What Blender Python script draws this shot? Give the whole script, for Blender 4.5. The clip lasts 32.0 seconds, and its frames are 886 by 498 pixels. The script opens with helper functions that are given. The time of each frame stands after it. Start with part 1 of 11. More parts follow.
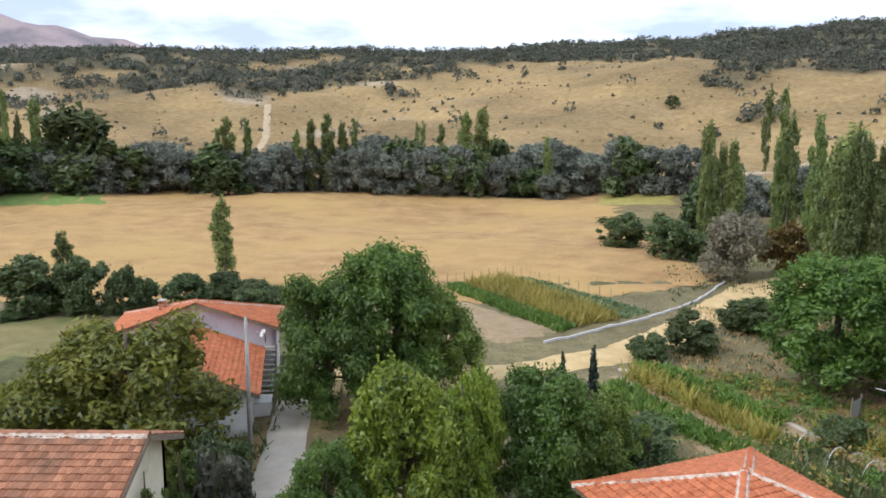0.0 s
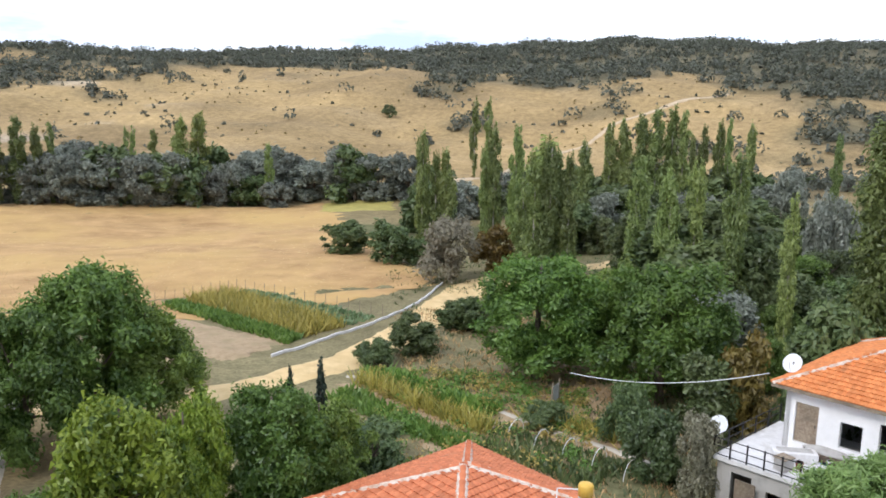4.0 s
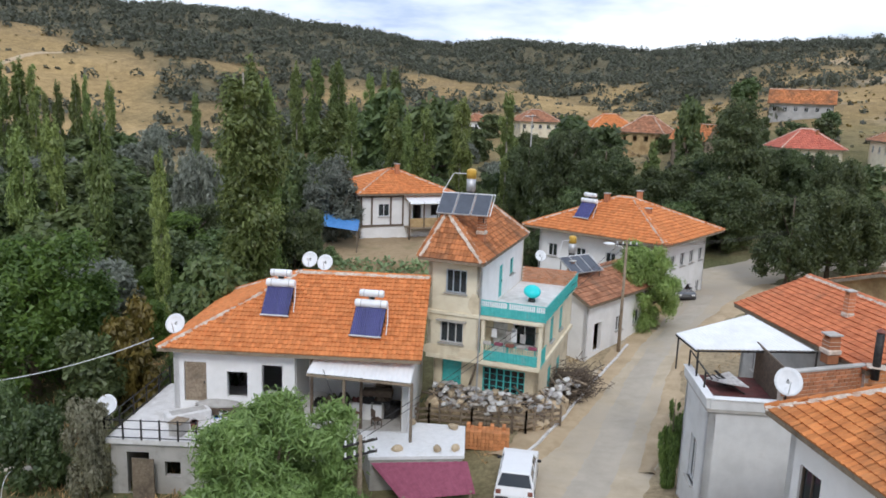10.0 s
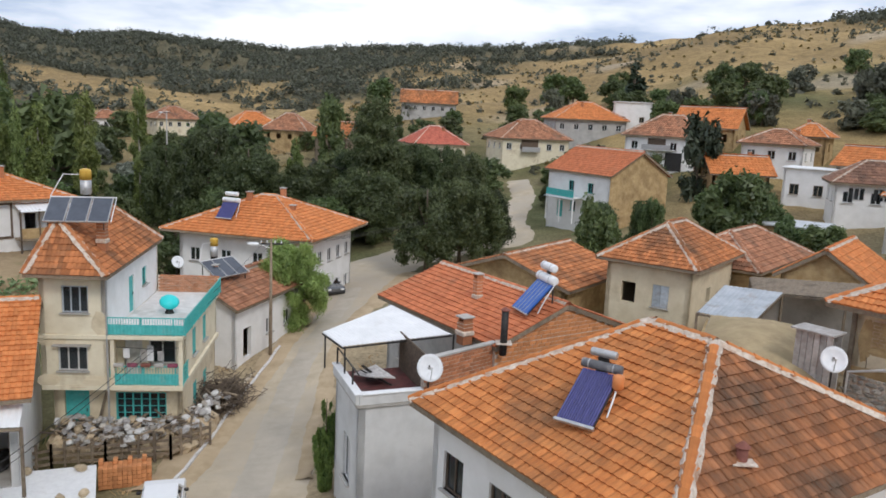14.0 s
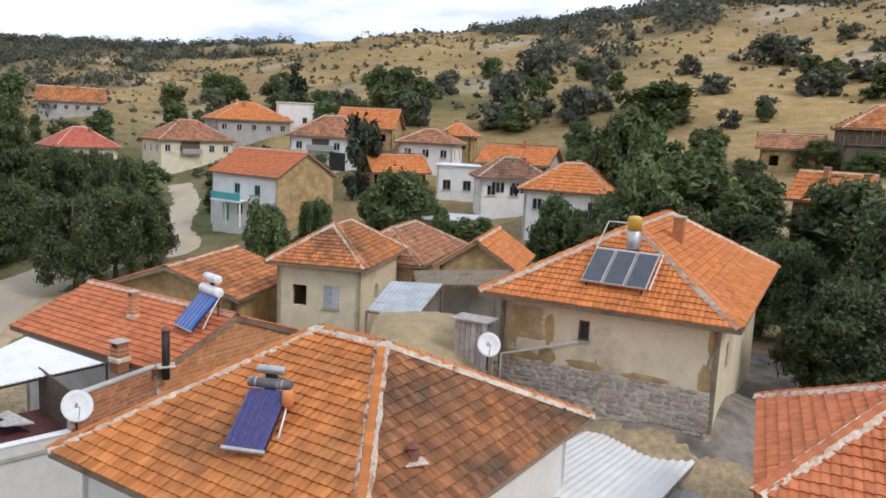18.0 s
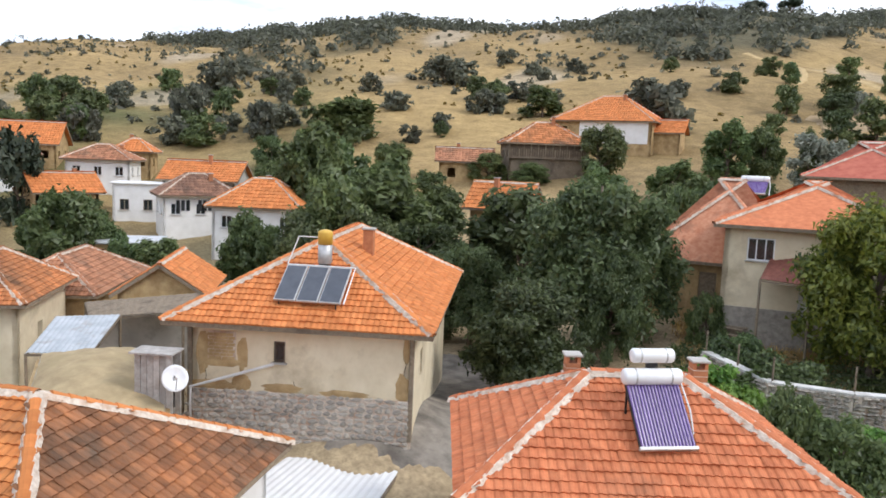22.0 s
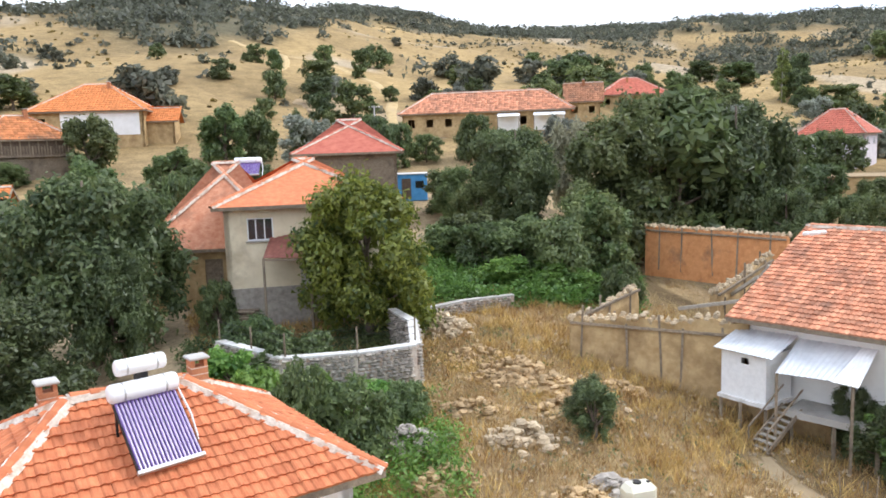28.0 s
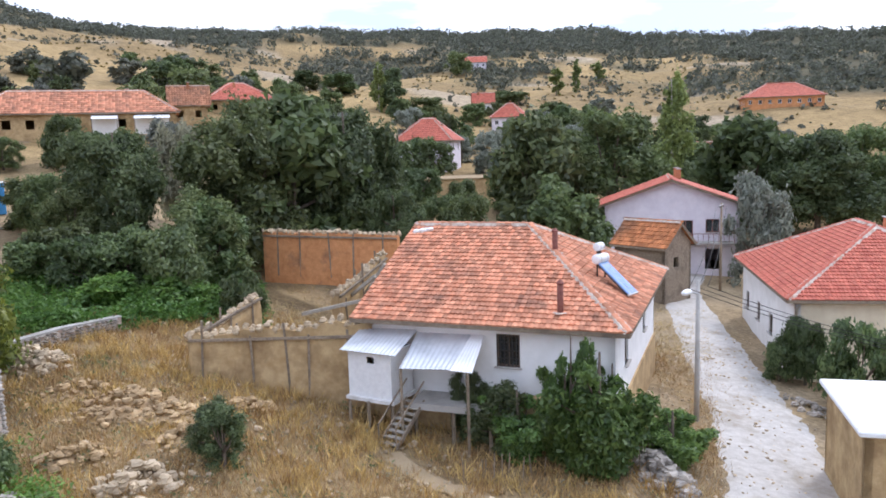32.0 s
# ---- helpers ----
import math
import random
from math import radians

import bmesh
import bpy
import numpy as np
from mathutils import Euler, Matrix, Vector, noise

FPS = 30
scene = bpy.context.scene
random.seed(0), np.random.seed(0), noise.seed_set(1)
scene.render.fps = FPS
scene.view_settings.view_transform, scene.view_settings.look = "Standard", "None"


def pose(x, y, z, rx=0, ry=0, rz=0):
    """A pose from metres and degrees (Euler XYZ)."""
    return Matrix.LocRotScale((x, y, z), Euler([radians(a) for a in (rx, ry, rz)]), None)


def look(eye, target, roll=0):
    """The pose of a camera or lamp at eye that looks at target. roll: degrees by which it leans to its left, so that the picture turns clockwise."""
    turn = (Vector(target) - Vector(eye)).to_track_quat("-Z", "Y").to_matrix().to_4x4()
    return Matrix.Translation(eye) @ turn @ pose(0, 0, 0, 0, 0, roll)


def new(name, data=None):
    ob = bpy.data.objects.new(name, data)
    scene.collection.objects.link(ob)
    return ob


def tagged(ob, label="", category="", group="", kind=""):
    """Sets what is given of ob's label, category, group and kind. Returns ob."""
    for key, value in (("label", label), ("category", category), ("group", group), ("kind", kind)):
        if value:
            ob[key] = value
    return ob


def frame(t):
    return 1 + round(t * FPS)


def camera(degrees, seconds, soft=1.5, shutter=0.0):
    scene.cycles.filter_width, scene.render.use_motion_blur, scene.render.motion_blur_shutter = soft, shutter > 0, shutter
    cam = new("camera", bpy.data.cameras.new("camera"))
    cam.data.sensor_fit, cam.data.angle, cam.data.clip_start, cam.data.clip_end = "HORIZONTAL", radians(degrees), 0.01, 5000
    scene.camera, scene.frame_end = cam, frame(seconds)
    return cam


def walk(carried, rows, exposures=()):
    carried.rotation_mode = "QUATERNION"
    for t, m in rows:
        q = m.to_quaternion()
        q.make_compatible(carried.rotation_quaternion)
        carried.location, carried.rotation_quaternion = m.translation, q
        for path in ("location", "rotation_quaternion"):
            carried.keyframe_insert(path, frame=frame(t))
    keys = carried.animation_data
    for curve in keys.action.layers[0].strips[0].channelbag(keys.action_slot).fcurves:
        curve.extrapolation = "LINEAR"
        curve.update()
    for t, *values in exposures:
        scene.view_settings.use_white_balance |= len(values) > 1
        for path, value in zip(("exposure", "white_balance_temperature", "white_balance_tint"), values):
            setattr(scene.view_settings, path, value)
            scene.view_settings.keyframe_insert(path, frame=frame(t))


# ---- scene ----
cam = camera(59.44, 32.0, soft=1.7)
# seconds, eye, and turn in degrees
ROWS = [
    (0, -3.372, 0.481, 18.193, 79.930, -0.300, 0.170),
    (0.5, -3.345, 0.480, 18.249, 79.652, -0.841, -2.521),
    (1, -3.318, 0.480, 18.304, 79.406, -0.837, -4.447),
    (1.5, -3.241, 0.480, 18.360, 79.575, -1.180, -6.430),
    (2, -3.060, 0.480, 18.416, 80.458, -0.780, -10.260),
    (2.5, -3.010, 0.490, 18.471, 81.040, -0.660, -13.660),
    (4.5, -3.158, 0.563, 18.535, 80.183, -1.430, -21.830),
    (5, -3.139, 0.586, 18.548, 79.532, -1.322, -24.041),
    (5.5, -3.069, 0.704, 18.531, 78.933, -1.225, -26.878),
    (6, -2.898, 1.011, 18.457, 78.391, -1.429, -32.018),
    (6.5, -2.727, 1.317, 18.383, 78.414, -1.742, -36.518),
    (7, -2.555, 1.624, 18.309, 78.852, -1.730, -39.488),
    (7.5, -2.384, 1.931, 18.235, 79.054, -1.583, -43.359),
    (8, -2.213, 2.238, 18.160, 79.337, -1.767, -48.150),
    (8.5, -1.915, 2.263, 18.162, 80.162, -1.312, -54.142),
    (9, -1.616, 2.288, 18.164, 80.317, -1.073, -57.656),
    (9.5, -1.318, 2.314, 18.166, 80.089, -1.445, -60.977),
    (10, -1.020, 2.339, 18.167, 79.126, -2.025, -64.183),
    (10.5, -0.722, 2.364, 18.169, 79.055, -2.758, -66.182),
    (11, -0.422, 2.354, 18.130, 79.067, -2.369, -68.780),
    (11.5, -0.121, 2.327, 18.071, 78.601, -1.841, -72.517),
    (12, 0.179, 2.300, 18.011, 79.005, -1.377, -75.664),
    (12.5, 0.480, 2.272, 17.952, 79.188, -1.823, -78.500),
    (13, 0.780, 2.245, 17.892, 80.133, -2.110, -83.505),
    (13.5, 0.993, 2.204, 17.869, 80.132, -2.477, -87.234),
    (14, 1.028, 2.134, 17.918, 80.068, -2.656, -89.591),
    (14.5, 1.064, 2.065, 17.966, 80.164, -2.336, -91.765),
    (16.5, 1.395, 1.782, 18.083, 80.699, -2.654, -101.684),
    (17, 1.619, 1.706, 18.053, 80.402, -2.702, -104.403),
    (17.5, 1.843, 1.630, 18.023, 80.812, -2.971, -109.005),
    (18, 2.068, 1.553, 17.994, 81.210, -2.688, -113.624),
    (18.5, 2.292, 1.477, 17.964, 82.377, -2.236, -118.787),
    (19, 2.420, 1.398, 17.952, 82.884, -1.848, -121.938),
    (19.5, 2.499, 1.316, 17.948, 82.578, -1.779, -124.384),
    (20, 2.579, 1.235, 17.945, 82.314, -1.999, -126.487),
    (20.5, 2.658, 1.153, 17.941, 82.217, -2.365, -128.178),
    (21, 2.738, 1.072, 17.938, 82.839, -2.662, -130.467),
    (21.5, 2.809, 0.949, 17.926, 83.287, -2.496, -133.273),
    (22, 2.862, 0.742, 17.900, 83.330, -2.358, -136.012),
    (22.5, 2.915, 0.535, 17.874, 83.536, -2.039, -139.374),
    (23, 2.968, 0.328, 17.848, 84.075, -1.883, -142.644),
    (23.5, 3.021, 0.121, 17.821, 84.118, -1.826, -145.127),
    (24, 3.074, -0.086, 17.795, 84.272, -1.760, -148.514),
    (24.5, 2.998, -0.173, 17.798, 83.988, -1.091, -152.647),
    (25, 2.923, -0.261, 17.801, 83.710, -1.116, -155.085),
    (25.5, 2.848, -0.349, 17.804, 83.785, -1.011, -157.808),
    (27.5, 2.767, -1.020, 17.727, 82.808, 1.373, -168.131),
    (28, 2.823, -1.300, 17.677, 82.715, 1.836, -171.071),
    (28.5, 2.880, -1.579, 17.626, 82.065, 2.265, -176.110),
    (29, 2.937, -1.859, 17.576, 81.735, 1.763, -181.495),
    (29.5, 2.960, -2.117, 17.534, 81.257, 2.047, -185.029),
    (30, 2.915, -2.333, 17.512, 80.544, 2.386, -188.541),
    (30.5, 2.871, -2.549, 17.489, 79.640, 2.237, -191.081),
    (31, 2.826, -2.764, 17.466, 80.155, 2.225, -194.091),
    (31.5, 2.782, -2.980, 17.443, 81.517, 2.381, -196.882),
    (32, 2.737, -3.196, 17.421, 82.359, 1.781, -199.019),
]
walk(cam, [(t, pose(x, y, z, a, b, c)) for t, x, y, z, a, b, c in ROWS],
     exposures=[(0.0, 0.05, 6250, 11), (1.0, 0.18, 6250, 11), (2.0, 0.08, 6250, 11), (5.0, 0.3, 6250, 12), (7.0, 0.22, 6200, 12), (8.0, 0.03, 6250, 10), (9.0, -0.15, 6200, 10), (11.0, -0.25, 6300, 10), (14.0, -0.37, 6500, 10), (18.0, -0.21, 6550, 10),
                (21.0, 0.05, 6550, 10), (25.0, 0.45, 6500, 10), (28.0, 0.62, 6450, 10), (29.0, 0.62, 6350, 12), (30.0, 0.63, 6200, 13), (31.0, 0.6, 6100, 13), (32.0, 0.33, 5980, 15)])

# ---- daylight: a bright, broken overcast with a soft sun in the west-south-west ----
SUN_BEARING, SUN_HEIGHT = 242, 45
world = bpy.data.worlds.new("sky")
scene.world = world
world.use_nodes = True
wn, wl = world.node_tree.nodes, world.node_tree.links
wn.clear()
sky = wn.new("ShaderNodeTexSky")
sky.sky_type, sky.sun_disc = "NISHITA", False
sky.sun_elevation, sky.sun_rotation = radians(SUN_HEIGHT), radians(SUN_BEARING)
sky.air_density, sky.dust_density, sky.ozone_density = 1.2, 2.0, 1.0
where = wn.new("ShaderNodeTexCoord")
flat = wn.new("ShaderNodeMapping")
flat.inputs["Scale"].default_value = (1.6, 1.6, 6.5)
wl.new(where.outputs["Generated"], flat.inputs["Vector"])
cloud = wn.new("ShaderNodeTexNoise")
cloud.inputs["Scale"].default_value, cloud.inputs["Detail"].default_value, cloud.inputs["Roughness"].default_value = 2.1, 6.0, 0.55
wl.new(flat.outputs["Vector"], cloud.inputs["Vector"])
cover = wn.new("ShaderNodeValToRGB")
cover.color_ramp.elements[0].position, cover.color_ramp.elements[0].color = 0.40, (5.0, 6.0, 8.0, 1)
cover.color_ramp.elements[1].position, cover.color_ramp.elements[1].color = 0.58, (10.4, 10.8, 11.7, 1)
wl.new(cloud.outputs["Fac"], cover.inputs["Fac"])
mix = wn.new("ShaderNodeMixRGB")
mix.inputs["Fac"].default_value = 0.88
wl.new(sky.outputs["Color"], mix.inputs["Color1"])
wl.new(cover.outputs["Color"], mix.inputs["Color2"])
back = wn.new("ShaderNodeBackground")
back.inputs["Strength"].default_value = 0.142
wl.new(mix.outputs["Color"], back.inputs["Color"])
wl.new(back.outputs["Background"], wn.new("ShaderNodeOutputWorld").inputs["Surface"])

sun = new("sun", bpy.data.lights.new("sun", "SUN"))
sun.data.energy, sun.data.angle, sun.data.color = 1.5, radians(14), (1.0, 0.965, 0.91)
_a, _h = radians(SUN_BEARING), radians(SUN_HEIGHT)
sun.matrix_world = look((0, 0, 60), (-math.sin(_a) * math.cos(_h) * 10, -math.cos(_a) * math.cos(_h) * 10, 60 - math.sin(_h) * 10))

# ---- materials ----
def mat(name, low, high, grain=6.0, rough=0.85, bump=0.15, stain=None, stain_size=0.35, stain_at=(0.52, 0.68), metal=0.0, each=0.0, spec=0.3, bump_scale=None):
    """A weathered surface: two colours mixed by fine grain, blotches of a third one, and piece-by-piece variation."""
    m = bpy.data.materials.new(name)
    m.use_nodes = True
    n, l = m.node_tree.nodes, m.node_tree.links
    p = n["Principled BSDF"]
    p.inputs["Roughness"].default_value, p.inputs["Metallic"].default_value = rough, metal
    p.inputs["Specular IOR Level"].default_value = spec
    co = n.new("ShaderNodeTexCoord")
    fine = n.new("ShaderNodeTexNoise")
    fine.inputs["Scale"].default_value, fine.inputs["Detail"].default_value, fine.inputs["Roughness"].default_value = grain, 5, 0.62
    l.new(co.outputs["Object"], fine.inputs["Vector"])
    ramp = n.new("ShaderNodeValToRGB")
    ramp.color_ramp.elements[0].position, ramp.color_ramp.elements[1].position = 0.32, 0.68
    ramp.color_ramp.elements[0].color, ramp.color_ramp.elements[1].color = (*low, 1), (*high, 1)
    l.new(fine.outputs["Fac"], ramp.inputs["Fac"])
    out = ramp.outputs["Color"]
    if stain:
        big = n.new("ShaderNodeTexNoise")
        big.inputs["Scale"].default_value, big.inputs["Detail"].default_value, big.inputs["Roughness"].default_value = stain_size, 7, 0.65
        l.new(co.outputs["Object"], big.inputs["Vector"])
        edge = n.new("ShaderNodeValToRGB")
        edge.color_ramp.elements[0].position, edge.color_ramp.elements[1].position = stain_at
        l.new(big.outputs["Fac"], edge.inputs["Fac"])
        mx = n.new("ShaderNodeMixRGB")
        l.new(edge.outputs["Color"], mx.inputs["Fac"])
        l.new(out, mx.inputs["Color1"])
        mx.inputs["Color2"].default_value = (*stain, 1)
        out = mx.outputs["Color"]
    if each:
        info, geo = n.new("ShaderNodeObjectInfo"), n.new("ShaderNodeNewGeometry")
        add = n.new("ShaderNodeMath")
        add.operation = "ADD"
        l.new(info.outputs["Random"], add.inputs[0])
        l.new(geo.outputs["Random Per Island"], add.inputs[1])
        fr = n.new("ShaderNodeMath")
        fr.operation = "FRACT"
        l.new(add.outputs[0], fr.inputs[0])
        rng = n.new("ShaderNodeMapRange")
        rng.inputs["To Min"].default_value, rng.inputs["To Max"].default_value = 1 - each, 1 + each
        l.new(fr.outputs[0], rng.inputs["Value"])
        hs = n.new("ShaderNodeHueSaturation")
        l.new(rng.outputs["Result"], hs.inputs["Value"])
        l.new(out, hs.inputs["Color"])
        out = hs.outputs["Color"]
    l.new(out, p.inputs["Base Color"])
    if bump:
        b = n.new("ShaderNodeBump")
        b.inputs["Strength"].default_value, b.inputs["Distance"].default_value = min(1.0, bump * 2), 0.04
        if bump_scale:
            f2 = n.new("ShaderNodeTexNoise")
            f2.inputs["Scale"].default_value, f2.inputs["Detail"].default_value = bump_scale, 4
            l.new(co.outputs["Object"], f2.inputs["Vector"])
            l.new(f2.outputs["Fac"], b.inputs["Height"])
        else:
            l.new(fine.outputs["Fac"], b.inputs["Height"])
        l.new(b.outputs["Normal"], p.inputs["Normal"])
    return m


def leaf_mat(name, dark, light, each=0.24, through_light=0.4):
    """Leaves: a colour of their own for each, with some light coming through."""
    m = bpy.data.materials.new(name)
    m.use_nodes = True
    n, l = m.node_tree.nodes, m.node_tree.links
    n.remove(n["Principled BSDF"])
    geo, info = n.new("ShaderNodeNewGeometry"), n.new("ShaderNodeObjectInfo")
    co, nz = n.new("ShaderNodeTexCoord"), n.new("ShaderNodeTexNoise")
    nz.inputs["Scale"].default_value, nz.inputs["Detail"].default_value = 0.55, 3
    l.new(co.outputs["Object"], nz.inputs["Vector"])
    add = n.new("ShaderNodeMath")
    add.operation = "MULTIPLY_ADD"
    l.new(geo.outputs["Random Per Island"], add.inputs[0])
    add.inputs[1].default_value = 0.6
    l.new(nz.outputs["Fac"], add.inputs[2])
    ramp = n.new("ShaderNodeValToRGB")
    ramp.color_ramp.elements[0].position, ramp.color_ramp.elements[1].position = 0.4, 1.05
    ramp.color_ramp.elements[0].color, ramp.color_ramp.elements[1].color = (*dark, 1), (*light, 1)
    l.new(add.outputs[0], ramp.inputs["Fac"])
    rng = n.new("ShaderNodeMapRange")
    rng.inputs["To Min"].default_value, rng.inputs["To Max"].default_value = 1 - each, 1 + each
    l.new(info.outputs["Random"], rng.inputs["Value"])
    hs = n.new("ShaderNodeHueSaturation")
    l.new(rng.outputs["Result"], hs.inputs["Value"])
    l.new(ramp.outputs["Color"], hs.inputs["Color"])
    turn, tint = n.new("ShaderNodeMath"), n.new("ShaderNodeMapRange")
    turn.operation = "PINGPONG"
    turn.inputs[1].default_value = 0.13
    l.new(info.outputs["Random"], turn.inputs[0])
    tint.inputs["From Max"].default_value, tint.inputs["To Min"].default_value, tint.inputs["To Max"].default_value = 0.13, 0.484, 0.514
    l.new(turn.outputs[0], tint.inputs["Value"])
    l.new(tint.outputs["Result"], hs.inputs["Hue"])
    d, t, g, mx, out = (n.new("ShaderNodeBsdfDiffuse"), n.new("ShaderNodeBsdfTranslucent"), n.new("ShaderNodeBsdfGlossy"), n.new("ShaderNodeMixShader"), n["Material Output"])
    l.new(hs.outputs["Color"], d.inputs["Color"])
    l.new(hs.outputs["Color"], t.inputs["Color"])
    mx.inputs["Fac"].default_value = through_light
    l.new(d.outputs[0], mx.inputs[1])
    l.new(t.outputs[0], mx.inputs[2])
    g.inputs["Roughness"].default_value = 0.45
    m2 = n.new("ShaderNodeMixShader")
    m2.inputs["Fac"].default_value = 0.035
    l.new(mx.outputs[0], m2.inputs[1])
    l.new(g.outputs[0], m2.inputs[2])
    l.new(m2.outputs[0], out.inputs["Surface"])
    return m


def glass_mat(name, tint):
    m = bpy.data.materials.new(name)
    m.use_nodes = True
    p = m.node_tree.nodes["Principled BSDF"]
    p.inputs["Base Color"].default_value = (*tint, 1)
    p.inputs["Roughness"].default_value = 0.07
    p.inputs["Transmission Weight"].default_value = 0.35
    p.inputs["IOR"].default_value = 1.45
    return m


def cover_mat(name):
    """Ground whose cover is laid down vertex by vertex, broken up by tufts, bare earth and pebbles."""
    m = bpy.data.materials.new(name)
    m.use_nodes = True
    n, l = m.node_tree.nodes, m.node_tree.links
    p = n["Principled BSDF"]
    p.inputs["Roughness"].default_value, p.inputs["Specular IOR Level"].default_value = 0.95, 0.1
    at, co = n.new("ShaderNodeAttribute"), n.new("ShaderNodeTexCoord")
    at.attribute_name = "cover"
    out = at.outputs["Color"]
    for size, detail, lo, hi in ((0.03, 8, 0.80, 1.20), (0.4, 7, 0.72, 1.26), (4.0, 6, 0.66, 1.32)):
        nz, rng, hs = n.new("ShaderNodeTexNoise"), n.new("ShaderNodeMapRange"), n.new("ShaderNodeHueSaturation")
        nz.inputs["Scale"].default_value, nz.inputs["Detail"].default_value, nz.inputs["Roughness"].default_value = size, detail, 0.65
        l.new(co.outputs["Object"], nz.inputs["Vector"])
        rng.inputs["From Min"].default_value, rng.inputs["From Max"].default_value = 0.3, 0.7
        rng.inputs["To Min"].default_value, rng.inputs["To Max"].default_value = lo, hi
        l.new(nz.outputs["Fac"], rng.inputs["Value"])
        l.new(rng.outputs["Result"], hs.inputs["Value"])
        l.new(out, hs.inputs["Color"])
        out = hs.outputs["Color"]
    l.new(out, p.inputs["Base Color"])
    b = n.new("ShaderNodeBump")
    b.inputs["Strength"].default_value, b.inputs["Distance"].default_value = 0.5, 0.15
    l.new(nz.outputs["Fac"], b.inputs["Height"])
    l.new(b.outputs["Normal"], p.inputs["Normal"])
    return m


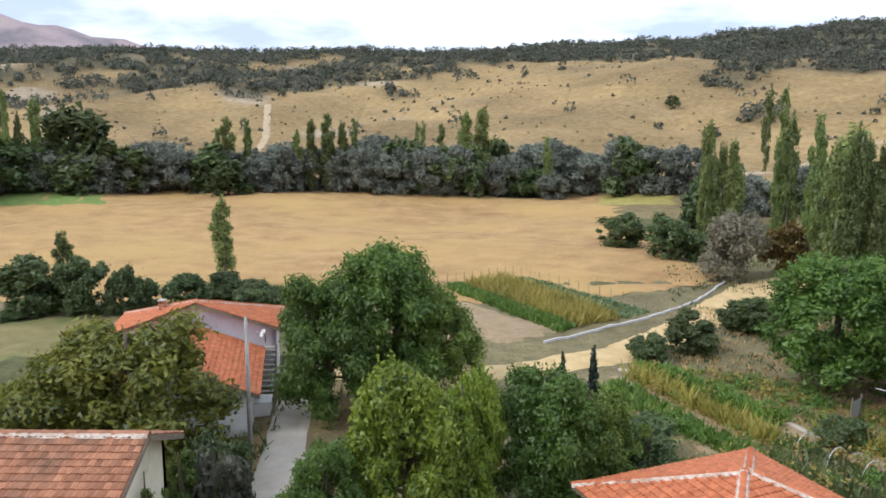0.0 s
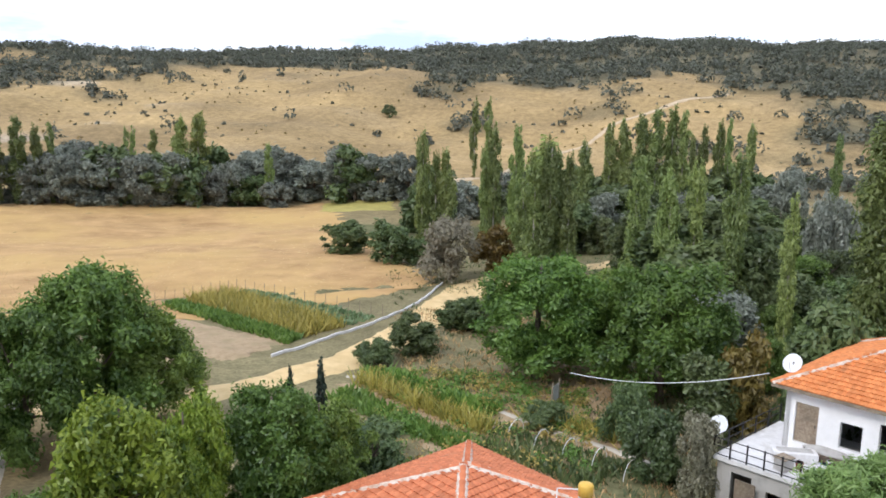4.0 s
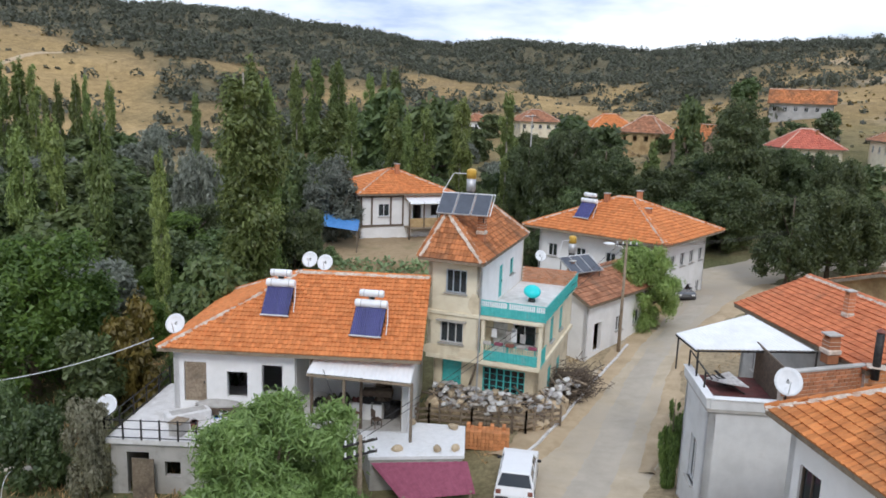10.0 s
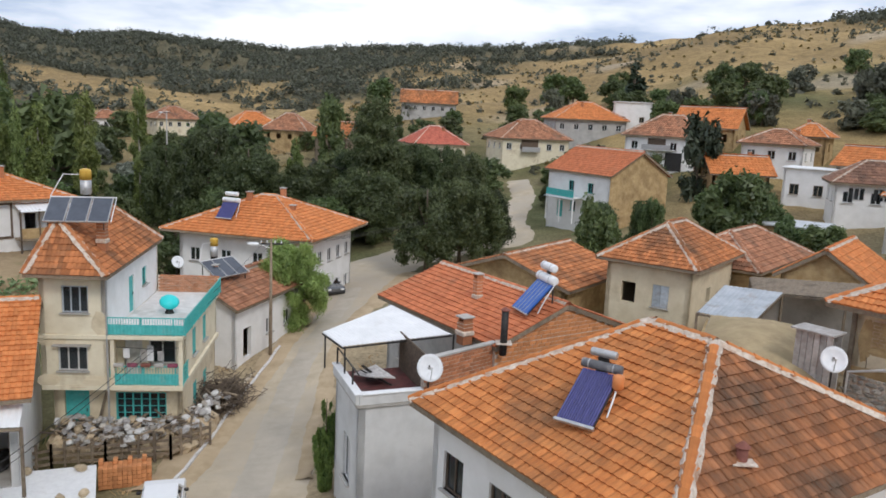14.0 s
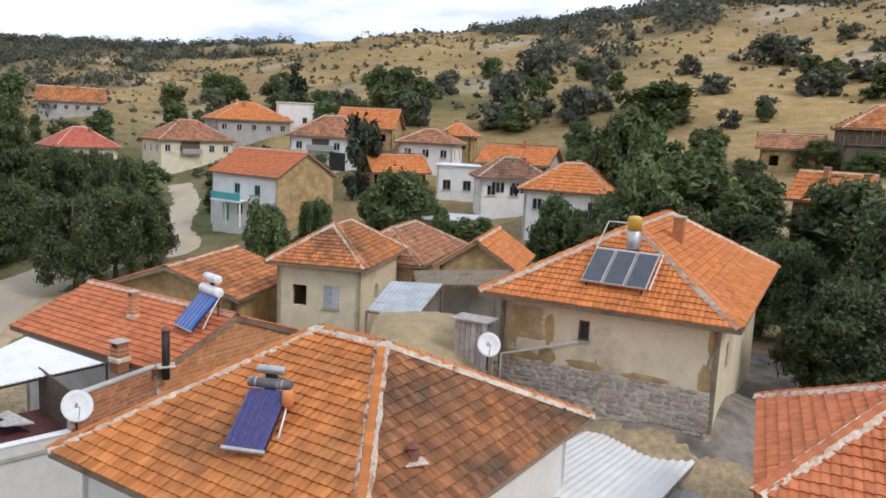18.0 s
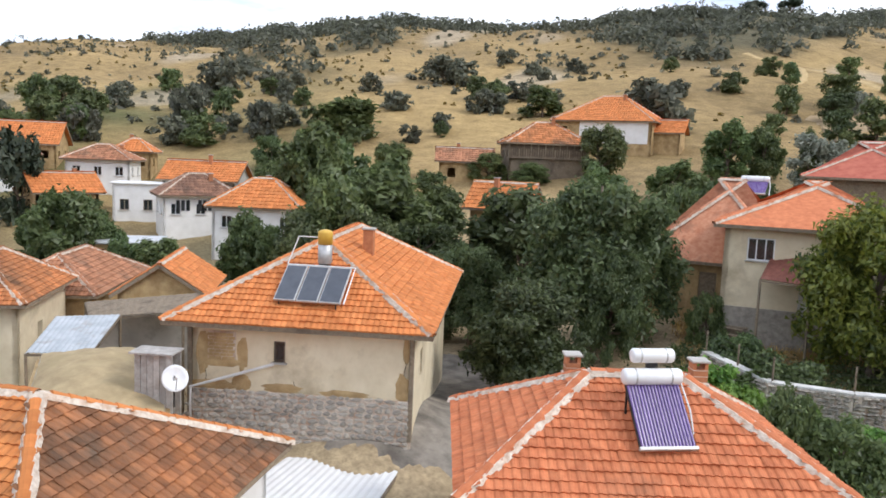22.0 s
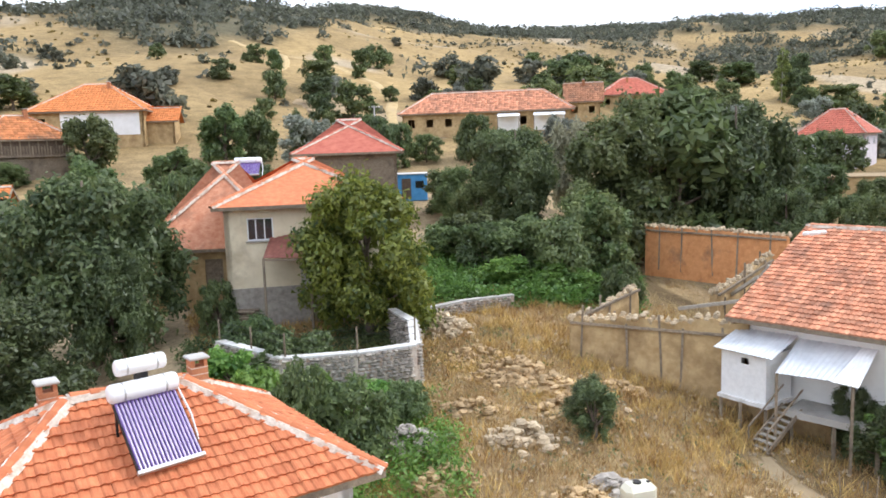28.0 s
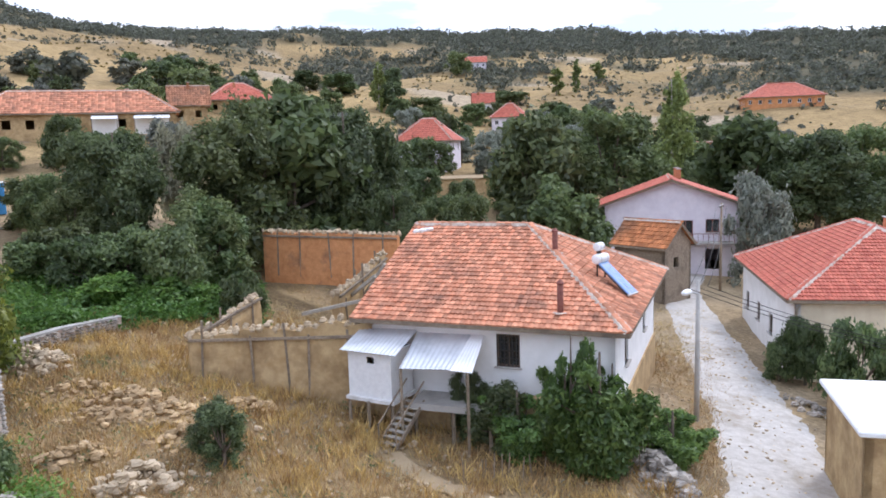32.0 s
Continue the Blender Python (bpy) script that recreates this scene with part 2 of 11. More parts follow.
M = dict(
    tile_orange=mat("tile_orange", (0.50, 0.155, 0.045), (0.66, 0.25, 0.085), 3.0, 0.8, 0.1, (0.30, 0.13, 0.06), 0.5, (0.60, 0.78), each=0.15),
    tile_red=mat("tile_red", (0.44, 0.13, 0.055), (0.60, 0.21, 0.095), 3.0, 0.8, 0.1, (0.36, 0.15, 0.08), 0.4, (0.58, 0.76), each=0.14),
    tile_worn=mat("tile_worn", (0.36, 0.13, 0.05), (0.56, 0.22, 0.085), 2.0, 0.85, 0.15, (0.17, 0.095, 0.055), 0.28, (0.46, 0.66), each=0.3),
    tile_old=mat("tile_old", (0.30, 0.13, 0.07), (0.44, 0.21, 0.12), 2.0, 0.9, 0.15, (0.20, 0.12, 0.08), 0.4, (0.5, 0.7), each=0.28),
    tile_patchy=mat("tile_patchy", (0.46, 0.17, 0.09), (0.62, 0.30, 0.18), 3.0, 0.85, 0.1, (0.24, 0.12, 0.08), 0.6, (0.52, 0.72), each=0.34),
    tile_crimson=mat("tile_crimson", (0.42, 0.10, 0.065), (0.55, 0.17, 0.11), 2.0, 0.75, 0.1, each=0.15),
    mortar=mat("mortar", (0.48, 0.38, 0.30), (0.74, 0.66, 0.57), 7, 0.95, 0.4, (0.42, 0.25, 0.16), 1.5, (0.5, 0.7), each=0.1),
    cream=mat("cream_plaster", (0.70, 0.62, 0.46), (0.82, 0.75, 0.58), 1.2, 0.9, 0.12, (0.52, 0.42, 0.28), 0.7, (0.56, 0.74)),
    beige=mat("beige_plaster", (0.66, 0.56, 0.39), (0.78, 0.685, 0.51), 1.2, 0.9, 0.12, (0.42, 0.34, 0.22), 0.4, (0.55, 0.75)),
    white=mat("whitewash", (0.76, 0.75, 0.73), (0.87, 0.86, 0.85), 1.0, 0.9, 0.08, (0.60, 0.56, 0.50), 0.5, (0.60, 0.82)),
    pinkish=mat("pale_pink_wash", (0.66, 0.61, 0.66), (0.78, 0.73, 0.77), 1.0, 0.9, 0.08, (0.55, 0.50, 0.50), 0.3, (0.6, 0.8)),
    cement=mat("cement_render", (0.38, 0.37, 0.36), (0.50, 0.49, 0.47), 1.0, 0.92, 0.12, (0.30, 0.29, 0.27), 0.4, (0.52, 0.75)),
    concrete=mat("concrete", (0.36, 0.34, 0.31), (0.52, 0.50, 0.47), 2.0, 0.92, 0.15, (0.28, 0.25, 0.21), 0.5, (0.5, 0.75)),
    pale_slab=mat("pale_slab", (0.60, 0.58, 0.56), (0.76, 0.74, 0.72), 2.0, 0.9, 0.12, (0.45, 0.42, 0.38), 0.6, (0.55, 0.75)),
    mud=mat("mud_plaster", (0.40, 0.27, 0.13), (0.56, 0.41, 0.22), 2.0, 0.95, 0.4, (0.30, 0.20, 0.10), 0.7, (0.46, 0.66), bump_scale=5),
    mud_red=mat("adobe_brick", (0.50, 0.215, 0.085), (0.66, 0.32, 0.14), 2.5, 0.95, 0.35, (0.27, 0.14, 0.08), 0.6, (0.52, 0.72), bump_scale=7),
    brick=mat("brick", (0.38, 0.15, 0.075), (0.50, 0.22, 0.11), 6, 0.9, 0.2, each=0.25),
    stone=mat("grey_stone", (0.26, 0.23, 0.20), (0.42, 0.38, 0.33), 4, 0.95, 0.4, (0.50, 0.45, 0.38), 1.2, (0.5, 0.75), each=0.3),
    rubble=mat("pale_rubble", (0.37, 0.285, 0.18), (0.58, 0.47, 0.33), 4, 0.95, 0.4, each=0.3),
    wood=mat("grey_wood", (0.20, 0.15, 0.105), (0.32, 0.26, 0.19), 9, 0.9, 0.3, (0.13, 0.10, 0.075), 1.0, (0.5, 0.7), each=0.25),
    dark_wood=mat("dark_wood", (0.09, 0.065, 0.05), (0.17, 0.125, 0.09), 9, 0.85, 0.3, each=0.2),
    sheet=mat("galvanised_sheet", (0.50, 0.52, 0.54), (0.66, 0.68, 0.70), 1.5, 0.5, 0.05, (0.42, 0.40, 0.38), 0.6, (0.58, 0.8), metal=0.35),
    white_sheet=mat("white_sheet", (0.72, 0.72, 0.72), (0.82, 0.82, 0.82), 1.5, 0.6, 0.05, (0.6, 0.58, 0.55), 0.6, (0.6, 0.85)),
    rust=mat("rusty_sheet", (0.17, 0.06, 0.045), (0.26, 0.10, 0.075), 4, 0.7, 0.1, (0.32, 0.2, 0.16), 1.0, (0.55, 0.75)),
    iron=mat("dark_iron", (0.03, 0.03, 0.032), (0.07, 0.065, 0.06), 8, 0.6, 0.1, metal=0.5),
    steel=mat("painted_steel", (0.42, 0.42, 0.42), (0.56, 0.56, 0.56), 6, 0.45, 0.05, metal=0.6),
    turquoise=mat("turquoise_paint", (0.06, 0.40, 0.38), (0.11, 0.52, 0.50), 5, 0.55, 0.08, (0.25, 0.42, 0.40), 1.5, (0.58, 0.78)),
    blue=mat("blue_paint", (0.06, 0.27, 0.55), (0.10, 0.34, 0.65), 3, 0.5, 0.05),
    tarp=mat("blue_tarpaulin", (0.05, 0.17, 0.42), (0.09, 0.26, 0.55), 3, 0.45, 0.2),
    white_paint=mat("white_paint", (0.72, 0.72, 0.72), (0.82, 0.82, 0.82), 5, 0.5, 0.05, (0.6, 0.58, 0.54), 1.5, (0.6, 0.8)),
    tank_white=mat("enamelled_tank", (0.78, 0.79, 0.80), (0.86, 0.87, 0.88), 3, 0.3, 0.0, (0.62, 0.6, 0.58), 2.0, (0.62, 0.85), spec=0.5),
    tank_yellow=mat("yellow_tank", (0.58, 0.34, 0.05), (0.68, 0.44, 0.09), 3, 0.45, 0.05, (0.5, 0.42, 0.28), 2.0, (0.6, 0.8)),
    tube_blue=mat("collector_tubes", (0.060, 0.062, 0.185), (0.105, 0.105, 0.28), 8, 0.22, 0.0, each=0.15, spec=0.6),
    tube_violet=mat("violet_tubes", (0.11, 0.06, 0.24), (0.22, 0.14, 0.36), 8, 0.25, 0.0, each=0.15, spec=0.6),
    panel_grey=mat("flat_collector", (0.045, 0.055, 0.075), (0.075, 0.085, 0.11), 2, 0.3, 0.0, spec=0.6),
    panel_sky=mat("sky_blue_panel", (0.16, 0.30, 0.62), (0.24, 0.40, 0.72), 2, 0.3, 0.0, spec=0.6),
    dish=mat("dish_white", (0.70, 0.71, 0.72), (0.80, 0.81, 0.82), 4, 0.5, 0.0, (0.55, 0.54, 0.52), 2.0, (0.6, 0.8)),
    bark=mat("bark", (0.10, 0.075, 0.055), (0.19, 0.15, 0.115), 8, 0.95, 0.4),
    pale_bark=mat("pale_bark", (0.30, 0.27, 0.22), (0.44, 0.40, 0.34), 8, 0.95, 0.3),
    street=mat("dusty_street", (0.42, 0.345, 0.245), (0.55, 0.465, 0.345), 0.8, 0.95, 0.12, (0.45, 0.39, 0.31), 0.15, (0.40, 0.60), bump_scale=12),
    lane=mat("concrete_lane", (0.42, 0.37, 0.30), (0.54, 0.485, 0.40), 0.8, 0.95, 0.12, (0.46, 0.40, 0.31), 0.3, (0.5, 0.7), bump_scale=12),
    gravel=mat("pale_gravel", (0.44, 0.405, 0.36), (0.58, 0.545, 0.50), 3.0, 0.95, 0.3, (0.35, 0.30, 0.24), 0.5, (0.5, 0.68), bump_scale=15),
    dirt=mat("yellow_dirt", (0.53, 0.37, 0.17), (0.66, 0.49, 0.25), 0.8, 0.95, 0.15, (0.44, 0.31, 0.15), 0.35, (0.55, 0.75), bump_scale=10),
    soil=mat("brown_soil", (0.28, 0.20, 0.115), (0.40, 0.295, 0.175), 2.0, 0.95, 0.4, (0.24, 0.19, 0.10), 0.5, (0.5, 0.7), bump_scale=6),
    dullgrass=mat("parched_grass", (0.17, 0.15, 0.06), (0.27, 0.225, 0.095), 0.5, 0.95, 0.25, (0.15, 0.17, 0.055), 0.12, (0.5, 0.65), bump_scale=5),
    stubble=mat("stubble", (0.315, 0.185, 0.075), (0.50, 0.315, 0.135), 0.22, 0.95, 0.3, (0.475, 0.310, 0.115), 0.035, (0.44, 0.62), bump_scale=4),
    grassgreen=mat("green_field", (0.13, 0.20, 0.05), (0.21, 0.29, 0.075), 0.6, 0.95, 0.2, (0.24, 0.26, 0.08), 0.1, (0.5, 0.65), bump_scale=5),
    yellowfield=mat("yellow_field", (0.30, 0.26, 0.075), (0.42, 0.35, 0.10), 0.6, 0.95, 0.2),
    glass=glass_mat("window_glass", (0.05, 0.06, 0.065)),
    curtain=mat("pale_curtain", (0.50, 0.48, 0.46), (0.66, 0.64, 0.62), 12, 0.9, 0.1),
    brick_new=mat("new_brick", (0.50, 0.20, 0.08), (0.62, 0.28, 0.12), 6, 0.9, 0.2, each=0.2),
    rubber=mat("rubber", (0.02, 0.02, 0.02), (0.035, 0.035, 0.035), 8, 0.8, 0.1),
    maroon=mat("maroon_cover", (0.22, 0.055, 0.09), (0.30, 0.085, 0.13), 4, 0.75, 0.15),
    sacks=mat("pale_sacks", (0.32, 0.30, 0.29), (0.58, 0.56, 0.54), 5, 0.9, 0.3, each=0.3),
    strawmat=mat("dry_stalks", (0.46, 0.345, 0.16), (0.64, 0.50, 0.26), 3, 0.95, 0.0, each=0.35),
    dryweed=mat("dry_weed", (0.33, 0.205, 0.095), (0.53, 0.36, 0.175), 2, 0.95, 0.0, each=0.4),
    orange_can=mat("orange_plastic", (0.62, 0.20, 0.06), (0.70, 0.27, 0.10), 4, 0.5, 0.0),
    ground=cover_mat("open_ground"),
    leaf=leaf_mat("walnut_leaves", (0.054, 0.105, 0.021), (0.185, 0.28, 0.052)),
    leaf_near=leaf_mat("dense_bush_leaves", (0.050, 0.095, 0.024), (0.175, 0.26, 0.062)),
    leaf_turning=leaf_mat("olive_turning_leaves", (0.042, 0.075, 0.016), (0.255, 0.27, 0.045)),
    leaf_mid=leaf_mat("orchard_leaves", (0.055, 0.086, 0.034), (0.155, 0.205, 0.075)),
    leaf_dark=leaf_mat("dark_leaves", (0.040, 0.062, 0.028), (0.122, 0.155, 0.060)),
    leaf_garden=leaf_mat("garden_leaves", (0.052, 0.076, 0.034), (0.158, 0.192, 0.074)),
    leaf_young=leaf_mat("yellow_green_leaves", (0.070, 0.135, 0.020), (0.30, 0.38, 0.046)),
    leaf_poplar=leaf_mat("poplar_leaves", (0.100, 0.142, 0.042), (0.265, 0.325, 0.098), each=0.34),
    leaf_willow=leaf_mat("willow_leaves", (0.12, 0.135, 0.105), (0.28, 0.30, 0.24)),
    leaf_soft=leaf_mat("grey_green_crown", (0.058, 0.084, 0.032), (0.168, 0.21, 0.076)),
    leaf_bright=leaf_mat("bright_willow_leaves", (0.12, 0.19, 0.045), (0.33, 0.44, 0.14)),
    leaf_grey=leaf_mat("grey_twigs", (0.165, 0.155, 0.10), (0.34, 0.32, 0.215), each=0.08),
    leaf_brown=leaf_mat("turning_leaves", (0.10, 0.075, 0.02), (0.27, 0.20, 0.05)),
    needle=leaf_mat("needles", (0.022, 0.036, 0.024), (0.060, 0.080, 0.048), through_light=0.1),
    # greyer and lighter than the leaves: distance haze is mixed into the colour
    scrub=leaf_mat("hazed_hill_scrub", (0.086, 0.094, 0.070), (0.185, 0.190, 0.134), each=0.3),
    crop=leaf_mat("crop_leaves", (0.062, 0.145, 0.025), (0.20, 0.33, 0.068)),
    cabbage=leaf_mat("grey_green_leaves", (0.09, 0.15, 0.065), (0.25, 0.33, 0.16)),
    corn=leaf_mat("drying_corn", (0.17, 0.165, 0.035), (0.50, 0.40, 0.11)),
)
M["pale_render"] = mat("pale_grey_render", (0.56, 0.56, 0.55), (0.68, 0.68, 0.67), 1.0, 0.92, 0.12, (0.42, 0.41, 0.39), 0.5, (0.55, 0.75))
M["tile_moss"] = mat("mossy_tiles", (0.30, 0.115, 0.05), (0.48, 0.19, 0.075), 2.0, 0.9, 0.2, (0.115, 0.075, 0.05), 0.22, (0.36, 0.58), each=0.3)
M["tile_dark"] = mat("dark_brown_tiles", (0.19, 0.10, 0.07), (0.29, 0.155, 0.10), 2.0, 0.9, 0.15, (0.13, 0.085, 0.065), 0.4, (0.5, 0.7), each=0.25)
M["sheet_blue"] = mat("blue_grey_sheet", (0.36, 0.39, 0.42), (0.50, 0.53, 0.56), 1.5, 0.55, 0.05, (0.30, 0.26, 0.23), 0.8, (0.55, 0.75), metal=0.2)
M["footpath"] = mat("trodden_path", (0.33, 0.245, 0.14), (0.45, 0.345, 0.21), 1.2, 0.95, 0.2, (0.30, 0.21, 0.12), 0.6, (0.45, 0.65), bump_scale=9)
M["tile_amber"] = mat("amber_tiles", (0.45, 0.15, 0.045), (0.63, 0.245, 0.078), 1.6, 0.85, 0.12, (0.21, 0.105, 0.05), 0.3, (0.50, 0.72), each=0.17)
M["shutter_blue"] = mat("faded_blue_boards", (0.36, 0.40, 0.44), (0.52, 0.57, 0.61), 4, 0.85, 0.2, (0.30, 0.27, 0.24), 1.5, (0.5, 0.7), each=0.2)
M["street_grey"] = mat("worn_concrete", (0.40, 0.355, 0.29), (0.49, 0.435, 0.36), 0.8, 0.95, 0.12, (0.46, 0.39, 0.29), 0.25, (0.52, 0.70), bump_scale=12)
M["tub"] = mat("turquoise_plastic", (0.03, 0.62, 0.62), (0.05, 0.70, 0.70), 3, 0.4, 0.0)
M["iron_tank"] = mat("dark_boiler", (0.10, 0.10, 0.11), (0.2, 0.2, 0.21), 3, 0.45, 0.0, (0.5, 0.45, 0.42), 3, (0.55, 0.7))
M["panel_blue"] = mat("bright_collector", (0.02, 0.09, 0.36), (0.04, 0.14, 0.48), 2, 0.3, 0.0, spec=0.5)
M["car_white"] = mat("white_car_paint", (0.80, 0.80, 0.81), (0.84, 0.84, 0.85), 2, 0.25, 0.0, spec=0.6)
M["car_grey"] = mat("grey_car_paint", (0.16, 0.165, 0.175), (0.20, 0.205, 0.215), 2, 0.25, 0.0, metal=0.5, spec=0.6)
M["car_glass"] = mat("tinted_glass", (0.012, 0.014, 0.016), (0.02, 0.022, 0.025), 2, 0.06, 0.0, spec=0.8)
M["tank_cream"] = mat("cream_plastic", (0.66, 0.62, 0.48), (0.74, 0.70, 0.56), 3, 0.5, 0.0)
M["mud_roof"] = mat("packed_mud", (0.31, 0.235, 0.135), (0.45, 0.35, 0.205), 1.5, 0.95, 0.3, (0.34, 0.27, 0.15), 0.5, (0.5, 0.7), bump_scale=6)
M["track"] = mat("trodden_earth", (0.42, 0.32, 0.20), (0.54, 0.42, 0.28), 0.8, 0.95, 0.15, (0.36, 0.27, 0.16), 0.5, (0.52, 0.72), bump_scale=10)
M["old_sheet"] = mat("dull_sheet", (0.27, 0.28, 0.29), (0.40, 0.41, 0.42), 1.5, 0.65, 0.05, (0.26, 0.21, 0.18), 0.8, (0.5, 0.7), metal=0.3)
M["maroon_floor"] = mat("red_floor_paint", (0.10, 0.035, 0.035), (0.17, 0.06, 0.055), 3, 0.8, 0.1, (0.08, 0.06, 0.055), 1.0, (0.5, 0.7))
M["white_cap"] = mat("limewashed_cap", (0.56, 0.55, 0.53), (0.74, 0.73, 0.71), 3, 0.9, 0.2, (0.42, 0.39, 0.35), 1.2, (0.5, 0.7))
M["stone_pale"] = mat("pale_grey_stone", (0.34, 0.31, 0.27), (0.52, 0.48, 0.43), 4, 0.95, 0.4, (0.44, 0.38, 0.30), 1.2, (0.5, 0.75), each=0.3)
M["ochre"] = mat("ochre_earth", (0.31, 0.205, 0.100), (0.56, 0.41, 0.235), 3, 0.95, 0.4, (0.20, 0.13, 0.07), 1.0, (0.5, 0.7), each=0.3)
M["grey_plank"] = mat("weathered_planks", (0.36, 0.34, 0.32), (0.54, 0.52, 0.50), 4, 0.9, 0.2, (0.28, 0.24, 0.21), 1.2, (0.5, 0.7), each=0.2)
M["goldgrass"] = mat("golden_grass", (0.46, 0.30, 0.09), (0.68, 0.49, 0.19), 2, 0.95, 0.0, each=0.3)
M["rustweed"] = mat("rusty_weed", (0.27, 0.150, 0.055), (0.46, 0.29, 0.11), 2, 0.95, 0.0, each=0.4)
M["hilltrack"] = mat("bleached_track", (0.38, 0.275, 0.13), (0.53, 0.39, 0.20), 0.8, 0.95, 0.15, (0.38, 0.28, 0.15), 0.3, (0.55, 0.75), bump_scale=10)
M["yard"] = mat("stained_yard", (0.20, 0.175, 0.15), (0.33, 0.295, 0.25), 1.5, 0.95, 0.25, (0.12, 0.105, 0.09), 0.6, (0.46, 0.66), bump_scale=9)
# ---- the lie of the land: heights round the viewpoint, by bearing (clockwise from north) and distance ----
BEARINGS = (-60, -15, 20, 45, 70, 92, 112, 132, 152, 172, 195, 230)
REACH = (0, 30, 60, 100, 170, 260, 400, 620)
LAND = np.array([
    (4.5, 1.5, 0.0, -0.5, -1.0, 0.0, 8.0, 40),
    (4.5, 1.0, 0.2, -0.5, -1.0, 4.0, 24, 54),
    (4.5, 0.6, 0.0, -0.3, -0.8, 6.5, 37, 64),
    (4.5, 0.5, 0.5, 0.5, 1.0, 8.0, 40, 68),
    (4.5, 1.2, 1.2, 1.0, 3.0, 10, 26, 58),
    (4.5, 2.5, 2.5, 4.0, 12, 22, 36, 60),
    (4.5, 4.0, 5.8, 10, 25, 42, 56, 60),
    (4.5, 5.5, 8.0, 15, 32, 54, 78, 84),
    (4.5, 7.0, 11, 17.5, 36, 60, 86, 95),
    (4.5, 7.5, 10.5, 17, 29, 46, 70, 104),
    (4.5, 5.8, 5.8, 9.0, 17, 30, 54, 102),
    (4.5, 4.0, 3.5, 4.5, 9.0, 22, 46, 80)])


def spline(p0, p1, p2, p3, u):
    return p1 + 0.5 * u * (p2 - p0 + u * (2 * p0 - 5 * p1 + 4 * p2 - p3 + u * (3 * (p1 - p2) + p3 - p0)))


def ground_z(x, y):
    """Height of the ground; x and y may be arrays."""
    x, y = np.asarray(x, float), np.asarray(y, float)
    bearing = (np.degrees(np.arctan2(x, y)) + 60) % 360
    far = np.hypot(x, y)
    edges = np.array([b + 60 for b in BEARINGS] + [360.0])
    n, m = len(BEARINGS), len(REACH)
    i = np.clip(np.searchsorted(edges, bearing, side="right") - 1, 0, n - 1)
    u = (bearing - edges[i]) / (edges[i + 1] - edges[i])
    u = u * u * (3 - 2 * u)
    r = np.array(REACH, float)
    j = np.clip(np.searchsorted(r, far, side="right") - 1, 0, m - 2)
    v = np.clip((far - r[j]) / (r[j + 1] - r[j]), 0, 1)

    def along(row):
        q = [LAND[row, np.clip(j + k, 0, m - 1)] for k in (-1, 0, 1, 2)]
        return spline(*q, v)
    z = along(i) * (1 - u) + along((i + 1) % n) * u
    lift = np.interp(bearing - 60, (-60, -10, 12, 25, 31, 37, 42, 48, 53, 60, 64, 68, 72, 78, 86, 100, 112, 123, 128, 132, 137, 143, 149, 153, 158, 164, 168, 174, 179, 300), (0.5, 0.5, 0.3, 0.9, 1.5, 1.1, 0.7, 0.9, 0.35, 0.3, -0.2, 0.4, 0.25, -0.1, 0.2, 1.0, 1.9, 1.7, 1.1, 1.0, 0.5, 0.1, 1.4, 0.8, 1.2, 2.0, 1.4, 0.1, 0.0, 0.5))
    z = z + far * np.tan(np.radians(lift)) * np.clip((far - 260) / 260, 0, 1)
    z = z + 3.4 * np.exp(-((x - 25.5) ** 2 + (y + 17.0) ** 2) / 50)
    rough = np.clip((far - 60) / 240, 0, 1)
    z = z + rough * (2.6 * np.sin(x * 0.031 + 1.3) * np.sin(y * 0.027 + 0.4) + 1.2 * np.sin(x * 0.083 - y * 0.05) + 0.7 * np.sin(x * 0.11 + y * 0.17 + 2))
    z = z + 0.10 * np.sin(x * 0.61 + 0.5) * np.sin(y * 0.53) + 0.05 * np.sin(x * 1.7 + y * 1.1)
    return z


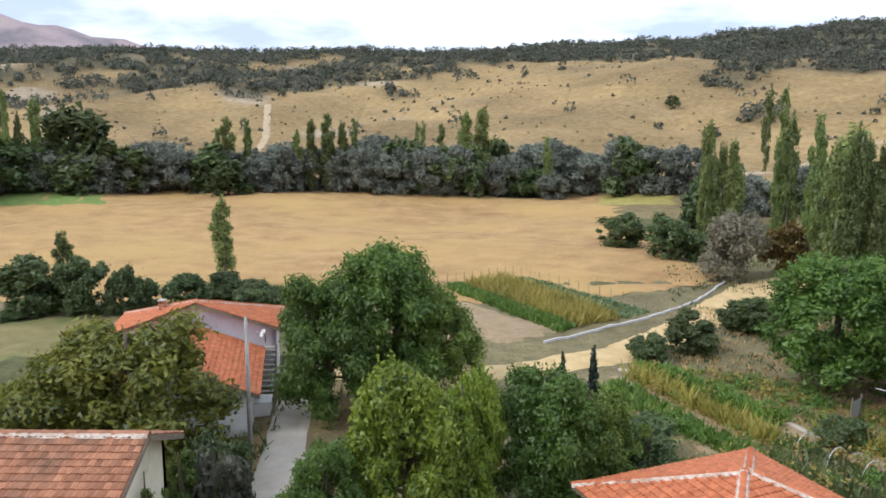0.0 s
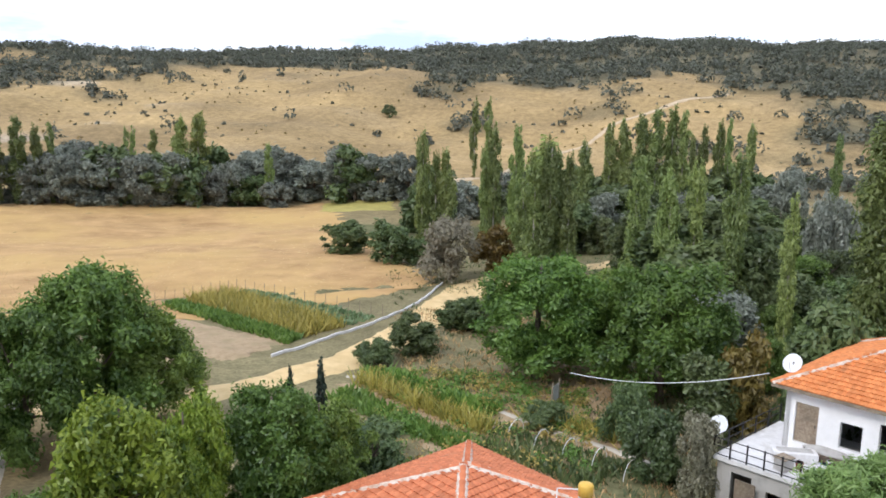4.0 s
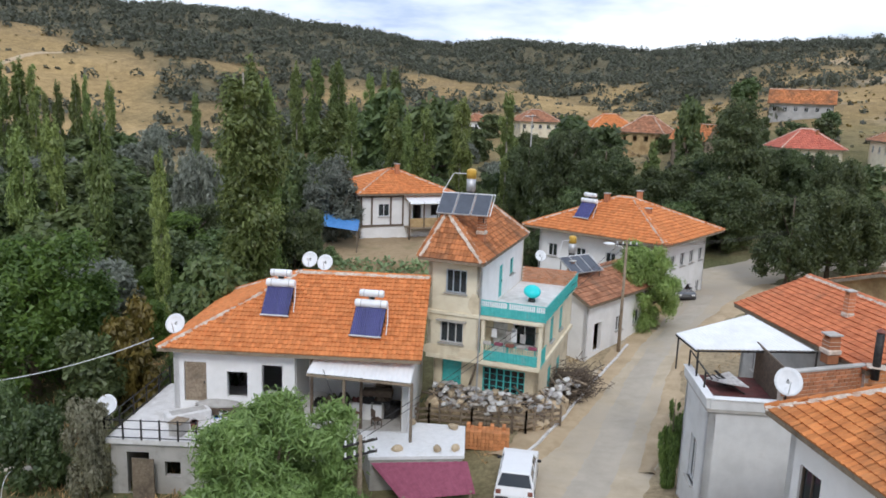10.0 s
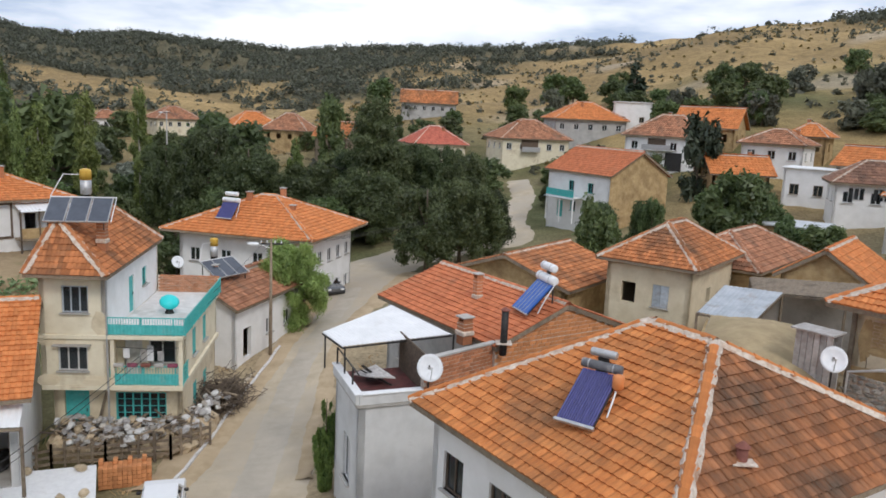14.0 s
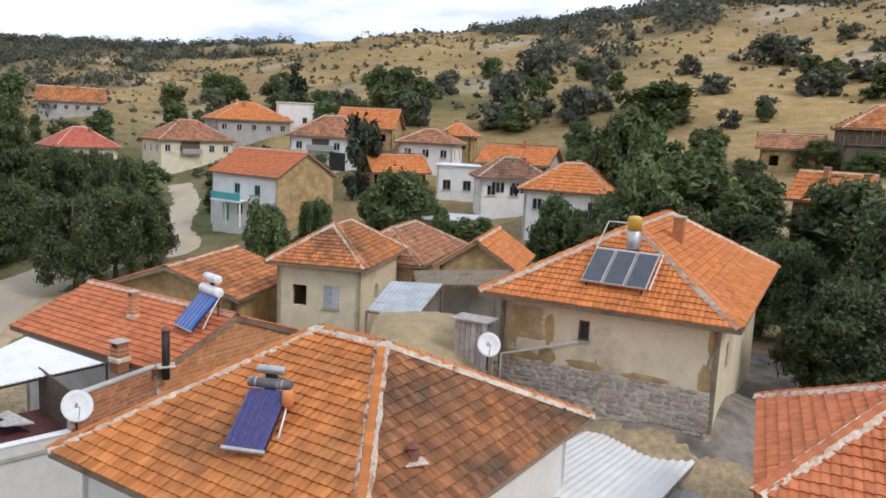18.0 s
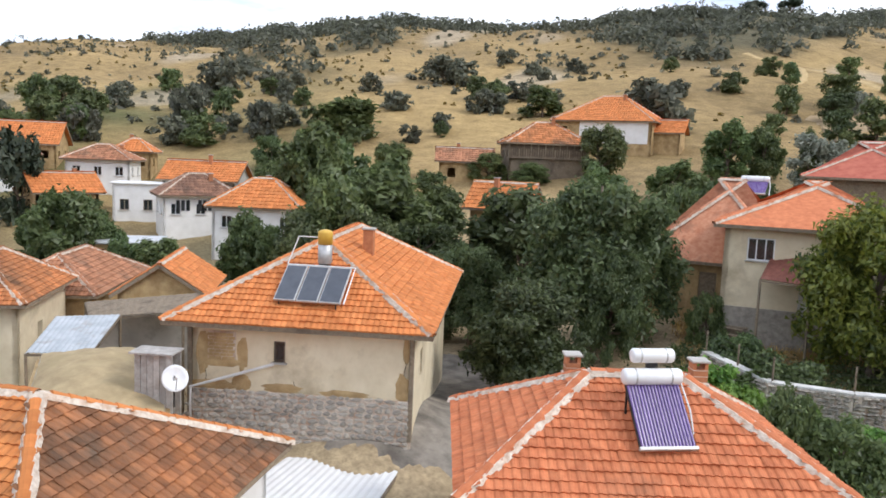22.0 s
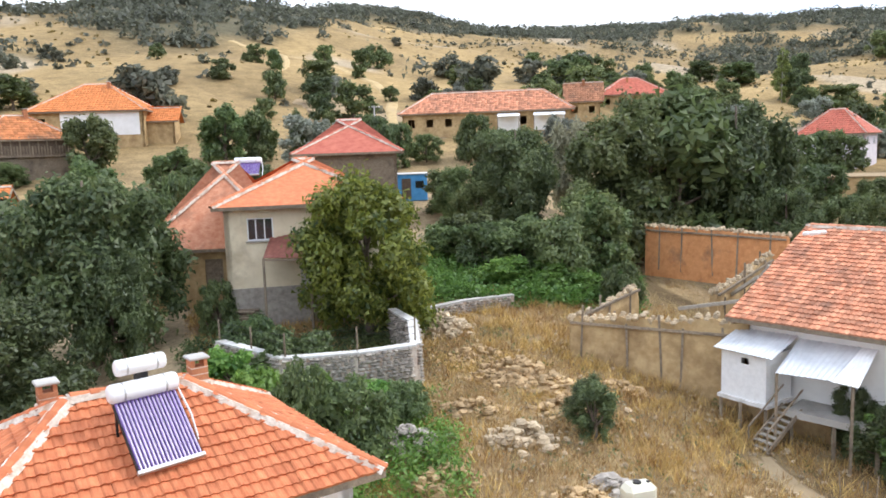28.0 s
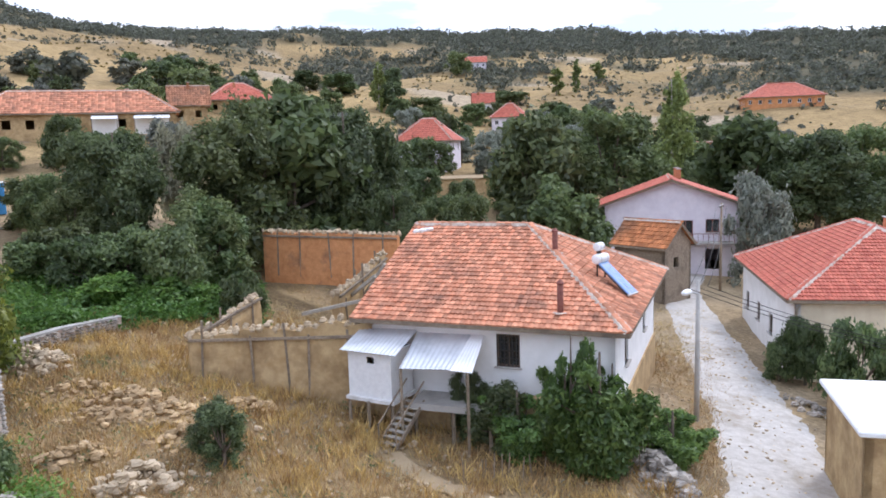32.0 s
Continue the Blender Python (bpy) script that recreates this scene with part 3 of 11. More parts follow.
# ---- mesh building ----
class Geo:
    """Vertices and faces of one mesh, gathered piece by piece."""

    def __init__(self):
        self.v, self.f, self.n = [], [], 0

    def add(self, verts, faces):
        verts = np.asarray(verts, float).reshape(-1, 3)
        self.v.append(verts)
        self.f += [tuple(int(i) + self.n for i in f) for f in faces]
        self.n += len(verts)
        return self

    def box(self, c, s, rz=0.0, m=None, bevel=0.0):
        x, y, z = (0.5 * k for k in s)
        b = min(bevel, x * 0.9, y * 0.9, z * 0.9)
        if b > 0:
            pts, fs = [], []
            for sx in (-1, 1):
                for sy in (-1, 1):
                    for sz in (-1, 1):
                        pts += [(sx * x, sy * (y - b), sz * (z - b)), (sx * (x - b), sy * y, sz * (z - b)), (sx * (x - b), sy * (y - b), sz * z)]
            k = lambda a, bb, c: 3 * (4 * a + 2 * bb + c)
            for a in (0, 1):
                fs.append([k(a, 0, 0), k(a, 1, 0), k(a, 1, 1), k(a, 0, 1)][::1 if a else -1])
                fs.append([k(0, a, 0) + 1, k(1, a, 0) + 1, k(1, a, 1) + 1, k(0, a, 1) + 1][::-1 if a else 1])
                fs.append([k(0, 0, a) + 2, k(1, 0, a) + 2, k(1, 1, a) + 2, k(0, 1, a) + 2][::1 if a else -1])
            for p in (0, 1):
                for q in (0, 1):
                    fs.append([k(p, q, 0), k(p, q, 1), k(p, q, 1) + 1, k(p, q, 0) + 1][::1 if p == q else -1])
                    fs.append([k(p, 0, q), k(p, 1, q), k(p, 1, q) + 2, k(p, 0, q) + 2][::-1 if p == q else 1])
                    fs.append([k(0, p, q) + 1, k(1, p, q) + 1, k(1, p, q) + 2, k(0, p, q) + 2][::1 if p == q else -1])
            for a in (0, 1):
                for bb in (0, 1):
                    for cc in (0, 1):
                        i = k(a, bb, cc)
                        fs.append((i, i + 1, i + 2) if (a + bb + cc) % 2 else (i, i + 2, i + 1))
        else:
            pts = [(sx * x, sy * y, sz * z) for sx in (-1, 1) for sy in (-1, 1) for sz in (-1, 1)]
            fs = [(0, 1, 3, 2), (4, 6, 7, 5), (0, 4, 5, 1), (2, 3, 7, 6), (0, 2, 6, 4), (1, 5, 7, 3)]
        pts = np.array(pts)
        if m is not None:
            pts = pts @ np.array(m).T
        if rz:
            ca, sa = math.cos(rz), math.sin(rz)
            pts = pts @ np.array(((ca, sa, 0), (-sa, ca, 0), (0, 0, 1)))
        return self.add(pts + np.array(c), fs)

    def bar(self, a, b, w, h=None, up=(0, 0, 1)):
        """A square bar from a to b."""
        a, b, h = np.array(a, float), np.array(b, float), h or w
        d = b - a
        ln = np.linalg.norm(d) or 1e-6
        d /= ln
        up = np.array(up, float)
        if abs(d @ up) > 0.95:
            up = np.array((1.0, 0, 0))
        s = np.cross(d, up)
        s /= np.linalg.norm(s)
        u = np.cross(s, d)
        pts = [a + i * s * w / 2 + j * u * h / 2 + k * d * ln for k in (0, 1) for i, j in ((-1, -1), (1, -1), (1, 1), (-1, 1))]
        return self.add(pts, [(3, 2, 1, 0), (4, 5, 6, 7), (0, 1, 5, 4), (1, 2, 6, 5), (2, 3, 7, 6), (3, 0, 4, 7)])

    def tube(self, path, radii, sides=8, caps=True):
        """A round tube along a path; radii one number or one a point."""
        path = [np.array(p, float) for p in path]
        radii = [radii] * len(path) if np.isscalar(radii) else radii
        pts, fs = [], []
        for i, p in enumerate(path):
            d = path[min(i + 1, len(path) - 1)] - path[max(i - 1, 0)]
            d /= np.linalg.norm(d) or 1
            ref = np.array((0, 0, 1.0)) if abs(d[2]) < 0.9 else np.array((1.0, 0, 0))
            s = np.cross(d, ref)
            s /= np.linalg.norm(s)
            u = np.cross(s, d)
            pts += [p + radii[i] * (math.cos(a) * s + math.sin(a) * u) for a in np.arange(sides) * 2 * math.pi / sides]
        for i in range(len(path) - 1):
            fs += [(i * sides + k, i * sides + (k + 1) % sides, (i + 1) * sides + (k + 1) % sides, (i + 1) * sides + k) for k in range(sides)]
        if caps:
            fs += [tuple(range(sides))[::-1], tuple(range((len(path) - 1) * sides, len(path) * sides))]
        return self.add(pts, fs)

    def slab(self, top, drop):
        """A flat polygon given thickness downwards."""
        top = [np.array(p, float) for p in top]
        k = len(top)
        low = [p - np.array((0, 0, drop)) for p in top]
        return self.add(top + low, [tuple(range(k)), tuple(range(k, 2 * k))[::-1]] + [(i, k + i, k + (i + 1) % k, (i + 1) % k) for i in range(k)])

    def lump(self, c, s, seed=0, rings=5, sides=8, rough=0.18):
        """An uneven rounded lump: a stone, a heap, a sack."""
        rnd = random.Random(seed)
        pts, fs = [(0, 0, -1)], []
        for i in range(1, rings):
            a = math.pi * i / rings
            for k in range(sides):
                b = 2 * math.pi * (k + 0.5 * (i % 2)) / sides
                r = 1 + rnd.uniform(-rough, rough)
                pts.append((r * math.sin(a) * math.cos(b), r * math.sin(a) * math.sin(b), -r * math.cos(a)))
        pts.append((0, 0, 1))
        last = len(pts) - 1
        fs += [(0, 1 + (k + 1) % sides, 1 + k) for k in range(sides)]
        for i in range(rings - 2):
            o = 1 + i * sides
            fs += [(o + k, o + (k + 1) % sides, o + sides + (k + 1) % sides, o + sides + k) for k in range(sides)]
        o = 1 + (rings - 2) * sides
        fs += [(o + k, o + (k + 1) % sides, last) for k in range(sides)]
        return self.add(np.array(pts) * np.array(s) + np.array(c), fs)

    def weld(self):
        """Joins vertices that lie on one another, so that cells of a wall are one piece."""
        v = np.concatenate(self.v)
        _, first, back = np.unique(np.round(v, 3), axis=0, return_index=True, return_inverse=True)
        back = np.ravel(back)
        self.v, self.n = [v[first]], len(first)
        self.f = [q for q in (tuple(dict.fromkeys(int(back[i]) for i in f)) for f in self.f) if len(q) > 2]
        return self

    def mesh(self, name, material, smooth=False):
        me = bpy.data.meshes.new(name)
        me.from_pydata(np.concatenate(self.v).tolist() if self.v else [], [], self.f)
        me.materials.append(material)
        if smooth:
            me.polygons.foreach_set("use_smooth", [True] * len(me.polygons))
        me.update()
        return me


def part(name, geo, material, parent, label="", smooth=False):
    """One mesh object under a thing or a part."""
    ob = new(name, geo if isinstance(geo, bpy.types.Mesh) else geo.mesh(name, material, smooth))
    ob.parent = parent
    return tagged(ob, label) if label else ob


def thing(name, x, y, z, rot, label, category, group="", kind=""):
    ob = new(name)
    ob.empty_display_size = 0.3
    ob.matrix_world = pose(x, y, z, 0, 0, rot)
    return tagged(ob, label, category, group, kind)


def structure(name, geo, material, label="", smooth=False, kind="structure"):
    return tagged(new(name, geo.mesh(name, material, smooth)), label, "", "", kind)


def gz(x, y):
    return float(ground_z(x, y))


def corrugated(p, waves=14, depth=0.03, thick=0.02):
    """A corrugated sheet between four corners (near left, near right, far right, far left), its ribs running near to far."""
    p = np.array(p, float)
    n = np.cross(p[1] - p[0], p[3] - p[0])
    n /= np.linalg.norm(n)
    if n[2] < 0:
        n = -n
    pts, k = [], waves * 2 + 1
    for off in (0.0, -thick):
        for i in range(k):
            u, h = i / (k - 1), depth * (i % 2) + off
            pts += [p[0] + (p[1] - p[0]) * u + n * h, p[3] + (p[2] - p[3]) * u + n * h]
    m = 2 * k
    f = [(2 * i, 2 * i + 2, 2 * i + 3, 2 * i + 1) for i in range(k - 1)] + [(m + 2 * i + 1, m + 2 * i + 3, m + 2 * i + 2, m + 2 * i) for i in range(k - 1)]
    f += [(2 * i, m + 2 * i, m + 2 * i + 2, 2 * i + 2) for i in range(k - 1)] + [(2 * i + 1, 2 * i + 3, m + 2 * i + 3, m + 2 * i + 1) for i in range(k - 1)]
    return Geo().add(pts, f)


# ---- roofs ----
def tile_template(du, dv, fine):
    """One clay tile: a barrel and a trough, the lower end lifted over the course below."""
    if fine:
        xs, hs = (0.0, 0.22, 0.5, 0.68, 1.0), (0.004, 0.03, 0.03, 0.009, 0.004)
    else:
        xs, hs = (0.0, 0.35, 0.7, 1.0), (0.0, 0.034, 0.034, 0.0)
    k = len(xs)
    low = [(x * du, 0.0, h + 0.058) for x, h in zip(xs, hs)]
    top = [(x * du, dv * 1.12, h + 0.008) for x, h in zip(xs, hs)]
    lip = [(x * du, 0.0, 0.004) for x, h in zip(xs, hs)]
    f = [(i, i + 1, k + i + 1, k + i) for i in range(k - 1)] + [(2 * k + i, 2 * k + i + 1, i + 1, i) for i in range(k - 1)]
    return np.array(low + top + lip), f


def tile_spots(poly, du, dv, reach=0.1):
    """Where the tiles of one roof face lie: lower left corners, and the axes along the eave, up the slope and out."""
    p = [np.array(q, float) for q in poly]
    u = p[1] - p[0]
    u /= np.linalg.norm(u)
    nrm = np.cross(u, p[2] - p[1])
    nrm /= np.linalg.norm(nrm)
    s = np.cross(nrm, u)
    flat2 = [((q - p[0]) @ u, (q - p[0]) @ s) for q in p]
    us, vs = [a for a, _ in flat2], [b for _, b in flat2]
    spots = []
    for r in range(int(max(vs) / dv) + 1):
        v = r * dv - 0.04
        for c in range(int((max(us) - min(us)) / du) + 2):
            a = min(us) + c * du - 0.02
            mx, my = a + du / 2, v + dv / 2
            inside = True
            for i in range(len(flat2)):
                (x0, y0), (x1, y1) = flat2[i], flat2[(i + 1) % len(flat2)]
                ln = math.hypot(x1 - x0, y1 - y0)
                if ((x1 - x0) * (my - y0) - (y1 - y0) * (mx - x0)) / ln < -reach * 0.7:
                    inside = False
                    break
            if inside:
                spots.append(p[0] + a * u + v * s)
    return spots, u, s, nrm


def lay_tiles(faces, material, parent, du=0.21, dv=0.31, fine=True, singles=0, near=None):
    """Tiles on all faces of a roof: those nearest to a point as pieces of their own, the others joined."""
    tv, tf = tile_template(du, dv, fine)
    every = []
    for poly in faces:
        spots, u, s, nrm = tile_spots(poly, du, dv)
        every += [(o, u, s, nrm) for o in spots]
    if singles and near is not None:
        every.sort(key=lambda q: np.linalg.norm(q[0] - np.array(near)))
    else:
        singles = 0
    if singles:
        one = Geo().add(tv, tf).mesh("tile", material)
        for o, u, s, nrm in every[:singles]:
            ob = new("tile", one)
            ob.parent = parent
            w = random.uniform(-0.012, 0.012)
            ob.matrix_local = Matrix(((u[0], s[0], nrm[0], o[0]), (u[1], s[1], nrm[1], o[1]), (u[2], s[2], nrm[2], o[2] + abs(w)), (0, 0, 0, 1))) @ pose(0, 0, 0, 0, 0, w * 60)
    rest = every[singles:]
    if rest:
        o = np.array([q[0] for q in rest])
        ax = np.array([(q[1], q[2], q[3]) for q in rest])
        wob = np.random.uniform(-0.012, 0.012, (len(rest), 1, 1))
        v = np.einsum("kj,njx->nkx", tv, ax) + o[:, None, :] + wob * ax[:, None, 2, :]
        k = len(tv)
        f = (np.array(tf)[None] + (np.arange(len(rest)) * k)[:, None, None]).reshape(-1, 4)
        g = Geo()
        g.v, g.f = [v.reshape(-1, 3)], f.tolist()
        tagged(part("tiles", g, material, parent), kind="stuff")


def cap_mesh(material, step, r):
    pts, fs = [], []
    for x, rr, lift in ((0, r * 1.12, 0.02), (step * 1.08, r, 0.0)):
        pts += [(x, rr * math.cos(a), rr * 0.75 * math.sin(a) + lift) for a in np.linspace(-0.25, math.pi + 0.25, 7)]
    fs += [(i, i + 1, 7 + i + 1, 7 + i) for i in range(6)] + [(0, 1, 2, 3, 4, 5, 6)]
    return Geo().add(pts, fs).mesh("ridge_tile", material)


def cap_line(a, b, cap, mortar, parent, g, step, r, singles, joined):
    """Ridge tiles bedded in mortar from a down or along to b."""
    a, b = np.array(a, float), np.array(b, float)
    d = b - a
    ln = np.linalg.norm(d)
    d /= ln
    side = np.cross((0, 0, 1.0), d)
    side /= np.linalg.norm(side) or 1
    up = np.cross(d, side)
    rnd = random.Random(int(ln * 1000))
    n = max(2, int(ln / 0.3))
    pts, fs = [], []
    for i in range(n + 1):
        c = a + d * ln * i / n + up * 0.05
        w = r * rnd.uniform(1.35, 2.0)
        pts += [c - side * w - up * 0.09, c - side * w * 0.6 + up * 0.045, c + side * w * 0.6 + up * 0.045, c + side * w - up * 0.09]
        if i:
            o = 4 * (i - 1)
            fs += [(o + k, o + k + 1, o + k + 5, o + k + 4) for k in range(3)]
    g.add(pts, fs)
    for i in range(int(ln / step)):
        o = b - d * (i + 1) * step + up * 0.035
        rot = np.array((d, side, up)).T
        if singles:
            ob = new("ridge_tile", cap)
            ob.parent = parent
            ob.matrix_local = Matrix([(*rot[k], o[k]) for k in range(3)] + [(0, 0, 0, 1)])
        else:
            co = np.array([q.co for q in cap.vertices]) @ rot.T + o
            joined.add(co, [tuple(q.vertices) for q in cap.polygons])


def roof_frame(L, W, eave, ridge, kind, ext=0.0):
    h = (L - W) / 2 + ext
    a0, a1 = dict(hip=(h, h), gable=(L / 2, L / 2), hg=(h, L / 2), gh=(L / 2, h))[kind]
    c = [(-L / 2, -W / 2, eave), (L / 2, -W / 2, eave), (L / 2, W / 2, eave), (-L / 2, W / 2, eave)]
    r = [(-a0, 0, ridge), (a1, 0, ridge)]
    return c, r


def make_roof(parent, c, r, kind, tile, singles=0, near=None, fine=True, du=0.21, dv=0.31, label="", caps=True, soffit="wood", other=None):
    """A tiled roof: deck, tiles, ridge tiles in mortar, eave boards."""
    c0, c1, c2, c3 = c
    r0, r1 = r
    faces = [[c0, c1, r1, r0], [c2, c3, r0, r1]]
    lines = [(r0, r1)]
    if kind in ("hip", "gh"):
        faces.append([c1, c2, r1])
        lines += [(r1, c1), (r1, c2)]
    if kind in ("hip", "hg"):
        faces.append([c3, c0, r0])
        lines += [(r0, c0), (r0, c3)]
    g = Geo()
    low = np.array((0, 0, 0.12))
    for f in faces:
        f = [np.array(q, float) for q in f]
        k = len(f)
        g.add(f + [q - low for q in f], [tuple(range(k)), tuple(range(k, 2 * k))[::-1]] + [(i, k + i, k + (i + 1) % k, (i + 1) % k) for i in range(k)])
    roof = part("roof", g, M[tile], parent, label)
    other = other or {}
    lay_tiles([f for i, f in enumerate(faces) if i not in other], M[tile], roof, du, dv, fine, singles, near)
    for i, name in other.items():
        lay_tiles([faces[i]], M[name], roof, du, dv, fine, singles // 2, near)
    if caps:
        cap, jg = cap_mesh(M[tile], 0.4, 0.13), Geo()
        for a, b in lines:
            if np.linalg.norm(np.array(a) - np.array(b)) > 0.3:
                mg = Geo()
                cap_line(a, b, cap, M["mortar"], roof, mg, 0.4, 0.13, singles > 0, jg)
                part("mortar_bed", mg, M["mortar"], roof)
        if jg.f:
            tagged(part("ridge_tiles", jg, M[tile], roof), kind="stuff")
    for i in range(4):
        a, b = np.array(c[i], float), np.array(c[(i + 1) % 4], float)
        gable_end = (i == 1 and kind in ("gable", "hg")) or (i == 3 and kind in ("gable", "gh"))
        if gable_end:
            e = r1 if i == 1 else r0
            for p, q in ((a, np.array(e, float)), (np.array(e, float), b)):
                part("barge_board", Geo().bar(p - (0, 0, 0.12), q - (0, 0, 0.12), 0.05, 0.2), M[soffit], roof)
        else:
            part("eave_board", Geo().bar(a - (0, 0, 0.1), b - (0, 0, 0.1), 0.05, 0.18), M[soffit], roof)
    return roof, faces


# ---- walls, windows, doors ----
def wall_panel(g, a, b, z0, z1, holes=(), thick=0.28):
    """A wall from a to b (outside on its right hand), with openings (s, z, w, h) that go through it."""
    a, b = np.array(a, float), np.array(b, float)
    d = b - a
    ln = np.linalg.norm(d)
    d /= ln
    inn = np.array((-d[1], d[0])) * thick
    ss = sorted({0.0, ln, *[h[0] for h in holes], *[h[0] + h[2] for h in holes]})
    zs = sorted({z0, z1, *[h[1] for h in holes], *[h[1] + h[3] for h in holes]})

    def P(s, z, deep):
        q = a + d * s + inn * deep
        return (q[0], q[1], z)
    for i in range(len(ss) - 1):
        for j in range(len(zs) - 1):
            s0, s1, y0, y1 = ss[i], ss[i + 1], zs[j], zs[j + 1]
            ms, mz = (s0 + s1) / 2, (y0 + y1) / 2
            if any(h[0] < ms < h[0] + h[2] and h[1] < mz < h[1] + h[3] for h in holes):
                continue
            g.add([P(s0, y0, 0), P(s1, y0, 0), P(s1, y1, 0), P(s0, y1, 0)], [(0, 1, 2, 3)])
            g.add([P(s0, y0, 1), P(s1, y0, 1), P(s1, y1, 1), P(s0, y1, 1)], [(3, 2, 1, 0)])
    for s, z, w, h in holes:
        q = [P(s, z, 0), P(s + w, z, 0), P(s + w, z + h, 0), P(s, z + h, 0), P(s, z, 1), P(s + w, z, 1), P(s + w, z + h, 1), P(s, z + h, 1)]
        g.add(q, [(0, 4, 5, 1), (1, 5, 6, 2), (2, 6, 7, 3), (3, 7, 4, 0)])
    for i in range(len(ss) - 1):
        for z, way in ((zs[0], 1), (zs[-1], -1)):
            g.add([P(ss[i], z, 0), P(ss[i], z, 1), P(ss[i + 1], z, 1), P(ss[i + 1], z, 0)], [(0, 1, 2, 3)[::way]])
    for j in range(len(zs) - 1):
        for s, way in ((0.0, -1), (ln, 1)):
            g.add([P(s, zs[j], 0), P(s, zs[j], 1), P(s, zs[j + 1], 1), P(s, zs[j + 1], 0)], [(0, 1, 2, 3)[::way]])
    g.weld()


def window_in(parent, a, b, s, z, w, h, frame="white_paint", style="plain"):
    """A window in the opening of a wall: frame, mullion, panes, sill; or a door, a shuttered or an empty hole."""
    a, b = np.array(a, float), np.array(b, float)
    d = b - a
    d /= np.linalg.norm(d)
    ang = math.degrees(math.atan2(d[1], d[0]))
    base = a + d * s
    if style == "hole":
        return
    if style in ("door", "gate"):
        ob = part("door", Geo().box((w / 2, 0.1, h / 2), (w - 0.04, 0.06, h - 0.02), bevel=0.01), M[frame], parent)
        ob.matrix_local = pose(base[0], base[1], z, 0, 0, ang)
        for k in range(3 if style == "gate" else 2):
            part("door_panel", Geo().box((w / 2, 0.06, h * (0.27 + 0.46 * k if style == "door" else 0.2 + 0.3 * k)), (w * 0.68, 0.03, h * (0.33 if style == "door" else 0.22)), bevel=0.012), M[frame], ob)
        part("door_handle", Geo().box((w * 0.88, 0.04, h * 0.48), (0.04, 0.05, 0.14), bevel=0.01), M["iron"], ob)
        return
    g = Geo()
    t = 0.07
    n = 3 if style == "triple" else 2 if w > 0.75 else 1
    lights = [(w * k / n + (t if k == 0 else 0.03), t, w / n - (t if k == 0 else 0.03) - (t if k == n - 1 else 0.03), h - 2 * t) for k in range(n)]
    wall_panel(g, (0, 0.08), (w, 0.08), 0, h, lights, 0.08)
    ob = part("window", g, M[frame], parent)
    ob.matrix_local = pose(base[0], base[1], z, 0, 0, ang)
    if style == "grille":
        gg = Geo()
        wall_panel(gg, (0, 0.01), (w, 0.01), 0, h, [(w * (i + 0.12) / 6, h * (k + 0.05) / 4, w / 6 * 0.8, h / 4 * 0.9) for i in range(6) for k in range(4)], 0.02)
        part("grille", gg, M["iron"] if frame != "turquoise" else M[frame], ob)
    for k in range(n):
        if style == "shutters":
            part("shutter", Geo().box((w * (k + 0.5) / n, 0.05, h / 2), (w / n - 0.03, 0.04, h - 0.04), bevel=0.008), M[frame], ob)
        else:
            pg = Geo().box((w * (k + 0.5) / n, 0.13, h / 2), (w / n - 0.06, 0.012, h - 2 * t + 0.01))
            part("pane", pg, M["glass"], ob)
    if style == "curtained":
        part("curtain", Geo().box((w * 0.72, 0.2, h * 0.5), (w * 0.45, 0.02, h * 0.9)), M["curtain"], ob)
    part("sill", Geo().box((w / 2, -0.02, -0.03), (w + 0.16, 0.22, 0.06), bevel=0.012), M["concrete"], ob)


def row(n, width, ln, z, w, h, style="plain", at=None):
    """n openings spread along a wall of that length."""
    step = ln / n
    return [(step * (i + 0.5) - w / 2, z, w, h, style) for i in range(n)]


STANDS = []


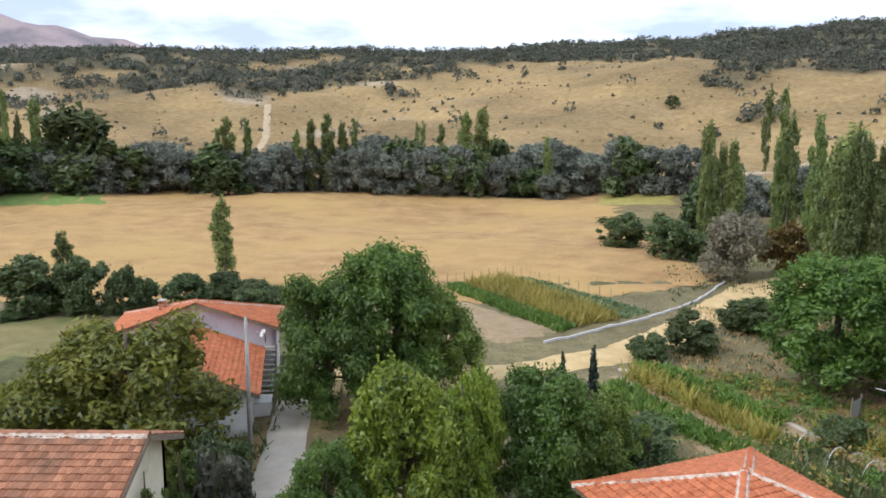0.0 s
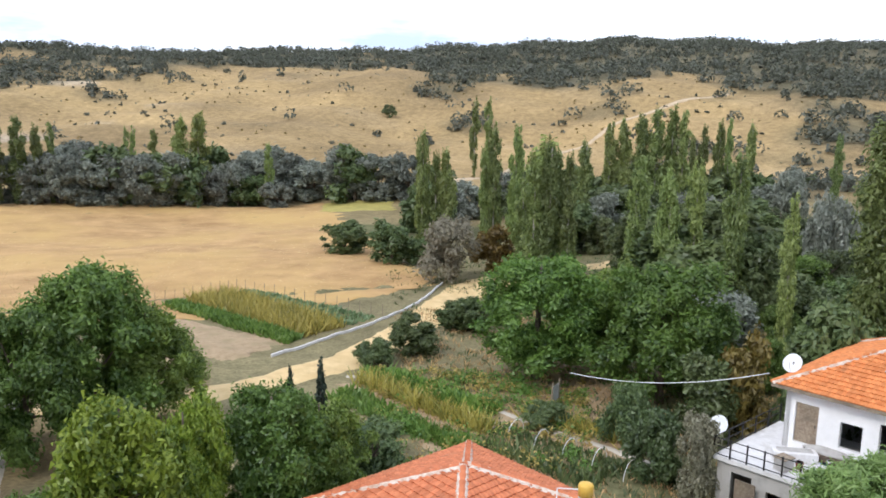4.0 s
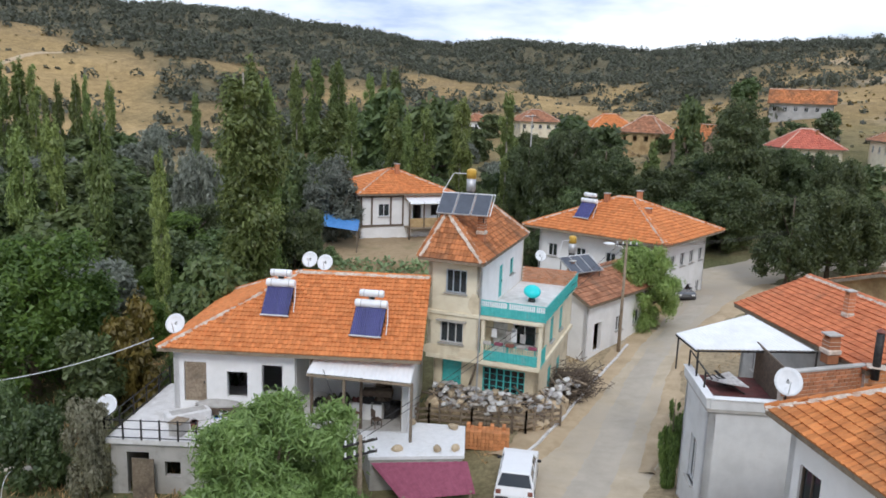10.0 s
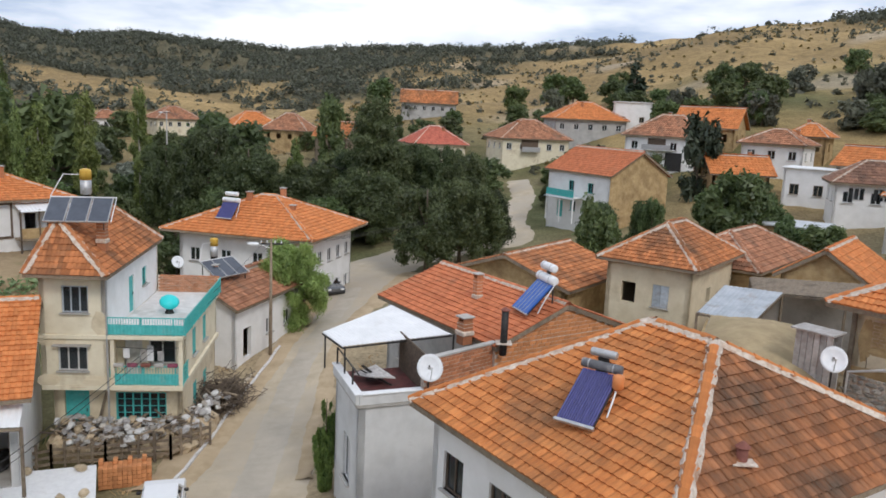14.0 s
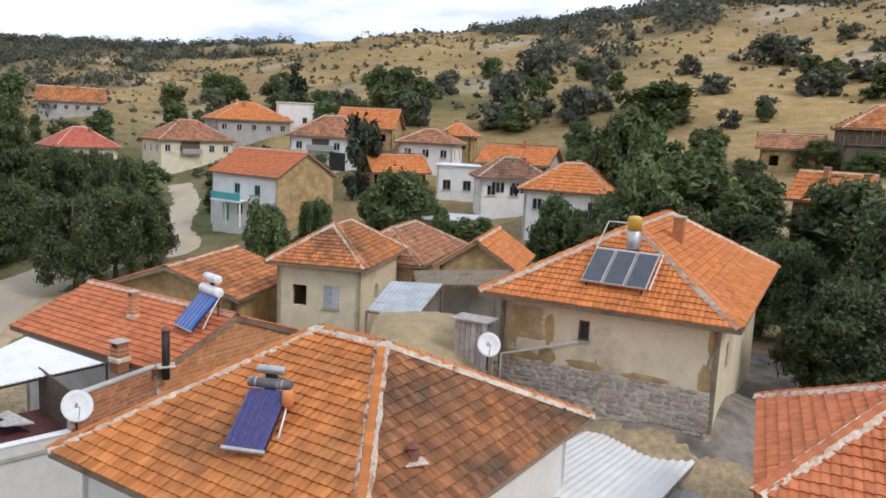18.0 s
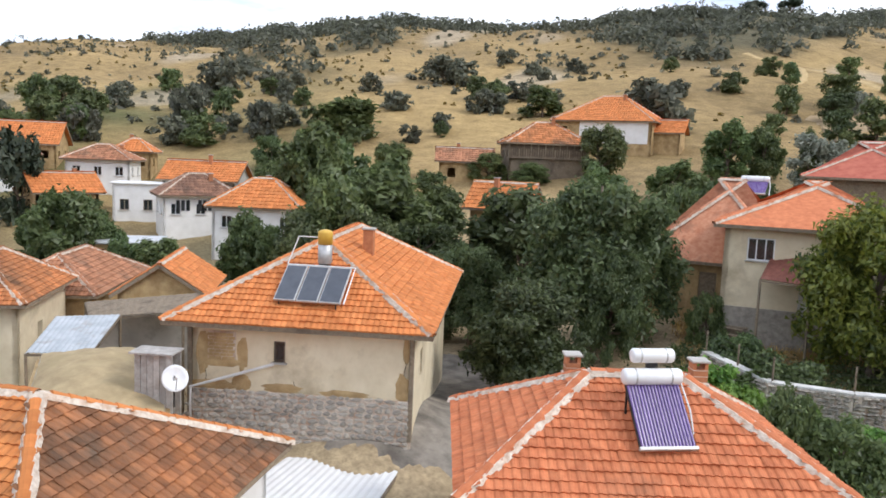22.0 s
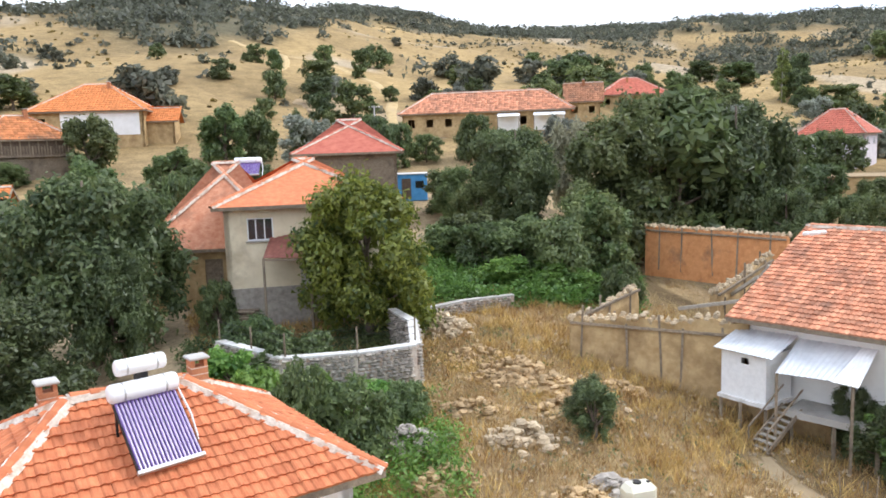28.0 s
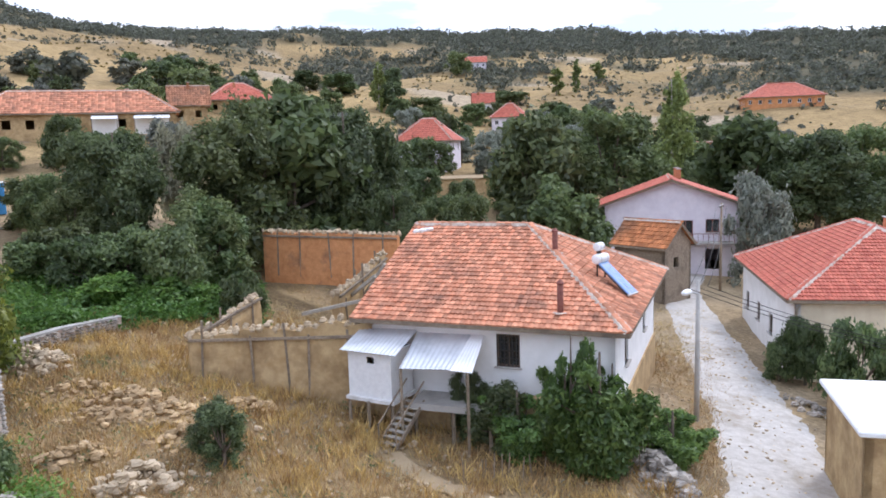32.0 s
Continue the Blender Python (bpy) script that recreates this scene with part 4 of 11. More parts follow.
def house(x, y, rot, L, W, eave, ridge, kind="hip", tile="tile_orange", wall="white", over=0.55, base=None, ext=0.0,
          holes=((), (), (), ()), label="", category="house", singles=0, near=None, fine=False, frame="white_paint",
          roof_label="", plinth=None, name="house", group="village houses", chimneys=1, du=None, dv=None, caps=True, depth=2.0, other=None):
    """A house of one rectangular body under a tiled roof. L, W: the roof's plan; eave and ridge: heights above sea level.
    holes: for the walls at -y, +x, +y, -x openings (along, up, wide, high, style)."""
    base = gz(x, y) if base is None else base
    STANDS.append((x, y, max(L, W) * 0.62))
    h = thing(name, x, y, base, rot, label, category, group)
    c, r = roof_frame(L, W, eave - base, ridge - base, kind, ext)
    roof, faces = make_roof(h, c, r, kind, tile, singles, near, fine, du or (0.21 if fine else 0.28), dv or (0.31 if fine else 0.42), roof_label, caps, other=other)
    lw, ww, top = L / 2 - over, W / 2 - over, eave - base - 0.12
    rise = (ridge - eave) / (W / 2) * over
    top += rise * 0.75
    cor = [(-lw, -ww), (lw, -ww), (lw, ww), (-lw, ww)]
    for i in range(4):
        a, b = cor[i], cor[(i + 1) % 4]
        g = Geo()
        wall_panel(g, a, b, -depth, top, [q[:4] for q in holes[i]])
        gable_end = (i == 1 and kind in ("gable", "hg")) or (i == 3 and kind in ("gable", "gh"))
        if gable_end:
            z = ridge - base - 0.16
            d = 0.28 * (-1 if i == 1 else 1)
            g.add([(a[0], a[1], top), (b[0], b[1], top), (a[0], 0, z), (a[0] + d, a[1], top), (a[0] + d, b[1], top), (a[0] + d, 0, z)], [(0, 1, 2), (5, 4, 3)])
        w = part("wall", g.weld(), M[wall if isinstance(wall, str) else wall[i]], h)
        for q in holes[i]:
            window_in(w, a, b, *q[:4], frame, q[4] if len(q) > 4 else "plain")
    if plinth:
        for i in range(4):
            g = Geo()
            a, b = np.array(cor[i]) * 1.0, np.array(cor[(i + 1) % 4]) * 1.0
            d = (b - a) / np.linalg.norm(b - a)
            o = np.array((d[1], -d[0])) * 0.06
            m = (a + b) / 2
            g.box((m[0] + o[0] * 0.5, m[1] + o[1] * 0.5, plinth[0] / 2 - depth / 2), (np.linalg.norm(b - a) + 0.12, 0.12, plinth[0] + depth), math.atan2(d[1], d[0]))
            part("plinth", g, M[plinth[1]], h)
    g = Geo().box((0, 0, top - 0.06), (2 * lw - 0.6, 2 * ww - 0.6, 0.08))
    part("attic_floor", g, M["dark_wood"], h)
    rnd = random.Random(int(abs(x * 13 + y * 7)))
    for i in range(chimneys):
        sx, sy = rnd.uniform(-0.3, 0.3) * L, rnd.choice((-1, 1)) * W * rnd.uniform(0.04, 0.16)
        zr = (ridge - base) - abs(sy) * (ridge - eave) / (W / 2)
        if kind == "hip" and abs(sx) > abs(r[1][0]):
            zr -= (abs(sx) - abs(r[1][0])) * (ridge - eave) / (W / 2)
        ch = part("chimney", Geo().box((sx, sy, zr + 0.35), (0.42, 0.42, 1.3), bevel=0.02), M["brick"], h)
        part("chimney_cap", Geo().box((sx, sy, zr + 1.04), (0.54, 0.54, 0.08), bevel=0.015), M["concrete"], ch)
    return h


# ---- the ground ----
def patch(x, y, cx, cy, r, power=2.0):
    return np.exp(-(((x - cx) ** 2 + (y - cy) ** 2) / r ** 2) ** (power / 2))


def wooded(x, y):
    """How wooded the land is, 0 to 1: the ridges all round with a ragged lower border, thinning into gullies and single shrubs."""
    b = np.degrees(np.arctan2(x, y)) % 360
    r = np.hypot(x, y)
    w = 0.5 + 0.28 * np.sin(x * 0.021 + 0.6) * np.sin(y * 0.024 + 1.0) + 0.2 * np.sin(x * 0.05 + y * 0.037 + 1) * np.sin(x * 0.033 - y * 0.06) + 0.16 * np.sin(x * 0.13 + 2) * np.sin(y * 0.11 + x * 0.03)
    edge = np.interp(b, (0, 8, 16, 22, 28, 50, 62, 80, 98, 106, 117, 121, 125, 128, 131, 134, 138, 142, 145, 148, 154, 158, 162, 166, 176, 190, 230, 300, 345, 360), (405, 430, 420, 330, 290, 262, 250, 330, 430, 700, 380, 275, 245, 240, 240, 300, 250, 250, 236, 196, 196, 228, 290, 420, 420, 400, 300, 300, 425, 405))
    soft = np.interp(b, (144, 149, 160, 168), (1, 0.42, 0.42, 1))
    return np.clip((r - edge) / (110 * soft) + (w - 0.5) * 2.7 * soft, 0, 1) * np.clip((r - 178) / 30, 0, 1)


def ground_cover(x, y):
    """Colour of the ground cover: dry grass on the slopes, greener in the valley, trodden earth in the village."""
    b = np.degrees(np.arctan2(x, y)) % 360
    r = np.hypot(x, y)
    hill = np.array((0.262, 0.186, 0.092))
    gold = np.array((0.372, 0.262, 0.122))
    valley = np.array((0.21, 0.18, 0.095))
    garden = np.array((0.115, 0.12, 0.055))
    earth = np.array((0.37, 0.29, 0.19))
    weeds = np.array((0.26, 0.178, 0.085))
    scorched = np.array((0.155, 0.115, 0.07))
    wood = np.array((0.115, 0.105, 0.066))
    k = np.clip(0.5 + 0.5 * np.sin(x * 0.017 + 2) * np.sin(y * 0.019) + 0.25 * np.sin(x * 0.07 + y * 0.045) + 0.2 * np.sin(x * 0.03 - y * 0.11), 0, 1)
    c = hill[None] * (1 - k[:, None]) + gold[None] * k[:, None]
    v = np.clip(1 - (r - 120) / 120, 0, 1) * ((b < 100) | (b > 300))
    c = c * (1 - v[:, None]) + valley[None] * v[:, None]
    d = np.clip(1 - (r - 175) / 60, 0, 1) * np.clip((b - 22) / 8, 0, 1) * np.clip((132 - b) / 14, 0, 1) * (0.45 + 0.5 * np.sin(x * 0.11 + 1) * np.sin(y * 0.13)).clip(0.15, 1)
    c = c * (1 - d[:, None]) + garden[None] * d[:, None]
    e = np.clip(1 - (r - 55) / 50, 0, 1) * np.clip((b - 62) / 10, 0, 1) * np.clip((240 - b) / 10, 0, 1) * 0.85
    c = c * (1 - e[:, None]) + earth[None] * e[:, None]
    t = np.clip(1 - (r - 50) / 14, 0, 1) * np.clip((b - 150) / 6, 0, 1) * np.clip((206 - b) / 6, 0, 1) * 0.9
    bare = 0.5 + 0.5 * np.sin(x * 0.55 + 0.8) * np.sin(y * 0.47 + 0.3) + 0.25 * np.sin(x * 1.3 - y * 0.9)
    waste = np.array((0.222, 0.158, 0.088))[None] * (1 - np.clip(bare, 0, 1)[:, None]) + np.array((0.37, 0.272, 0.145))[None] * np.clip(bare, 0, 1)[:, None]
    c = c * (1 - t[:, None]) + waste * t[:, None]
    q = np.clip(1 - np.abs(r - 42) / 26, 0, 1) * np.clip((b - 158) / 8, 0, 1) * (0.5 + 0.5 * np.sin(x * 0.7 + 1) * np.sin(y * 0.6))
    c = c * (1 - q[:, None]) + weeds[None] * q[:, None]
    s = np.clip(1 - np.abs(r - 34) / 20, 0, 1) * np.clip((b - 150) / 6, 0, 1) * np.clip(np.sin(x * 0.9 + 2) * np.sin(y * 0.75 + 0.4) + 0.5 * np.sin(x * 2.1 + y * 1.7) - 0.15, 0, 0.75)
    c = c * (1 - s[:, None]) + scorched[None] * s[:, None]
    g = np.clip(np.sin(x * 0.09 + 1) * np.sin(y * 0.08) * 1.8, 0, 0.9) * ((r < 150) & ((b < 105) | (b > 320)))
    c = c * (1 - g[:, None]) + garden[None] * g[:, None]
    rocky = np.clip((np.sin(x * 0.057 + 0.7) * np.sin(y * 0.049 + 2.1) + 0.5 * np.sin(x * 0.13 + y * 0.09) - 0.72) * 2.5, 0, 0.75) * np.clip((r - 120) / 60, 0, 1) * np.clip((b - 70) / 30, 0.12, 1) * 0.7
    c = c * (1 - rocky[:, None]) + np.array((0.43, 0.37, 0.29))[None] * rocky[:, None]
    w = wooded(x, y)[:, None] * 0.95
    return c * (1 - w) + wood[None] * w


def build_ground():
    rings = np.concatenate([np.linspace(0.5, 90, 100), np.geomspace(91.5, 700, 130), np.array([760, 850, 1000, 1300, 2000, 4000.0])])
    n = 480
    az = np.arange(n) * 2 * math.pi / n
    x = (rings[:, None] * np.sin(az)[None]).ravel()
    y = (rings[:, None] * np.cos(az)[None]).ravel()
    z = ground_z(x, y)
    z = z - np.clip((np.hypot(x, y) - 760) * 0.06, 0, 120)
    me = bpy.data.meshes.new("ground")
    i, j = np.meshgrid(np.arange(len(rings) - 1), np.arange(n), indexing="ij")
    a, b2 = i * n + j, i * n + (j + 1) % n
    f = np.stack([a, a + n, b2 + n, b2], -1).reshape(-1, 4)
    centre = len(x)
    v = np.concatenate([np.stack([x, y, z], 1), [[0, 0, gz(0, 0)]]])
    me.from_pydata(v.tolist(), [], f.tolist() + [(int(k), int((k + 1) % n), centre)[::-1] for k in range(n)])
    col = me.attributes.new("cover", "FLOAT_COLOR", "POINT")
    c = np.concatenate([ground_cover(v[:, 0], v[:, 1]), np.ones((len(v), 1))], 1)
    col.data.foreach_set("color", c.ravel())
    me.materials.append(M["ground"])
    me.polygons.foreach_set("use_smooth", [True] * len(me.polygons))
    me.update()
    return tagged(new("ground", me), "dry rolling ground of grass, earth and scrub", "ground", "", "structure")


build_ground()


def bed(name, p, material, nu=20, nv=20, lift=0.06, label="", ragged=0.5, kind="structure"):
    """A piece of ground between four corners, following the land, with a ragged edge."""
    p = np.array(p, float)
    u, v = np.meshgrid(np.linspace(0, 1, nu + 1), np.linspace(0, 1, nv + 1), indexing="ij")
    q = p[0] * ((1 - u) * (1 - v))[..., None] + p[1] * (u * (1 - v))[..., None] + p[2] * (u * v)[..., None] + p[3] * ((1 - u) * v)[..., None]
    x, y = q[..., 0], q[..., 1]
    rim = (u == 0) | (u == 1) | (v == 0) | (v == 1)
    x = x + rim * ragged * np.sin(y * 1.3 + x * 2.1)
    y = y + rim * ragged * np.sin(x * 1.7 - y * 0.9)
    z = ground_z(x, y) + lift - rim * (lift + 0.03)
    g = Geo()
    k = nv + 1
    g.add(np.stack([x, y, z], -1), [(i * k + j, (i + 1) * k + j, (i + 1) * k + j + 1, i * k + j + 1) for i in range(nu) for j in range(nv)])
    ob = structure(name, g, M[material], label, True, kind)
    if ob.data.polygons[len(ob.data.polygons) // 2].normal.z < 0:
        ob.data.flip_normals()
    return ob


def road(name, points, material, lift=0.09, label="", across=6, ragged=0.12):
    """A road along points (x, y, width), following the land, crowned in the middle."""
    pts = np.array(points, float)
    s = np.concatenate([[0], np.cumsum(np.hypot(*np.diff(pts[:, :2], axis=0).T))])
    t = np.linspace(0, s[-1], int(s[-1] / 0.9) + 2)
    cols = []
    for k in range(3):
        cols.append(np.interp(t, s, pts[:, k]))
    sm = np.ones(7) / 7
    cx, cy = (np.convolve(np.pad(c, 3, mode="edge"), sm, mode="valid") for c in cols[:2])
    dx, dy = np.gradient(cx), np.gradient(cy)
    ln = np.hypot(dx, dy)
    nx, ny = dy / ln, -dx / ln
    g, vs = Geo(), []
    for i in range(len(t)):
        for k in range(across + 1):
            o = (k / across - 0.5) * cols[2][i]
            if k in (0, across):
                o += ragged * math.sin(t[i] * 0.9 + k) + ragged * 0.6 * math.sin(t[i] * 2.7 + 2 * k)
            x, y = cx[i] + nx[i] * o, cy[i] + ny[i] * o
            edge = k in (0, across)
            vs.append((x, y, gz(x, y) + (-0.04 if edge else lift)))
    w = across + 1
    g.add(vs, [(i * w + k, i * w + k + 1, (i + 1) * w + k + 1, (i + 1) * w + k) for i in range(len(t) - 1) for k in range(across)])
    ob = structure(name, g, M[material], label, True)
    if ob.data.polygons[len(ob.data.polygons) // 2].normal.z < 0:
        ob.data.flip_normals()
    return ob


bed("stubble_field", [(-63, 76), (-143, 186), (34, 186), (27, 84)], "stubble", 60, 60, 0.10, "wide golden field of dry stubble", 1.2)
bed("stubble_strip", [(-63, 76), (27, 84), (8, 74), (-8, 72)], "stubble", 40, 10, 0.07, "strip of dry stubble beside the vegetable garden", 0.8)
bed("meadow", [(-110, 146), (-70, 152), (-76, 168), (-120, 166)], "grassgreen", 24, 12, 0.16, "green meadow before the willow belt", 1.0)
bed("yellow_meadow", [(28, 164), (45, 163), (49, 178), (33, 184)], "yellowfield", 14, 14, 0.16, "patch of yellow-green crop", 0.8)
bed("orchard_grass", [(-60, 52), (-24, 56), (-24, 68), (-64, 72)], "dullgrass", 24, 12, 0.08, "parched grass plot behind a hedge", 0.8)
bed("bare_plot", [(-2.6, 75.5), (6.4, 63.6), (2.6, 59.6), (-4, 61)], "soil", 14, 12, 0.06, "bare brown plot beside the field road", 0.5)
bed("garden_soil", [(8.0, 52.5), (13, 54.5), (24, 36), (12, 33)], "soil", 26, 16, 0.07, "brown soil of the kitchen garden", 0.4)
bed("waste_ground", [(16, 48), (30, 56), (27, 40), (20, 40)], "soil", 20, 16, 0.05, "dry bare ground under the walnut trees", 0.7)
bed("swept_yard", [(23.5, -14.5), (36, -31), (30, -33), (17.6, -18.6)], "yard", 14, 12, 0.05, "grey yard beside the plastered house", 0.4)
bed("quarry_scar", [(20, -112), (38, -118), (34, -142), (18, -134)], "soil", 18, 18, 0.12, "bare earth slope on the hillside", 1.4)

road("street", [(20, 11, 7), (31.8, 10.2, 6.2), (44.7, 11.2, 6.0), (54.5, 11.4, 5.0), (61, 10.4, 5.0), (72, 10.2, 8), (80, 8.5, 9), (87, 3, 8), (91, -4, 6)], "street", 0.10, "dusty concrete village street")
road("worn_strip", [(20, 10.4, 3.0), (31.8, 9.9, 3.0), (44.7, 10.8, 2.8), (54.5, 10.9, 2.4), (61, 10.2, 2.4), (70, 10.0, 3)], "street_grey", 0.125, "grey worn strip along the middle of the dusty street", 4, 0.35)
road("dirt_verge", [(31.5, 14.2, 3.4), (38, 13.2, 2.8), (46, 13.0, 2.2), (54, 12.7, 2.2), (62, 12.6, 3), (73, 14.0, 5)], "track", 0.13, "dusty yellow verge of the street", 4, 0.3)
road("dirt_verge", [(33, 7.9, 1.2), (42, 8.6, 1.2), (52, 9.2, 1.3), (62, 8.2, 2.0), (76, 4.5, 4)], "track", 0.13, "dusty yellow verge of the street", 4, 0.3)
road("upper_street", [(87, 2, 6), (92, -7, 5), (103, -6.5, 4.5), (119, -10, 4), (133, -10, 4)], "street", 0.10, "pale street climbing between the houses")
road("lane", [(-10.6, 28, 2.9), (-11.2, 33.3, 2.8), (-12.3, 43.4, 2.5), (-13, 50, 2.2), (-12.6, 58, 2.2)], "lane", 0.08, "narrow concrete lane between gardens", ragged=0.06)
road("field_road", [(-12, 52, 2.6), (-4, 50.5, 3.4), (2.6, 53.4, 3.6), (10, 57.0, 4.0), (17, 64.5, 4.2), (25, 75, 5), (31, 82, 6), (44, 88, 5), (60, 92, 4)], "dirt", 0.10, "yellow dirt road along the field")
road("gravel_road", [(-8, -12, 4), (-17, -24, 4.6), (-21.5, -30.8, 4.6), (-26.3, -39.3, 4.4), (-32, -49.5, 3.6), (-36, -57, 3.4), (-50, -72, 3.2), (-80, -104, 3)], "gravel", 0.10, "pale rutted gravel road")
road("foot_path", [(-4.2, -30.6, 0.7), (-4.3, -28.6, 1.0), (-4.9, -26.8, 1.2), (-6.2, -25.2, 1.4), (-8, -23.8, 1.6), (-10.5, -22.6, 2)], "footpath", 0.06, "trodden footpath through dry weeds", ragged=0.4)
road("hill_track", [(30, -124, 2), (32.5, -134, 2.2), (37.5, -158, 2.4), (44.6, -173, 2.4), (53.4, -182, 2.4), (68, -197, 2.4), (83, -206, 2.6), (95, -211, 2.2)], "hilltrack", 0.22, "pale track winding up the hill")
road("hill_track", [(76, -201, 1.6), (71, -190, 1.6), (66, -176, 1.4), (62.6, -160, 1.2)], "hilltrack", 0.22, "pale track branching across the hill")
bed("bare_hollow", [(51, -139), (49.5, -168), (40.5, -138), (43, -122)], "soil", 16, 16, 0.14, "bare grey-brown slope below the hill track", 1.6)
road("hill_road", [(60, 196, 3), (90, 212, 3), (112, 236, 2.6), (160, 262, 2.4), (230, 280, 2.4)], "track", 0.2, "pale road along the foot of the hill")
road("slope_track", [(-70, 250, 3), (-72, 300, 3), (-82, 350, 3)], "track", 0.25, "pale track up the far slope")


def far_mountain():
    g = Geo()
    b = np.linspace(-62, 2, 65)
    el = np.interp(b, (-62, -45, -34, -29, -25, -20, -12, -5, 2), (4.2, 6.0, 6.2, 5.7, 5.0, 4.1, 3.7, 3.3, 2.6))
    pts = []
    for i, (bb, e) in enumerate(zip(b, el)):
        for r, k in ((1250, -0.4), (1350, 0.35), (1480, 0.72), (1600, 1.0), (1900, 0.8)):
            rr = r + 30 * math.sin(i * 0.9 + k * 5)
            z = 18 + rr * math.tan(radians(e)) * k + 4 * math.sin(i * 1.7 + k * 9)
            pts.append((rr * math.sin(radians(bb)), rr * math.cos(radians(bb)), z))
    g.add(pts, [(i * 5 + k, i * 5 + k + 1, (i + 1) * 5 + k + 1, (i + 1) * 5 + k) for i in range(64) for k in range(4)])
    # purple of the distance haze is painted into these base colours
    m = mat("hazy_far_slope", (0.30, 0.235, 0.245), (0.40, 0.32, 0.31), 0.01, 1.0, 0.0, (0.20, 0.18, 0.19), 0.006, (0.5, 0.62))
    ob = structure("backdrop_mountain", g, m, "distant brown mountain slope with purple haze in its colour", True)
    if ob.data.polygons[2].normal.z < 0:
        ob.data.flip_normals()


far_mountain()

# ---- the near houses ----
def two_rows(n, ln, low=0.9, gap=2.7, w=0.95, h=1.15, style="plain"):
    return row(n, 0, ln, low, w, h, style) + row(n, 0, ln, low + gap, w, h, style)


NEAR = dict(fine=True, group="")
house(7.7, 27.0, 22, 9.1, 8.9, 3.5, 5.3, "hip", "tile_red", "white", singles=64, near=(0, -1, 5), chimneys=0,
                holes=(row(2, 0, 8, 0.9, 1.0, 1.1), (), (), row(2, 0, 7.8, 0.9, 1.0, 1.1)),
                label="low square house under a red pyramid roof with pale mortar hips", **NEAR)
house_b = house(32.5, 25.9, -67, 12.5, 11.1, 6.2, 8.9, "hg", "tile_orange", "white", singles=64, near=(0, -3, 7), chimneys=0, depth=1.0,
                holes=([(0.5, 2.9, 1.1, 2.0, "door"), (2.6, 3.2, 1.0, 1.3, "hole"), (4.3, 2.9, 1.0, 2.0, "hole"), (5.9, 1.88, 5.2, 3.45, "hole")], (), (), row(2, 0, 9, 3.5, 0.9, 1.1)), frame="wood",
                label="whitewashed house under a bright orange tiled roof", **NEAR)
house(68.5, 17.4, -104, 13.7, 12.3, 7.5, 10.2, "hip", "tile_orange", "white", fine=False, chimneys=3, over=1.15,
                holes=(two_rows(4, 11.4, 0.6, 3.0), two_rows(5, 10.0, 0.6, 3.0), (), ()), frame="white_paint",
                label="two-storey white house under a broad orange hipped roof", group="")
house(22.2, -4.7, 213, 10.0, 11.6, 9.4, 12.2, "hip", "tile_amber", "white", ext=1.95, singles=64, other={2: "tile_moss"}, du=0.21, dv=0.31, near=(2, 4, 7.5), chimneys=0,
                holes=(row(4, 0, 9, 3.4, 1.0, 1.2, "plain"), (), (), [(1.0, 3.0, 1.0, 1.5, "hole"), (3.2, 3.3, 1.0, 1.2, "plain"), (6.3, 3.2, 1.4, 1.3, "plain")]), frame="dark_wood",
                label="house under a wide weathered orange roof with mortared hips", **NEAR)
house_e = house(29.0, -20.4, -51, 15.2, 9.4, 12.0, 14.6, "hip", "tile_orange", "beige", singles=64, near=(-5, 0, 8), chimneys=1, over=0.75, base=8.0, ext=0.4,
                holes=((row(2, 0, 12, 1.6, 0.7, 1.0, "hole")), (), (), [(3.0, 2.55, 0.42, 0.75, "plain")]), frame="dark_wood", depth=4.0,
                label="cracked beige plastered house on a grey stone base, orange hipped roof", **NEAR)
house(12.8, -17.1, -136, 9.3, 7.1, 10.5, 12.5, "hip", "tile_red", "white", ext=0.13, singles=64, near=(0, -2, 6), chimneys=0,
                holes=(row(3, 0, 8, 1.6, 1.0, 1.2), row(2, 0, 6, 1.6, 1.0, 1.2), (), ()), frame="wood",
                label="house under a clean red-orange hipped roof with pale mortar", **NEAR)
house(-12.6, -36.0, 140, 11.3, 14.5, 10.5, 13.6, "gh", "tile_patchy", "white", ext=1.75, singles=64, near=(0, -5, 6), chimneys=0, over=0.6,
                holes=([(5.5, 2.95, 0.95, 1.3, "grille")], row(2, 0, 12, 2.6, 1.0, 1.3), (), ()), frame="dark_wood", plinth=(1.4, "mud"),
                label="old whitewashed house under a patchy pink-orange tiled roof", **NEAR)
house(49.5, -12.5, -36, 9.1, 6.3, 9.8, 11.9, "hip", "tile_worn", "beige", fine=True, chimneys=0,
                holes=([(3.0, 3.0, 0.8, 1.0, "hole")], (), (), [(1.0, 3.0, 0.9, 1.25, "hole"), (2.95, 3.0, 1.0, 1.35, "shutters")]), frame="shutter_blue",
                label="tall beige house with a weathered shutter and brown tiled roof", group="")
house(18.1, -45.4, 201, 9.9, 11.0, 15.1, 17.4, "hip", "tile_red", "beige", fine=True, chimneys=0,
                holes=([(1.15, 4.1, 1.35, 1.2, "triple")], (), (), row(2, 0, 9, 2.8, 1.0, 1.2)), plinth=(1.6, "stone"),
                label="rendered two-storey house under a red hipped roof with white hips", group="")
